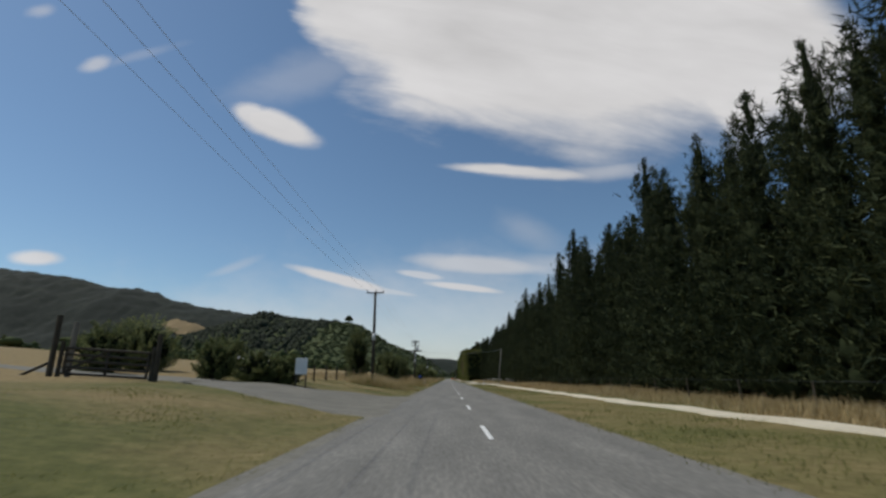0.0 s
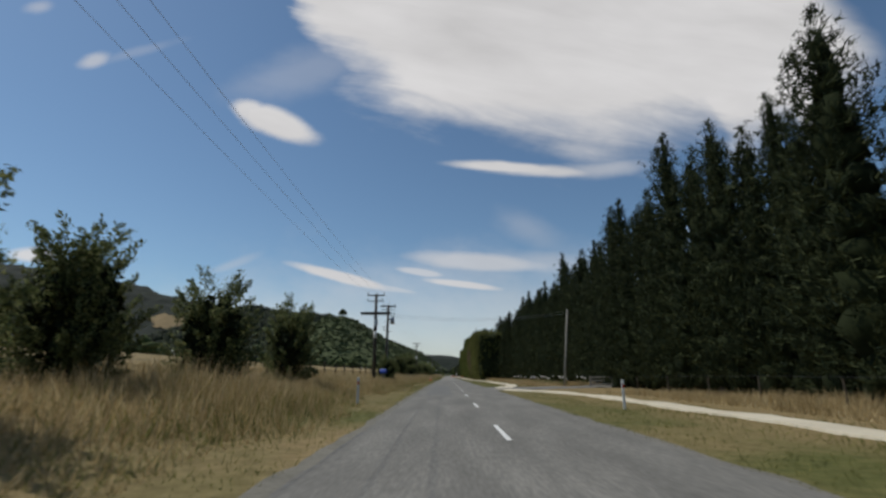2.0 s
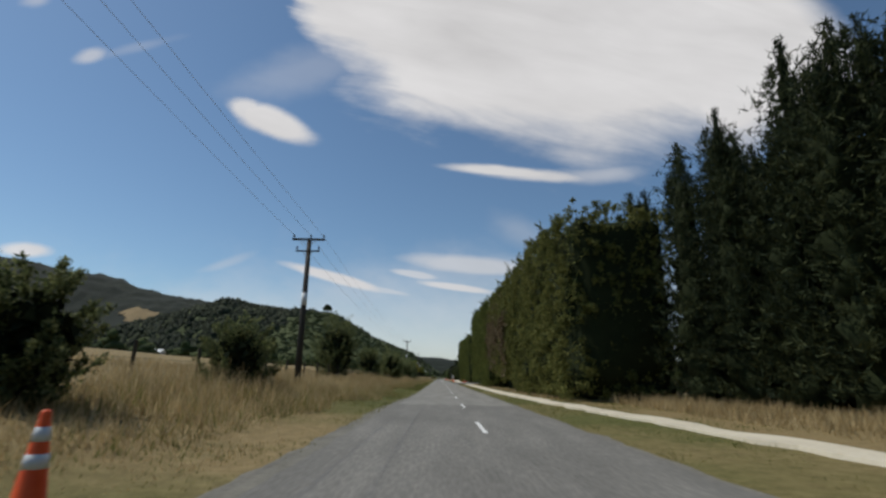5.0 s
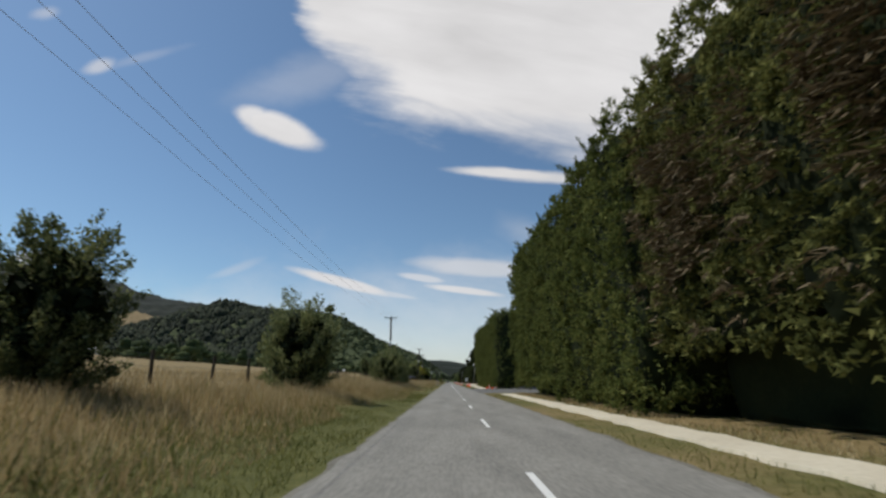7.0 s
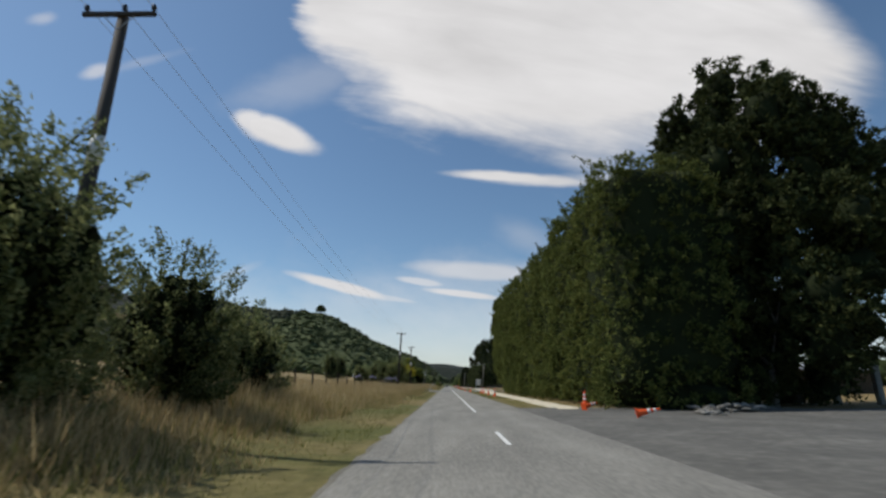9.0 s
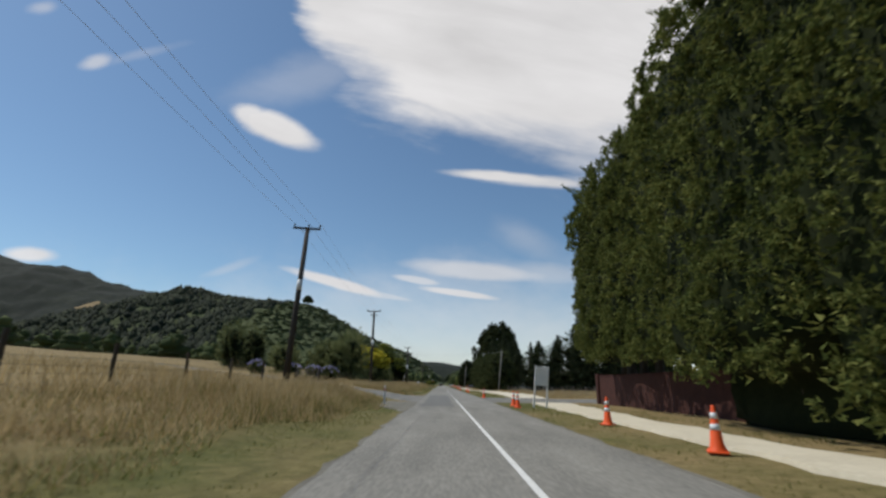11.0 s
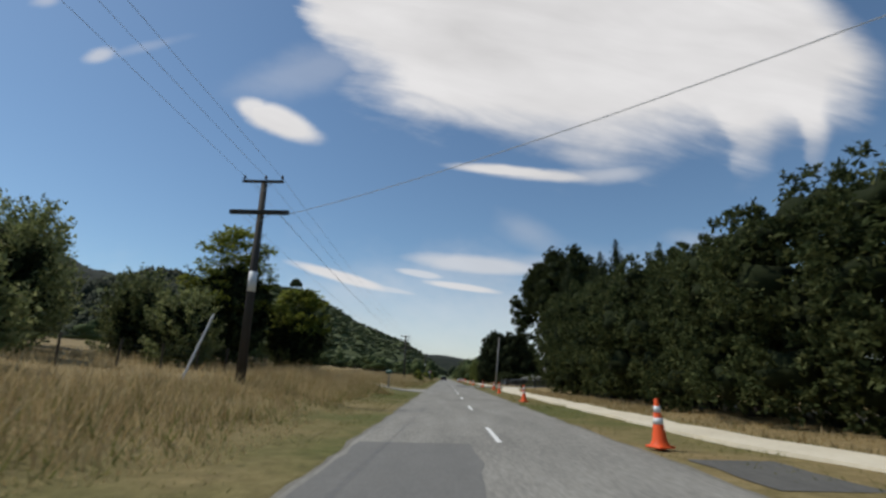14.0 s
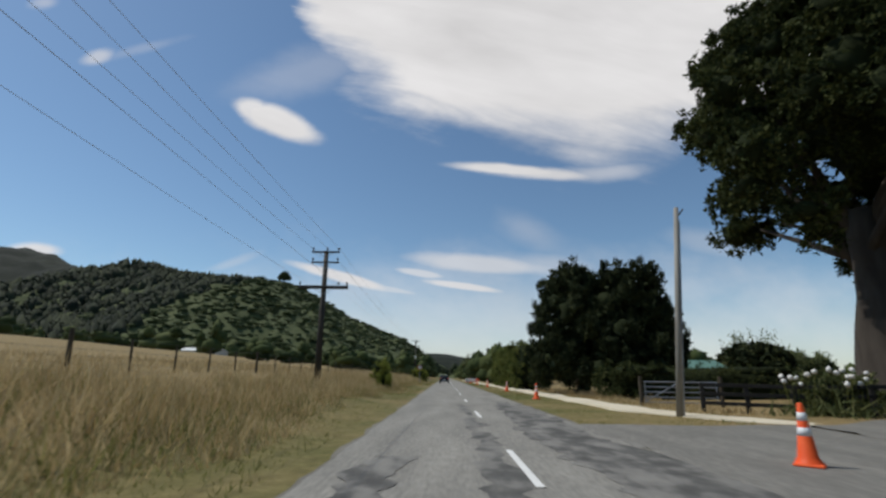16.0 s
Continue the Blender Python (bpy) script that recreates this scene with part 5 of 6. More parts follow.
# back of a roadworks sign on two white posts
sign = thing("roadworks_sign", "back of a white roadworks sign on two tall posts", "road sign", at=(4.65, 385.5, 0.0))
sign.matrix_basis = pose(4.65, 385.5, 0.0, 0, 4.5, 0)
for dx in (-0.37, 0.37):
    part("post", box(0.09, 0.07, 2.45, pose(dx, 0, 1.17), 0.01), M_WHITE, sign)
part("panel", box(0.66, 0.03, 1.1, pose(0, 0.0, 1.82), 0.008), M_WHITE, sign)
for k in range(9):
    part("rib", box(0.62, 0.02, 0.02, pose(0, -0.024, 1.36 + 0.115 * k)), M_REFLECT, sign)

# brick garden wall, tree shade put into its colour
wall_ = thing("garden_wall", "red brick garden wall with a pier, colour darkened for tree shade", "wall", at=(11.2, 0, 0))
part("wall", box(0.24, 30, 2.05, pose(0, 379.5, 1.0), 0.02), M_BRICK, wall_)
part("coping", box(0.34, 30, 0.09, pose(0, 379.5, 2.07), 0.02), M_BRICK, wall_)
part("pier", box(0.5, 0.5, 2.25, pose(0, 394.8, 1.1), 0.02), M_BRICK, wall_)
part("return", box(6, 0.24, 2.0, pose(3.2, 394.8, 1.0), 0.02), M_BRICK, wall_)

# old gateway posts at the side road
for px_, py_, ph in ((19.6, 316.4, 2.0), (23.4, 316.4, 2.1), (21.3, 316.9, 1.3), (25.6, 316.6, 1.9), (27.6, 316.8, 1.9)):
    gp = thing("gate_pillar", "grey weathered concrete gateway post", "post", "gateway posts", at=(px_, py_, land_z(px_, py_)))
    part("shaft", box(0.34, 0.34, ph, pose(0, 0, ph / 2 - 0.05), 0.03), M_CONCRETE, gp)
    part("cap", box(0.40, 0.40, 0.09, pose(0, 0, ph), 0.02), M_CONCRETE, gp)
for px_, py_, ph in ((32.0, 315, 5.2), (45.5, 330, 5.0)):
    lp_ = thing("lamp_post", "white lamp post with a round globe", "lamp post", "white lamp posts", at=(px_, py_, land_z(px_, py_)))
    part("pole", rod((0, 0, -0.1), (0, 0, ph - 0.3), 0.11, 0.08, 10), M_WHITE, lp_, smooth=True)
    iv, iq = ico(2)
    tri_object("globe", iv * 0.3 + np.array([0, 0, ph]), iq, M_WHITE, lp_)
    part("collar", rod((0, 0, ph - 0.4), (0, 0, ph - 0.25), 0.16, 0.12, 10), M_WHITE, lp_)

# heap of rubble by the side road
rng = np.random.default_rng(21)
bits = []
for k in range(320):
    f = rng.uniform(0, 1)
    iv, iq = ico(1)
    s = rng.uniform(0.08, 0.26)
    hump = 0.35 * (1 - abs(2 * f - 0.7)) if f > 0.1 else 0.1
    c = np.array([9.8 + 7.5 * f + rng.normal() * 0.2, 309.8 + 6.4 * f + rng.normal() * 0.5, max(0, hump) * rng.uniform(0, 1) + 0.04])
    bits.append((c + iv * s * rng.uniform(0.6, 1.2, 3) * np.array([1.3, 1.1, 0.4]) * (1 + 0.22 * rng.normal(size=(len(iv), 1))), iq))
v, q = join(bits)
tagged(tri_object("rubble_heap", v, q, M_STONE), "low heap of grey broken rubble at the road edge", "rubble", kind="stuff")


# dark car far ahead
def car(x, y):
    root = thing("car", "small dark hatchback seen from behind on the road", "car", at=(x, y, 0.02))
    bm = bmesh.new()
    prof = [(-2.0, 0.35), (-2.05, 0.75), (-1.85, 1.0), (-1.55, 1.42), (0.3, 1.48), (1.0, 1.0), (1.95, 0.82), (2.05, 0.4)]
    rings = []
    for s in (-1, 1):
        rings.append([bm.verts.new((s * (0.86 if z < 1.1 else 0.68), yy, z)) for yy, z in prof])
    n = len(prof)
    for i in range(n):
        bm.faces.new((rings[0][i], rings[0][(i + 1) % n], rings[1][(i + 1) % n], rings[1][i]))
    bm.faces.new(rings[0][::-1]), bm.faces.new(rings[1])
    bmesh.ops.bevel(bm, geom=list(bm.edges), offset=0.06, segments=2, affect="EDGES")
    body = part("body", bm, M_CARPAINT, root, smooth=True)
    part("rear_window", box(1.1, 0.03, 0.42, pose(0, -1.74, 1.2, -33)), M_GLASSDARK, body)
    for s in (-1, 1):
        part("tail_light", box(0.22, 0.05, 0.28, pose(s * 0.7, -2.0, 0.88), 0.02), M_LAMPRED, body)
        for yy in (-1.25, 1.3):
            w = part("wheel", rod((s * 0.68, yy, 0.31), (s * 0.86, yy, 0.31), 0.31, None, 16), M_TYRE, root)
            part("rim", rod((s * 0.80, yy, 0.31), (s * 0.875, yy, 0.31), 0.19, None, 12), M_STEEL, w)
    part("number_plate", box(0.4, 0.02, 0.12, pose(0, -2.06, 0.6)), M_REFLECT, body)
    part("bumper", box(1.66, 0.14, 0.2, pose(0, -2.02, 0.46), 0.04), M_CARPAINT, root)
    return root


car(-1.3, 615)


# ---------------------------------------------------------------- buildings
def house(name, label, x, y, w, d, h, roof_h, wall, roof, turn=0, windows=((-0.25, 1.2), (0.25, 1.2))):
    root = thing(name, label, "house", at=(x, y, land_z(x, y)))
    root.matrix_basis = pose(x, y, land_z(x, y), 0, 0, turn)
    part("wall", box(w, d, h, pose(0, 0, h / 2 - 0.1)), wall, root)
    o = 0.45
    v = [(-w / 2 - o, -d / 2 - o, h - 0.12), (w / 2 + o, -d / 2 - o, h - 0.12), (w / 2 + o, d / 2 + o, h - 0.12), (-w / 2 - o, d / 2 + o, h - 0.12), (-w / 2 - o, 0, h + roof_h), (w / 2 + o, 0, h + roof_h)]
    v += [(a, b, c + 0.1) for a, b, c in v]
    q = [(0, 1, 5, 4), (3, 4, 5, 2), (6, 10, 11, 7), (9, 8, 11, 10), (0, 6, 7, 1), (2, 8, 9, 3), (0, 4, 10, 6), (3, 9, 10, 4), (1, 7, 11, 5), (2, 5, 11, 8)]
    solid("roof", v, q, roof, root)
    for s in (-1, 1):
        solid("gable", [(s * w / 2, -d / 2, h - 0.12), (s * w / 2, d / 2, h - 0.12), (s * w / 2, 0, h + roof_h)], [(0, 1, 2)], wall, root)
    for f, ww in windows:
        win = part("window", box(ww, 0.06, 1.1, pose(f * w, -d / 2 - 0.02, h * 0.52)), M_GLASSDARK, root)
        for zz in (h * 0.52 - 0.58, h * 0.52 + 0.58):
            part("frame", box(ww + 0.16, 0.1, 0.08, pose(f * w, -d / 2 - 0.03, zz)), M_WHITE, win)
    return root


house("bungalow", "white gabled cottage with a pale grey roof", 26.6, 597, 10, 6.4, 2.5, 1.7, M_WALL, M_ROOFGREY, 90)
house("farmhouse", "low farmhouse with a green iron roof among trees", 34.2, 597, 9.5, 7, 2.5, 1.3, M_WALL, M_ROOFGREEN, 4)
house("farm_shed", "dark small shed at the paddock edge", 52, 468, 4, 3, 2.2, 0.5, M_POST, M_ROOFGREY, 0, ())
house("farm_shed", "long low dark shed beyond the gateway", 36, 340, 9, 6, 2.4, 0.5, M_POST, M_ROOFGREY, 0, ())
for hx, hy, w in ((-126, 770, 12), (-118, 775, 7), (-96, 800, 8), (-52, 800, 10), (-230, 520, 12), (-150, 420, 14), (-95, 250, 10)):
    house("distant_house", "pale roofed house at the foot of the hill", hx, hy, w, 8, 2.6, 1.4, M_WALL, M_WHITE, random.uniform(-20, 20))


# roadworks barrier and a round sign far along the road
barrier = thing("roadworks_barrier", "white and red plastic roadworks barrier by the footpath", "barrier", at=(5.2, 640, 0))
for k in range(4):
    b = part("panel", box(0.78, 0.3, 0.75, pose(-1.2 + 0.8 * k, 0, 0.5 + 0.02 * (k % 2)), 0.06), M_WHITE if k != 3 else M_CONE, barrier)
    part("foot", box(0.6, 0.45, 0.16, pose(-1.2 + 0.8 * k, 0, 0.06), 0.03), M_CONE, b)
disc = thing("round_sign", "round white road sign with a red ring on a post", "road sign", at=(-5.4, 606, land_z(-5.4, 606)))
part("post", rod((0, 0, -0.1), (0, 0, 2.9), 0.04, None, 8), M_STEEL, disc)
ring_ = part("panel", rod((0, -0.06, 2.6), (0, -0.045, 2.6), 0.4, None, 20), M_RED, disc, "red ringed disc")
part("face", rod((0, -0.066, 2.6), (0, -0.058, 2.6), 0.29, None, 20), M_WHITE, ring_)

# ---------------------------------------------------------------- more trees
def lump_tree(name, label, x, y, lumps, mat, seed, trunk_r, trunk_h, leaf=0.3, density=9.0, per=3, slim=0.3, limbs=None, group="", core=0.72, spread=1.5, up=0.3, category="tree", clump=0.0):
    rng = np.random.default_rng(seed)
    root = thing(name, label, category, group, at=(x, y, land_z(x, y)))
    cv, cq, nc = crown_data(lumps, rng, leaf, density, per, slim, spread, core, 2, up, clump)
    if limbs is None:
        limbs = [((0, 0, trunk_h * 0.75), (lp[0] * 0.75, lp[1] * 0.75, lp[2] - lp[5] * 0.2), trunk_r * 0.45, trunk_r * 0.15) for lp in lumps[:7]]
    return tree_parts(root, trunk_r, trunk_h, cv, cq, nc, mat, limbs)


def spread_lumps(rng, n, w, h0, h1, size, flat=0.75, rag=0.15, power=2.2):
    """Clumps filling a broad dome between heights h0 and h1."""
    out = []
    for i in range(n):
        f = (i + 0.5) / n
        a = i * 2.39996 + rng.normal() * 0.2
        zz = h0 + (h1 - h0) * f
        ring = w / 2 * math.sqrt(max(0.02, 1 - (f * 0.97) ** power)) * rng.uniform(0.7, 1.05)
        s = size * rng.uniform(0.75, 1.25)
        out.append((math.cos(a) * ring, math.sin(a) * ring, zz + rng.normal() * rag * size, s, s, s * flat))
    return out


# great macrocarpa at the side road corner
rng = np.random.default_rng(31)
lm = spread_lumps(rng, 110, 16.0, 3.0, 20.4, 1.35, 1.5, 0.9) + [(-1, 0, 12, 5.6, 5.6, 7)]
lm = [lp for lp in lm if not (lp[2] < 6.5 and lp[0] > 1.5)] + [(-4.5 + 1.1 * i, -4.2 + 0.6 * (i % 3), 1.5 + 1.1 * (i % 4), 1.5, 1.5, 1.9) for i in range(6)]
lm += [(7.0 + 2.2 * math.sin(0.3 * i + 0.3) + 0.5 * math.sin(5 * i), 1.8 * math.sin(2.4 * i), 10.6 + 0.85 * i, 1.2, 1.2, 1.5) for i in range(10)]
lump_tree("macrocarpa_tree", "huge dark macrocarpa with upswept spreading crown", 20.2, 319.5, lm, M_MACRO, 31, 0.7, 9, 0.3, 1.1, 4, 0.2, core=0.56, spread=0.75, up=0.6, clump=0.5)
dead = thing("dead_trunk", "bleached forked dead trunk before the dark tree", "dead tree", at=(16.6, 315.2, 0))
part("trunk", rod((0, 0, -0.2), (0.15, 0, 2.4), 0.19, 0.13, 9), M_DEAD, dead, smooth=True)
part("limb", rod((0.15, 0, 2.3), (1.6, 0.2, 6.6), 0.08, 0.025, 8), M_DEAD, dead, smooth=True)
part("limb", rod((0.15, 0, 2.2), (-0.7, -0.1, 3.2), 0.11, 0.05, 8), M_DEAD, dead, smooth=True)
part("limb", rod((0.9, 0.1, 4.5), (0.7, 0.2, 6.0), 0.07, 0.03, 7), M_DEAD, dead, smooth=True)

# last tree of the second belt, opened up over the brick wall
rng = np.random.default_rng(32)
lm = spread_lumps(rng, 26, 9, 5.5, 15.0, 1.7, 0.75) + [(0, 0, 9.5, 3.6, 3.6, 5)]
lump_tree("macrocarpa_tree", "tall dark macrocarpa behind the brick wall", 17.5, 389.5, lm, M_MACRO, 33, 0.55, 8, 0.22, 1.8, 4, 0.25, core=0.7, spread=0.85, clump=0.42)

# spreading old pine at the driveway
rng = np.random.default_rng(34)
lm = [(a + 0.9, b, c, d, e, f) for a, b, c, d, e, f in spread_lumps(rng, 90, 15.6, 9.0, 22.8, 1.4, 0.95, 0.6, 3.6)]
lm += [(a + 6.5, b + 1.0, c, d, e, f) for a, b, c, d, e, f in spread_lumps(rng, 44, 9.0, 3.0, 14, 1.5, 0.95)] + [(2.0, 0, 15, 6.2, 6.0, 6.0)]
lm = [lp for lp in lm if lp[0] > 4.6 or lp[2] - lp[5] > float(np.interp(lp[0], [-9, -7.2, -3.7, -0.6, 4.6], [14.2, 13.0, 9.8, 7.6, 6.0]))]
lm += [(-7.9, -3.2, 13.9, 1.1, 1.2, 1.1), (-7.8, -2.2, 12.1, 1.2, 1.2, 1.0), (-7.8, -4.0, 10.5, 1.0, 1.1, 0.9), (-7.2, -2.8, 9.3, 1.0, 1.0, 0.75), (-5.4, -3.4, 8.1, 1.0, 1.0, 0.65), (-4.2, -2.4, 7.5, 0.8, 0.9, 0.55), (-6.0, -2.0, 11.2, 1.5, 1.5, 1.3)]
limbs = [((0.3 * math.sin(i), 0.3 * math.cos(i), 6.2 + 0.5 * (i % 4)), (lp[0] * 0.8, lp[1] * 0.8, lp[2] - 0.2), 0.3, 0.06) for i, lp in enumerate(lm[:60:4])]
pine_o = lump_tree("old_macrocarpa", "massive spreading old macrocarpa with thick dark trunk", 19.2, 545.0, lm, M_MACRO, 34, 1.45, 10, 0.24, 1.35, 4, 0.27, limbs, core=0.62, spread=0.85, up=0.4, clump=0.46)
part("trunk", rod((0.9, 0.3, -0.2), (2.2, 0.8, 9.5), 0.7, 0.4, 12), M_BARK, pine_o, smooth=True)

# dense dark shrubbery between the paddock and the driveway
rng = np.random.default_rng(35)
for k, yy in enumerate(np.arange(465, 508, 4.6)):
    h = float(np.interp(yy, [463, 480, 495, 508], [8.2, 8.0, 8.8, 9.6]))
    lm = spread_lumps(rng, 22, 6.2, 0.8, h - 0.6, 1.25, 0.85) + [(0, 0, h * 0.45, 2.4, 2.6, h * 0.42)]
    lump_tree("shrub_tree", "dense dark green shrubby tree by the footpath", 11.6 + 0.3 * math.sin(k * 2), yy, lm, M_SHRUB, 350 + k, 0.25, h * 0.6, 0.2, 1.3, 4, 0.26, (), "dark shrubbery", 0.5, 0.85, 0.4, clump=0.42)
for k, (x, y_, s) in enumerate(((15.0, 507.5, 0.86), (19.0, 514, 0.95), (14.5, 516.5, 0.72), (22, 521, 0.95), (17.8, 500, 0.8), (24.5, 530, 0.95), (27, 512, 1.0), (16.3, 526.5, 1.0), (19.8, 523.0, 1.08), (22.0, 529.5, 0.9))):
    plant(PINES, pines_used, k, x, y_, s, 70 * k)
CONIFERS = []
for k in range(3):
    rng = np.random.default_rng(370 + k)
    h, w = 12.0, (8.5, 9.5, 7.5)[k]
    cv, cq, nc = pine_crown(h, w / 2, rng, 0.85, 8, 8, 8, 0.6, 0.085, 0.05, 0.10, 1.9, 0.1)
    root = thing("paddock_conifer", "dark windswept conifer behind the dry paddock", "tree", "paddock conifers")
    CONIFERS.append(tree_parts(root, 0.3, h * 0.7, cv, cq, nc, M_PINE))
conifers_used = set()
for k, (x, y_, s) in enumerate(((15.5, 474, 0.62), (20.5, 473, 0.85), (25, 472.5, 1.0), (29.5, 471.5, 1.2), (33.5, 474, 1.05), (38, 476, 0.8), (42.5, 478, 0.95), (47, 480, 1.05), (51.5, 481, 1.1), (55.5, 483, 1.05), (60, 485, 0.6), (73, 490, 1.0), (80, 494, 1.2), (87, 498, 1.35), (94, 500, 1.3), (101, 502, 1.2), (27, 482, 0.8), (44, 488, 1.0))):
    plant(CONIFERS, conifers_used, k, x, y_, s * 1.45, 25 * math.sin(7 * k), s * (1.02 + 0.1 * math.sin(3 * k)))
# conifers past the driveway
rng = np.random.default_rng(36)
for k, (x, y_, w, h) in enumerate(((10.0, 564, 7.2, 10.6), (13.8, 562, 6.8, 10.2), (17.2, 566, 5.2, 7.8))):
    lm = spread_lumps(rng, 34, w, 1.0, h - 0.8, 0.95, 1.1) + [(0, 0, h * 0.42, w * 0.34, w * 0.34, h * 0.38)] + [(rng.normal() * 1.5, rng.normal() * 1.2, h * rng.uniform(0.8, 0.96), 0.3, 0.3, 1.3) for _ in range(9)]
    lump_tree("conifer", "dark bushy conifer past the driveway", x, y_, lm, M_PINE, 360 + k, 0.3, h * 0.7, 0.36, 1.5, 4, 0.1, (), "driveway conifers", 0.7, 0.6, 0.9, clump=0.36)
for k, yy in enumerate((580, 588, 596)):
    shelter_tree("clipped_hedge", "clipped dark green boundary hedge", "boundary hedge", 7.6, 3.0, 4.8, rng, 6.6, yy, 0.1, 0.0, M_HEDGE, 2.4, 0.24, flare=False)
bush("round_tree", "round dark tree behind the farmhouse", "tree", 52, 608, 13, 10.0, M_BUSH, 41, 0.4, 0.34, density=12, core=0.40)
bush("round_tree", "round dark tree behind the farmhouse", "tree", 64, 612, 10, 7.0, M_BUSH, 42, 0.4, 0.34, density=12, core=0.40)
bush("garden_shrub", "yellow-green garden shrub by the rail fence", "shrub", 16.5, 530.5, 2.2, 2.2, M_OLIVE, 43)
bush("garden_shrub", "dark leafy shrub behind the rail fence", "shrub", 19.5, 531.0, 3.5, 4.6, M_BUSH, 44)
bush("garden_shrub", "layered green conifer behind the rail fence", "shrub", 20.5, 534.5, 4.8, 7.4, M_HEDGE, 45)
bush("hydrangea", "leafy hydrangea behind the rail fence", "shrub", 13.9, 542.4, 2.8, 1.9, M_BUSH, 46)
bush("garden_shrub", "low dark garden shrub behind the rail fence", "shrub", 15.8, 543.2, 2.6, 1.7, M_BUSH, 48)
shelter_tree("clipped_hedge", "low clipped dark green hedge behind the farm gate", "boundary hedge", 1.5, 15.0, 1.9, rng, 9.6, 556.0, -0.15, 0.0, M_SHRUB, 5.0, 0.14, flare=False, end_cover=(1.0, 0.2))

# cabbage tree
cab = thing("cabbage_tree", "slender cabbage tree with two spiky leaf heads", "cabbage tree", at=(18.2, 533.5, land_z(18.2, 533.5)))
part("trunk", rod((0, 0, -0.2), (0.25, 0, 7.8), 0.16, 0.1, 9), M_GREYPOLE, cab, smooth=True)
part("limb", rod((0.15, 0, 4.4), (0.5, -0.6, 5.0), 0.08, 0.06, 8), M_GREYPOLE, cab, smooth=True)
rng = np.random.default_rng(47)
for c, k, s in (((0.25, 0, 8.2), 160, 1.5), ((0.5, -0.6, 5.2), 110, 1.1)):
    d = unit(rng.normal(size=(k, 3)) + np.array([0, 0, 0.25]))
    v, q = leaves(np.tile(np.array(c), (k, 1)), d, np.full(k, s), rng, 1, 0.05, 0.035)
    tri_object("leaf_head", v, q, M_PALM, cab)

# golden cypresses and the trees by the side road
rng = np.random.default_rng(51)


def golden(x, y_, w, h, seed, gold=M_GOLD, label="golden-tipped layered cypress behind dry grass", group="golden cypresses"):
    """A layered cypress: spreading boughs with dark undersides and sunlit flat sprays on top."""
    rng = np.random.default_rng(seed)
    (cv, cq, nc), a, b = feather_crown(w, h * 0.95, rng, 120, 0.2, 110, 0.0, 0.2, 0.1, 0.3, 0.45)
    root = thing("golden_cypress", label, "tree", group, at=(x, y_, land_z(x, y_)))
    limbs = [(a[i], a[i] + (b[i] - a[i]) * 0.8, 0.07, 0.02) for i in range(0, 60, 8)]
    tree_parts(root, 0.22, h * 0.6, cv, cq, nc, M_SHRUB, limbs)
    n = 60
    f, az = rng.uniform(0.3, 1.0, n) ** 0.8, rng.uniform(0, 6.283, n)
    ring = w / 2 * np.sqrt(np.maximum(0.03, 1 - (f * 0.98) ** 2.4)) * rng.uniform(0.75, 1.1, n)
    out = np.stack([np.cos(az), np.sin(az), np.full(n, 0.22)], 1)
    tip = np.stack([np.cos(az) * ring, np.sin(az) * ring, h * f + 0.1 * ring], 1)
    k = 46
    i = np.repeat(np.arange(n), k)
    back, side = rng.uniform(0, 1, n * k), rng.normal(size=n * k)
    lat = np.stack([-np.sin(az), np.cos(az), np.zeros(n)], 1)
    c = tip[i] - out[i] * (back * w * 0.2)[:, None] + lat[i] * (side * w * (0.03 + 0.05 * back))[:, None] + np.array([0, 0, 1.0]) * (rng.normal(size=n * k) * 0.07 - 0.05 * np.abs(side))[:, None]
    v, q = sprays(c, unit(out[i] + lat[i] * side[:, None] * 0.35), np.full(n * k, 0.4), rng, 3, 0.5, 0.15, 0.22)
    tri_object("outer_foliage", v, q, gold, root, "sunlit yellow-green foliage sprays")
    return root


bush("leafy_tree", "tall open-crowned leafy tree beside the power pole", "tree", -15.6, 434.5, 7.0, 8.6, M_OLIVE, 519, 0.2, 0.15, group="side road trees", density=24, core=0.2)
golden(17.3, 537.0, 5.0, 8.2, 518, M_OLIVE, "layered green conifer behind the rail fence", "garden conifers")
golden(-14.8, 449.0, 6.6, 5.4, 511)
golden(-15.8, 456.0, 6.0, 6.8, 512)
golden(-15.4, 464.0, 7.0, 6.6, 513)
bush("leafy_tree", "tall dark tree behind the golden cypresses", "tree", -20.0, 453.0, 4.8, 8.8, M_SHRUB, 514, 0.2, 0.16, group="side road trees", density=18)
golden(-18.6, 461.0, 6.5, 7.3, 517)
golden(-17.0, 494.0, 8.2, 10.4, 515, M_YOUNG, "tall cypress with yellow-green sprays", "roadside cypresses")
golden(-13.6, 499.5, 7.0, 6.8, 516, M_YOUNG, "broad cypress with yellow-green sprays", "roadside cypresses")
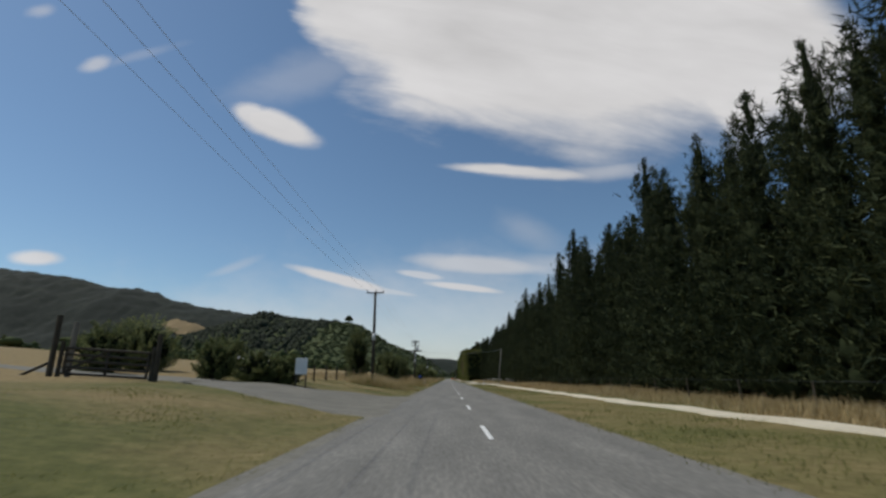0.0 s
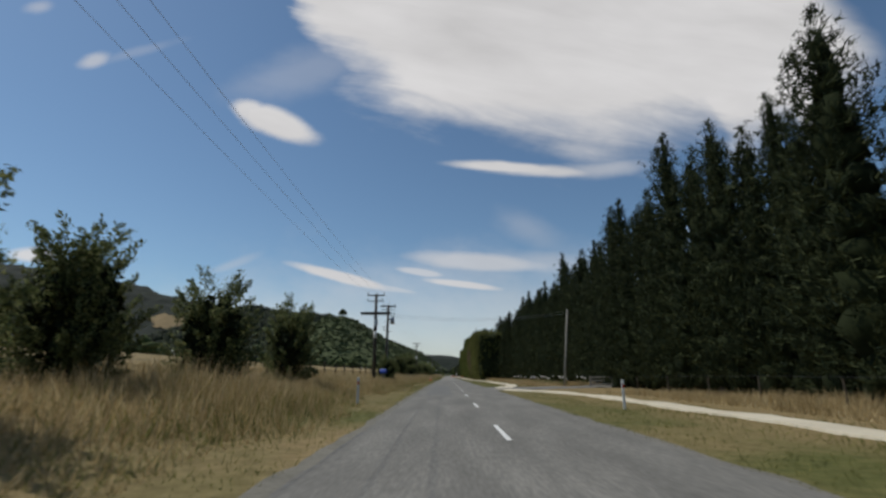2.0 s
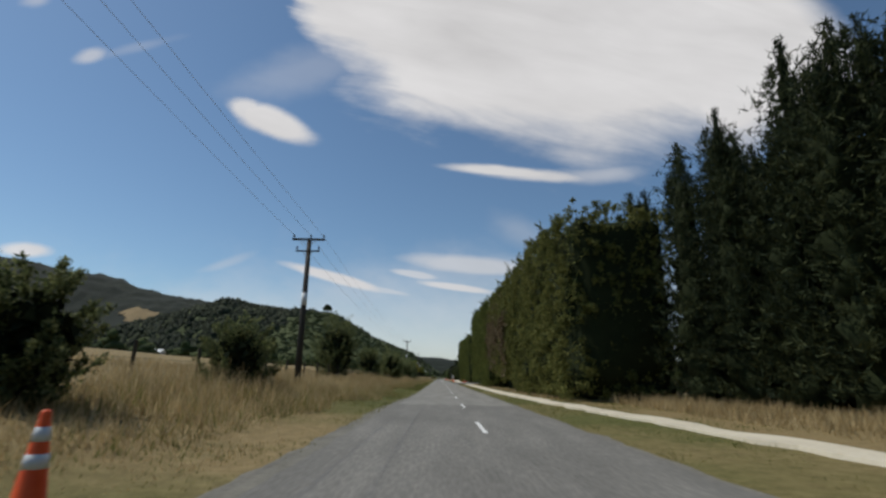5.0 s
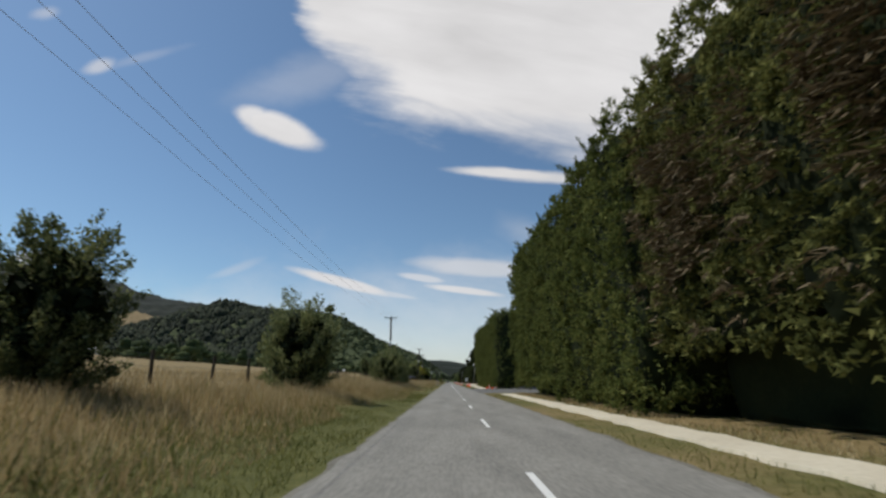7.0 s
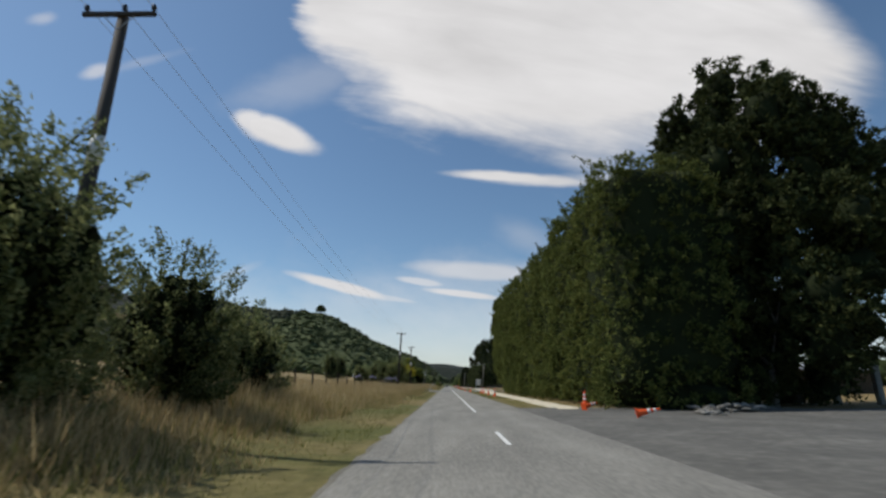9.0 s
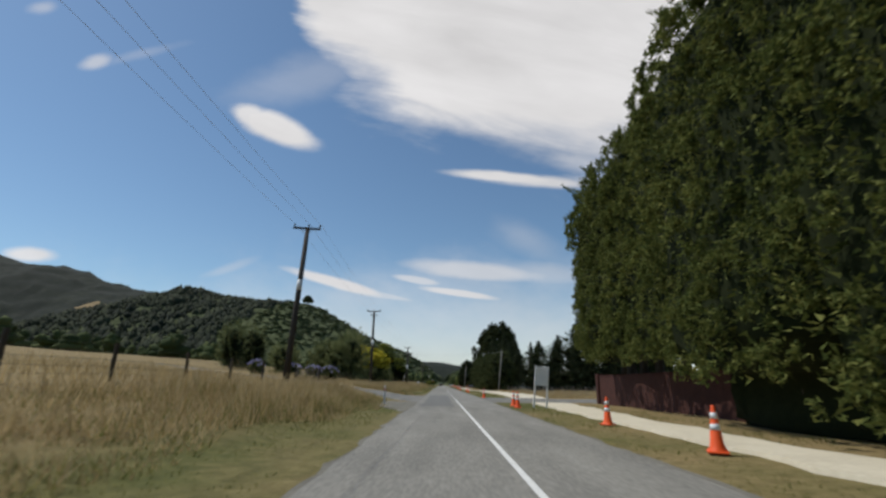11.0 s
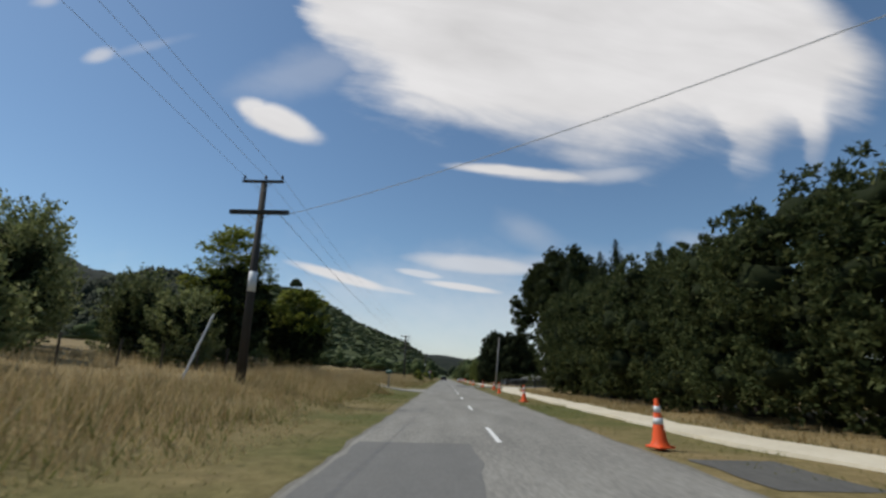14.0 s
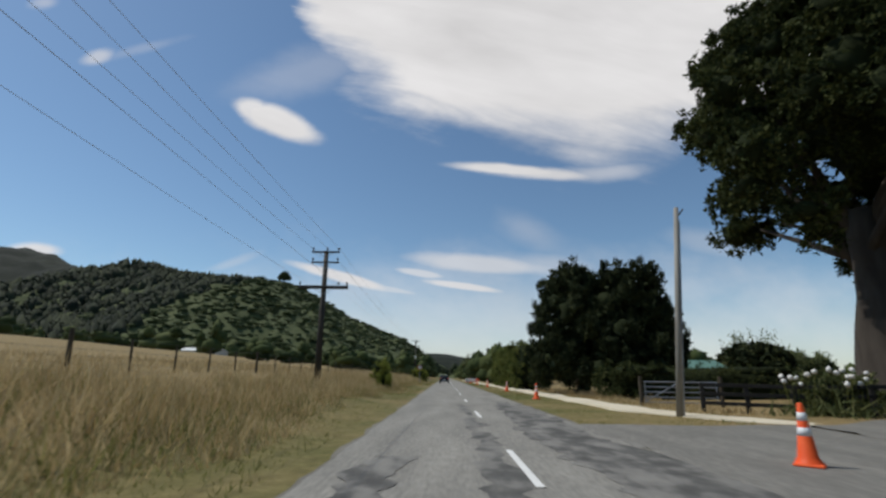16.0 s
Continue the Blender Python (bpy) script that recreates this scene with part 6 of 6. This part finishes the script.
for k, (x, y_, w, h, m) in enumerate(((-20.8, 440, 5.6, 6.8, M_BUSH), (-19.5, 444, 6, 6.8, M_BUSH), (-27, 437, 6, 5.4, M_OLIVE), (-37, 440, 6, 9.0, M_BUSH), (-17.5, 432.5, 5, 6.2, M_OLIVE), (-24, 452, 8, 7.4, M_BUSH), (-36, 446, 8, 9, M_BUSH), (-22, 466, 6, 7.5, M_BUSH), (-19.5, 478, 5.5, 7.0, M_OLIVE), (-24.5, 484, 6.5, 8.5, M_BUSH), (-15.8, 485.5, 4.6, 4.8, M_OLIVE), (-14.6, 471.0, 4.5, 3.2, M_OLIVE), (-20, 488, 5, 6, M_BUSH), (-30, 490, 7, 9, M_BUSH))):
    bush("leafy_tree", "leafy green tree behind the roadside grass", "tree", x, y_, w, h, m, 520 + k, 0.18, 0.2, group="side road trees", density=9)
iv, iq = ico(2)
blossom = tri_object("flower_head", iv * 0.12 * (1 + 0.15 * np.random.default_rng(3).normal(size=(len(iv), 1))), iq, M_PURPLE)
BLOSSOM = blossom.data
bpy.data.objects.remove(blossom)
for k, (x, y_) in enumerate(((-16.0, 413.5), (-24.0, 417.0), (-21.5, 424.0), (-14.6, 415.6))):
    root = bush("flowering_shrub", "shrub covered with mauve flower heads", "shrub", x, y_, 2.2, 1.7, M_BUSH, 540 + k, 0.06, 0.16, group="mauve shrubs", density=22)
    rng = np.random.default_rng(560 + k)
    for _ in range(26):
        t_, r_ = rng.uniform(0, 6.28), math.sqrt(rng.uniform(0, 1)) * 1.05
        o = new("flower_head", BLOSSOM)
        o.parent = root
        o.matrix_basis = pose(math.cos(t_) * r_, math.sin(t_) * r_, 0.95 + 0.75 * math.sqrt(max(0, 1.1 - r_ * r_)) * rng.uniform(0.85, 1.1))
        o.scale = [rng.uniform(0.7, 1.2)] * 3


def lilies(x, y_, n, seed, spread_=0.6, stem=0.9):
    """Clump of strap leaves with round white flower heads on stems."""
    rng = np.random.default_rng(seed)
    root = thing("flower_clump", "clump of white-headed agapanthus with strap leaves", "flowers", "white flower clumps", at=(x, y_, land_z(x, y_)))
    k = 120
    c = np.stack([rng.normal(size=k) * spread_ * 0.5, rng.normal(size=k) * spread_ * 0.5, np.full(k, 0.1)], 1)
    v, q = leaves(c, unit(rng.normal(size=(k, 3)) * 0.5 + np.array([0, 0, 0.8])), np.full(k, 0.7), rng, 1, 0.3, 0.05)
    tri_object("leaves", v, q, M_BUSH, root)
    iv, iq = ico(1)
    for _ in range(n):
        px_, py_, h = rng.normal() * spread_ * 0.6, rng.normal() * spread_ * 0.6, stem * rng.uniform(0.75, 1.15)
        st = part("stem", rod((px_ * 0.6, py_ * 0.6, 0), (px_, py_, h), 0.012, 0.01, 5), M_GREENGRASS, root)
        tri_object("flower_head", np.array([px_, py_, h + 0.04]) + iv * 0.1 * (1 + 0.2 * rng.normal(size=(len(iv), 1))), iq, M_PETAL, st)
    return root


for k, (x, y_) in enumerate(((12.6, 128), (13.2, 131), (12.4, 135), (13.0, 139.5), (12.6, 145), (13.0, 152), (12.8, 160), (13.2, 169), (14.6, 126.6), (20.5, 118.6), (13.0, 176))):
    lilies(x, y_, 3 + k % 3, 600 + k)
for k, (x, y_) in enumerate(((12.3, 541.6), (13.4, 541.2), (-14.9, 31.5), (14.6, 541.6))):
    lilies(x, y_, 6, 640 + k, 0.9, 1.5)


# ---------------------------------------------------------------- grass
def clear_left(x, y_):
    """True where no long grass stands, left of the road."""
    return (y_ < 46) | ((y_ > 388 + 1.7 * (-x - 3)) & (y_ < 410.5) & (x > -9)) | ((x < -8.8) & (y_ > 401) & (y_ < 409)) | ((y_ > 502) & (y_ < np.maximum(513.4 + 0.66 * (x + 2.8), 506.5)) | ((y_ > 494) & (y_ < 508) & (x > -4.9 - 0.45 * (y_ - 494))))


def blades(n, xr, yr, h, w, rng, lean=0.35, reject=None, edge=None, ramp=None):
    x, y_ = rng.uniform(*xr, n), rng.uniform(*yr, n)
    keep = np.ones(n, bool)
    if reject is not None:
        keep &= ~reject(x, y_)
    if edge is not None:
        keep &= edge(x, y_)
    x, y_ = x[keep], y_[keep]
    n = len(x)
    clump = 0.75 + 0.35 * np.sin(x * 1.9 + np.sin(y_ * 0.7) * 2) * np.sin(y_ * 0.55 + x) + 0.2 * np.sin(y_ * 0.17)
    hh = h * clump * rng.uniform(0.55, 1.2, n)
    if ramp:
        hh *= np.clip((-x - ramp[0]) / ramp[1], 0.3, 1.0) * (0.85 + 0.25 * np.sin(y_ * 0.31 + 1.7 * np.sin(y_ * 0.083)))
    z = height(x, y_)
    a = rng.uniform(0, 6.283, n)
    wv = np.stack([np.cos(a), np.sin(a), np.zeros(n)], 1) * (w * rng.uniform(0.6, 1.4, n))[:, None]
    root = np.stack([x, y_, z - 0.03], 1)
    tip = root + np.stack([rng.normal(size=n) * lean * hh, rng.normal(size=n) * lean * hh, hh], 1)
    v = np.stack([root - wv, root + wv, tip], 1).reshape(-1, 3)
    return v, np.arange(3 * n).reshape(-1, 3)


rng = np.random.default_rng(71)
for k_, (x, y_) in enumerate(((-14.0, 446.0), (-14.4, 452.5), (-14.0, 459.5), (-14.2, 467.0), (-19.0, 456.0))):
    bush("garden_shrub", "low dark shrub under the golden cypresses", "shrub", x, y_, 4.2, 3.0, M_BUSH, 580 + k_, density=14)
for y0 in range(40, 640, 60):
    y1 = y0 + 60
    edge = lambda x, y_: x < -4.9 - 0.7 * np.sin(y_ * 0.21) - 0.4 * np.sin(y_ * 0.67)
    v, q = blades(30000, (-10.8, -4.2), (y0, y1), 1.0, 0.0125, rng, 0.34, clear_left, edge, (4.4, 2.2))
    tagged(tri_object("tall_dry_grass", v, q, M_DRY), "tall dry straw-coloured grass along the verge", "grass", kind="stuff")
    v, q = blades(10000, (-10.4, -4.4), (y0, y1), 0.66, 0.016, rng, 0.45, clear_left, edge, (4.2, 1.6))
    tagged(tri_object("green_weeds", v, q, M_GREENGRASS), "green weeds growing through the dry grass", "grass", kind="stuff")
    v, q = blades(7500, (-22, -10.8), (y0, y1), 0.6, 0.022, rng, 0.35, clear_left)
    tagged(tri_object("pasture_grass", v, q, M_DRY), "dry straw-coloured pasture grass", "grass", kind="stuff")
    v, q = blades(9000, (-6.4, -3.4), (y0, y1), 0.12, 0.012, rng, 0.5, clear_left)
    tagged(tri_object("verge_grass", v, q, M_GREENGRASS), "short green grass at the road edge", "grass", kind="stuff")
v, q = blades(16000, (-6.0, -3.1), (198, 276), 0.15, 0.014, rng, 0.5)
tagged(tri_object("verge_grass", v, q, M_GREENGRASS), "lush green grass at the road edge", "grass", kind="stuff")
gap = lambda x, y_: ((y_ > 110.6) & (y_ < 121.5)) | ((y_ > 279) & (y_ < 314)) | ((y_ > 392) & (y_ < 409)) | ((y_ > 526.8 + 1.02 * (x - 2.5)) & (y_ < 537.2) & (y_ > 526.8))
on_path = np.vectorize(lambda y_: PATH_C(y_))
path_w = np.vectorize(lambda y_: PATH_W(y_))
off_path = lambda x, y_: np.abs(x - on_path(y_)) > path_w(y_) + 0.05
for y0 in range(0, 640, 80):
    y1 = y0 + 80
    v, q = blades(20000, (2.75, 9.5), (y0, y1), 0.13, 0.012, rng, 0.5, gap, off_path)
    tagged(tri_object("verge_grass", v, q, M_GREENGRASS), "short green grass between the road and footpath", "grass", kind="stuff")
for y0, y1, xr, h, n in ((2, 105, (10.2, 16.5), 0.62, 24000), (125, 198, (8.6, 16), 0.6, 20000), (409, 462, (9.4, 15.5), 0.5, 15000), (409, 470, (15.5, 40), 0.45, 14000), (464, 520, (6.6, 9.5), 0.3, 6000), (542, 575, (8, 12), 0.45, 4000), (200, 282, (5.9, 7.4), 0.25, 4000), (125, 131, (13, 19), 0.6, 1500)):
    v, q = blades(n, xr, (y0, y1), h, 0.02, rng, 0.32, None, off_path)
    tagged(tri_object("tall_dry_grass", v, q, M_DRY), "tall dry straw-coloured grass beside the footpath", "grass", kind="stuff")
v, q = blades(36000, (-14, -3.6), (-6, 46), 0.075, 0.012, rng, 0.5, lambda x, y_: (y_ > 14.5 + 0.67 * (-x - 3.3)) & (y_ < 33.5 - 0.63 * (-x - 3.2)))
tagged(tri_object("lawn_grass", v, q, M_GREENGRASS), "mown green lawn at the farm entrance", "grass", kind="stuff")


# ---------------------------------------------------------------- woods
def woods(name, label, spots, mat, seed, leaf=1.1, n=11):
    """Many far trees joined as one mass; spots: x, y, z, width, height."""
    rng = np.random.default_rng(seed)
    bits, cs, ns = [], [], []
    iv, iq = ico(1)
    for x, y_, z, w, h in spots:
        for f, s in ((0.35, 1.0), (0.62, 0.8), (0.85, 0.5)):
            r = np.array([w / 2 * s, w / 2 * s, h * 0.27])
            c = np.array([x + rng.normal() * w * 0.12, y_ + rng.normal() * w * 0.12, z + h * f])
            bits.append((c + iv * r * (1 + 0.18 * rng.normal(size=(len(iv), 1))), iq))
            d = unit(rng.normal(size=(n, 3)))
            cs.append(c + d * r), ns.append(d)
    cs, ns = np.concatenate(cs), np.concatenate(ns)
    bits.append(leaves(cs, ns, np.full(len(cs), leaf), rng, 2, 0.8, 0.35))
    v, q = join(bits)
    return tagged(tri_object(name, v, q, mat), label, "woods", kind="stuff")


rng = np.random.default_rng(81)
spots = []
for k in range(420):
    x = -rng.uniform(70, 330)
    y_ = rng.uniform(60, 1000)
    if x > -95 and rng.uniform() < 0.5:
        continue
    spots.append((x, y_, land_z(x, y_) - 0.5, rng.uniform(6, 13), rng.uniform(4, 10)))
woods("far_woods", "belt of dark green trees beyond the paddocks", spots, M_WOODS, 82)
spots = []
for k in range(150):
    x, y_ = -rng.uniform(10, 60), rng.uniform(640, 1250)
    spots.append((x, y_, land_z(x, y_) - 0.5, rng.uniform(4, 9), rng.uniform(3, 8)))
for k in range(170):
    x, y_ = rng.uniform(9, 70), rng.uniform(640, 1300)
    spots.append((x, y_, land_z(x, y_) - 0.5, rng.uniform(5, 10), rng.uniform(5, 11)))
for k in range(120):
    x, y_ = rng.uniform(80, 420), rng.uniform(330, 1000)
    spots.append((x, y_, land_z(x, y_) - 0.5, rng.uniform(8, 16), rng.uniform(6, 12)))
for k in range(60):
    x, y_ = rng.uniform(-60, 80), rng.uniform(1300, 1900)
    spots.append((x, y_, -0.5, rng.uniform(8, 16), rng.uniform(8, 18)))
# added tree mass, blocks bright ground that showed between the roadside pines
woods("pine_backing", "tree mass added behind the roadside pines to darken their gaps", [(rng.uniform(24, 36), y_, 0, rng.uniform(6, 8), rng.uniform(11, 14)) for y_ in np.arange(4, 200, 3.0)], M_PINE, 86)
woods("far_woods", "dark trees lining the road far ahead", spots, M_WOODS, 83)

# bush and plantation clothing the hill
hv = np.array([v.co[:] for v in near_hill.data.vertices])


def hill_cover(name, label, keep, count, size, tall, mat, seed, leaf=2.0):
    rng = np.random.default_rng(seed)
    at = hv[np.array([keep(*p) for p in hv])]
    bits, cs, ns = [], [], []
    iv, iq = ico(1)
    for p in at[rng.choice(len(at), count)]:
        s = size * rng.uniform(0.6, 1.35)
        r = np.array([s / 2, s / 2, s * tall / 2])
        c = p + np.array([rng.normal() * 2, rng.normal() * 3, -r[2] * 0.4])
        bits.append((c + iv * r * (1 + 0.2 * rng.normal(size=(len(iv), 1))), iq))
        d = unit(rng.normal(size=(10, 3)) + np.array([0, -0.4, 0.5]))
        cs.append(c + d * r * 0.95), ns.append(d)
    cs, ns = np.concatenate(cs), np.concatenate(ns)
    bits.append(leaves(cs, ns, np.full(len(cs), leaf), rng, 2, 1.6, 0.45))
    v, q = join(bits)
    return tagged(tri_object(name, v, q, mat), label, "woods", kind="stuff")


edge_of_pines = lambda z: -300 + 0.12 * (z - 90)
hill_cover("hill_plantation", "dark pine plantation on the hillside", lambda x, y_, z: -760 < x < edge_of_pines(z) and 1010 < y_ < 1312 and z > 30, 3000, 10.5, 1.9, M_PINEHILL, 84, 2.4)
hill_cover("hill_bush", "green scrub covering the open hillside", lambda x, y_, z: edge_of_pines(z) < x < -20 and 800 < y_ < 1312 and z > 2, 3200, 9.0, 0.3, M_SCRUB, 85, 0.9)
hill_cover("hill_bush", "green scrub below the pine plantation", lambda x, y_, z: -760 < x < -320 and 840 < y_ < 1030 and z > 8, 1300, 9, 0.4, M_SCRUB, 88, 1.0)
# pale dry clearing on the far slope
fv = np.array([v.co[:] for v in far_hill.data.vertices])
cl = (-870.0, 1615.0)
pick, v, q = {}, [], []
for pg in far_hill.data.polygons:
    c = fv[list(pg.vertices)].mean(0)
    a = math.atan2((c[1] - cl[1]) / 42, (c[0] - cl[0]) / 75)
    if ((c[0] - cl[0]) / 75) ** 2 + ((c[1] - cl[1]) / 42) ** 2 < (1 + 0.25 * math.sin(3 * a)) ** 2:
        for i in pg.vertices:
            if i not in pick:
                pick[i] = len(v)
                v.append(fv[i] + np.array([0, -2.5, 2.5]))
        q.append([pick[i] for i in pg.vertices])
tagged(solid("hill_clearing", v, q, M_CLEARING, smooth=True), "pale dry grass clearing on the forested ridge", "clearing", kind="structure")
hill_cover("hill_plantation", "tall dark stand of trees at the foot of the hill", lambda x, y_, z: -620 < x < -290 and 925 < y_ < 1000, 500, 13, 2.4, M_PINEHILL, 90, 2.6)
near = hv[(hv[:, 1] > 1285) & (hv[:, 1] < 1312)]
crest = near[np.argmin(np.abs(near[:, 0] - -262))]
lone = lump_tree("lone_tree", "single round-headed tree on the hill crest", 0, 0, [(0, 0, 18, 8, 8, 5), (-6, 0, 15.5, 4.5, 5, 3.2), (5.5, 2, 16, 5, 5, 3.6), (0, 0, 22, 6, 6, 3.6)], M_SCRUB, 91, 1.9, 20, 1.8, 0.7, 3, 0.35)
lone.matrix_basis = pose(float(crest[0]), float(crest[1]), float(crest[2]) - 6)

# trees and bushes closing the view far along the road
rng = np.random.default_rng(92)
woods("roadside_bush", "bushy green trees along the road far ahead", [(-7.5 - rng.uniform(0, 14), y_, land_z(-10, y_) - 0.4, rng.uniform(4, 7), rng.uniform(3.5, 7.5)) for y_ in np.arange(655, 1000, 4.0)] + [(8.5 + rng.uniform(0, 12), y_, -0.4, rng.uniform(4, 8), rng.uniform(5, 9)) for y_ in np.arange(612, 1000, 4.0)], M_WOODS, 93, 0.8)
woods("roadside_bush", "dark trees where the road runs out of sight", [(rng.uniform(-30, 45), rng.uniform(1010, 1080), -1.5, rng.uniform(9, 14), rng.uniform(9, 17)) for _ in range(46)], M_FOREST, 94, 1.3)
bush("round_tree", "large round dark tree over the road far ahead", "tree", 13, 760, 15, 13.5, M_BUSH, 95, 0.5, 0.6, density=4)
bush("roadside_shrub", "bright yellow-green shrub in the dry roadside grass", "shrub", -7.0, 568.5, 2.4, 2.4, M_YOUNG, 96)
bush("roadside_shrub", "straggly green shrub in the dry roadside grass", "shrub", -6.2, 563.0, 1.6, 1.5, M_YOUNG, 97)
bush("roadside_shrub", "bright yellow-green clipped roadside shrub", "shrub", -6.6, 628.0, 4.4, 2.9, M_YOUNG, 98)


# ---------------------------------------------------------------- worn road surface
def patch(x0, x1, y0, y1, label, mat=None, rag=0.15, z=0.014):
    """A ragged seal patch lying on the road."""
    n = 18
    v = [(x0 + rag * noise.noise((y0 + (y1 - y0) * i / n, x0, 1)) * (1 if 0 < i < n else 0.3), y0 + (y1 - y0) * i / n, z) for i in range(n + 1)]
    w = [(x1 + rag * noise.noise((y0 + (y1 - y0) * i / n, x1, 7)) * (1 if 0 < i < n else 0.3), y0 + (y1 - y0) * i / n, z) for i in range(n + 1)]
    q = [(i, n + 1 + i, n + 2 + i, i + 1) for i in range(n)]
    return tagged(solid("road_patch", v + w, q, mat or M_TAR2), label, "road patch", kind="structure")


M_TAR2 = material("dark_seal_patch", [(0.125, 0.123, 0.114), (0.185, 0.181, 0.167)], 1.0, 6, 0.85, 0.003, 60, fine=14, stretch=(1.5, 0.4, 1))
patch(-2.6, -0.95, 101, 127.5, "darker rectangular seal patch in the lane")
patch(-2.35, -0.45, 385, 412.8, "darker rectangular seal patch in the lane")
patch(-2.75, -0.6, 454.9, 468.3, "darker rectangular seal patch in the lane")


M_BLED = material("bled_tar", [(0.07, 0.068, 0.062), (0.10, 0.097, 0.089), (0.175, 0.169, 0.153), (0.21, 0.203, 0.182)], 0.55, 7, 0.85, 0.003, 60, fine=2.2, stretch=(1.0, 0.55, 1), spread=0.22)


def tar_bleed(pts, label="dark blotchy bleeding tar on the road"):
    """A ragged area of bled tar; pts: x left, x right, y."""
    v, q = [], []
    ys = np.arange(pts[0][2], pts[-1][2], 0.25)
    for yy in ys:
        a, b = (float(np.interp(yy, [p[2] for p in pts], [p[i] for p in pts])) for i in (0, 1))
        v += [(a + 0.35 * noise.noise((yy * 0.8, a, 3)) + 0.25 * noise.noise((yy * 2.9, 2, 5)), yy, 0.0125), (b + 0.4 * noise.noise((yy * 0.7, b, 7)) + 0.25 * noise.noise((yy * 2.6, 9, 2)), yy, 0.0125)]
    q = [(2 * k, 2 * k + 1, 2 * k + 3, 2 * k + 2) for k in range(len(ys) - 1)]
    return tagged(solid("tar_bleed", v, q, M_BLED), label, "tar stain", kind="structure")


tar_bleed([(-0.5, -0.3, 526.0), (-0.55, -0.12, 529.5), (-0.5, -0.1, 534.5), (-0.6, -0.15, 540.0), (-0.45, -0.3, 546.0)])
tar_bleed([(0.9, 2.2, 525.0), (1.0, 2.7, 528.0), (0.9, 2.8, 531.0), (0.6, 2.4, 534.0), (0.9, 2.6, 538.0), (1.2, 2.7, 545.0), (1.6, 2.0, 549.0)])
tar_bleed([(-2.3, -2.0, 527.5), (-2.4, -1.7, 529.3), (-2.1, -1.8, 531.0)])
patch(3.1, 4.6, 464.8, 467.2, "dark patched seal at a driveway edge", M_TAR, 0.3, -0.018)


def skid(pts, w, label="curved dark tyre mark on the road"):
    v, q = [], []
    for i, (x, y_) in enumerate(pts):
        a, b = pts[max(0, i - 1)], pts[min(len(pts) - 1, i + 1)]
        d = Vector((b[0] - a[0], b[1] - a[1])).normalized()
        ww = w * (0.4 + 0.6 * math.sin(math.pi * (i + 0.5) / len(pts)))
        v += [(x - d.y * ww, y_ + d.x * ww, 0.018), (x + d.y * ww, y_ - d.x * ww, 0.018)]
    q = [(2 * i, 2 * i + 1, 2 * i + 3, 2 * i + 2) for i in range(len(pts) - 1)]
    tagged(solid("tyre_mark", v, q, M_TAR), label, "tyre mark", kind="structure")


skid([(2.62 - 0.3 * (t / 14) ** 2, 289.5 - 11 * t / 14) for t in range(15)], 0.07)
skid([(-1.6 - 0.9 * math.cos(t * 0.28), 287.6 + 1.3 * math.sin(t * 0.28)) for t in range(12)], 0.07)
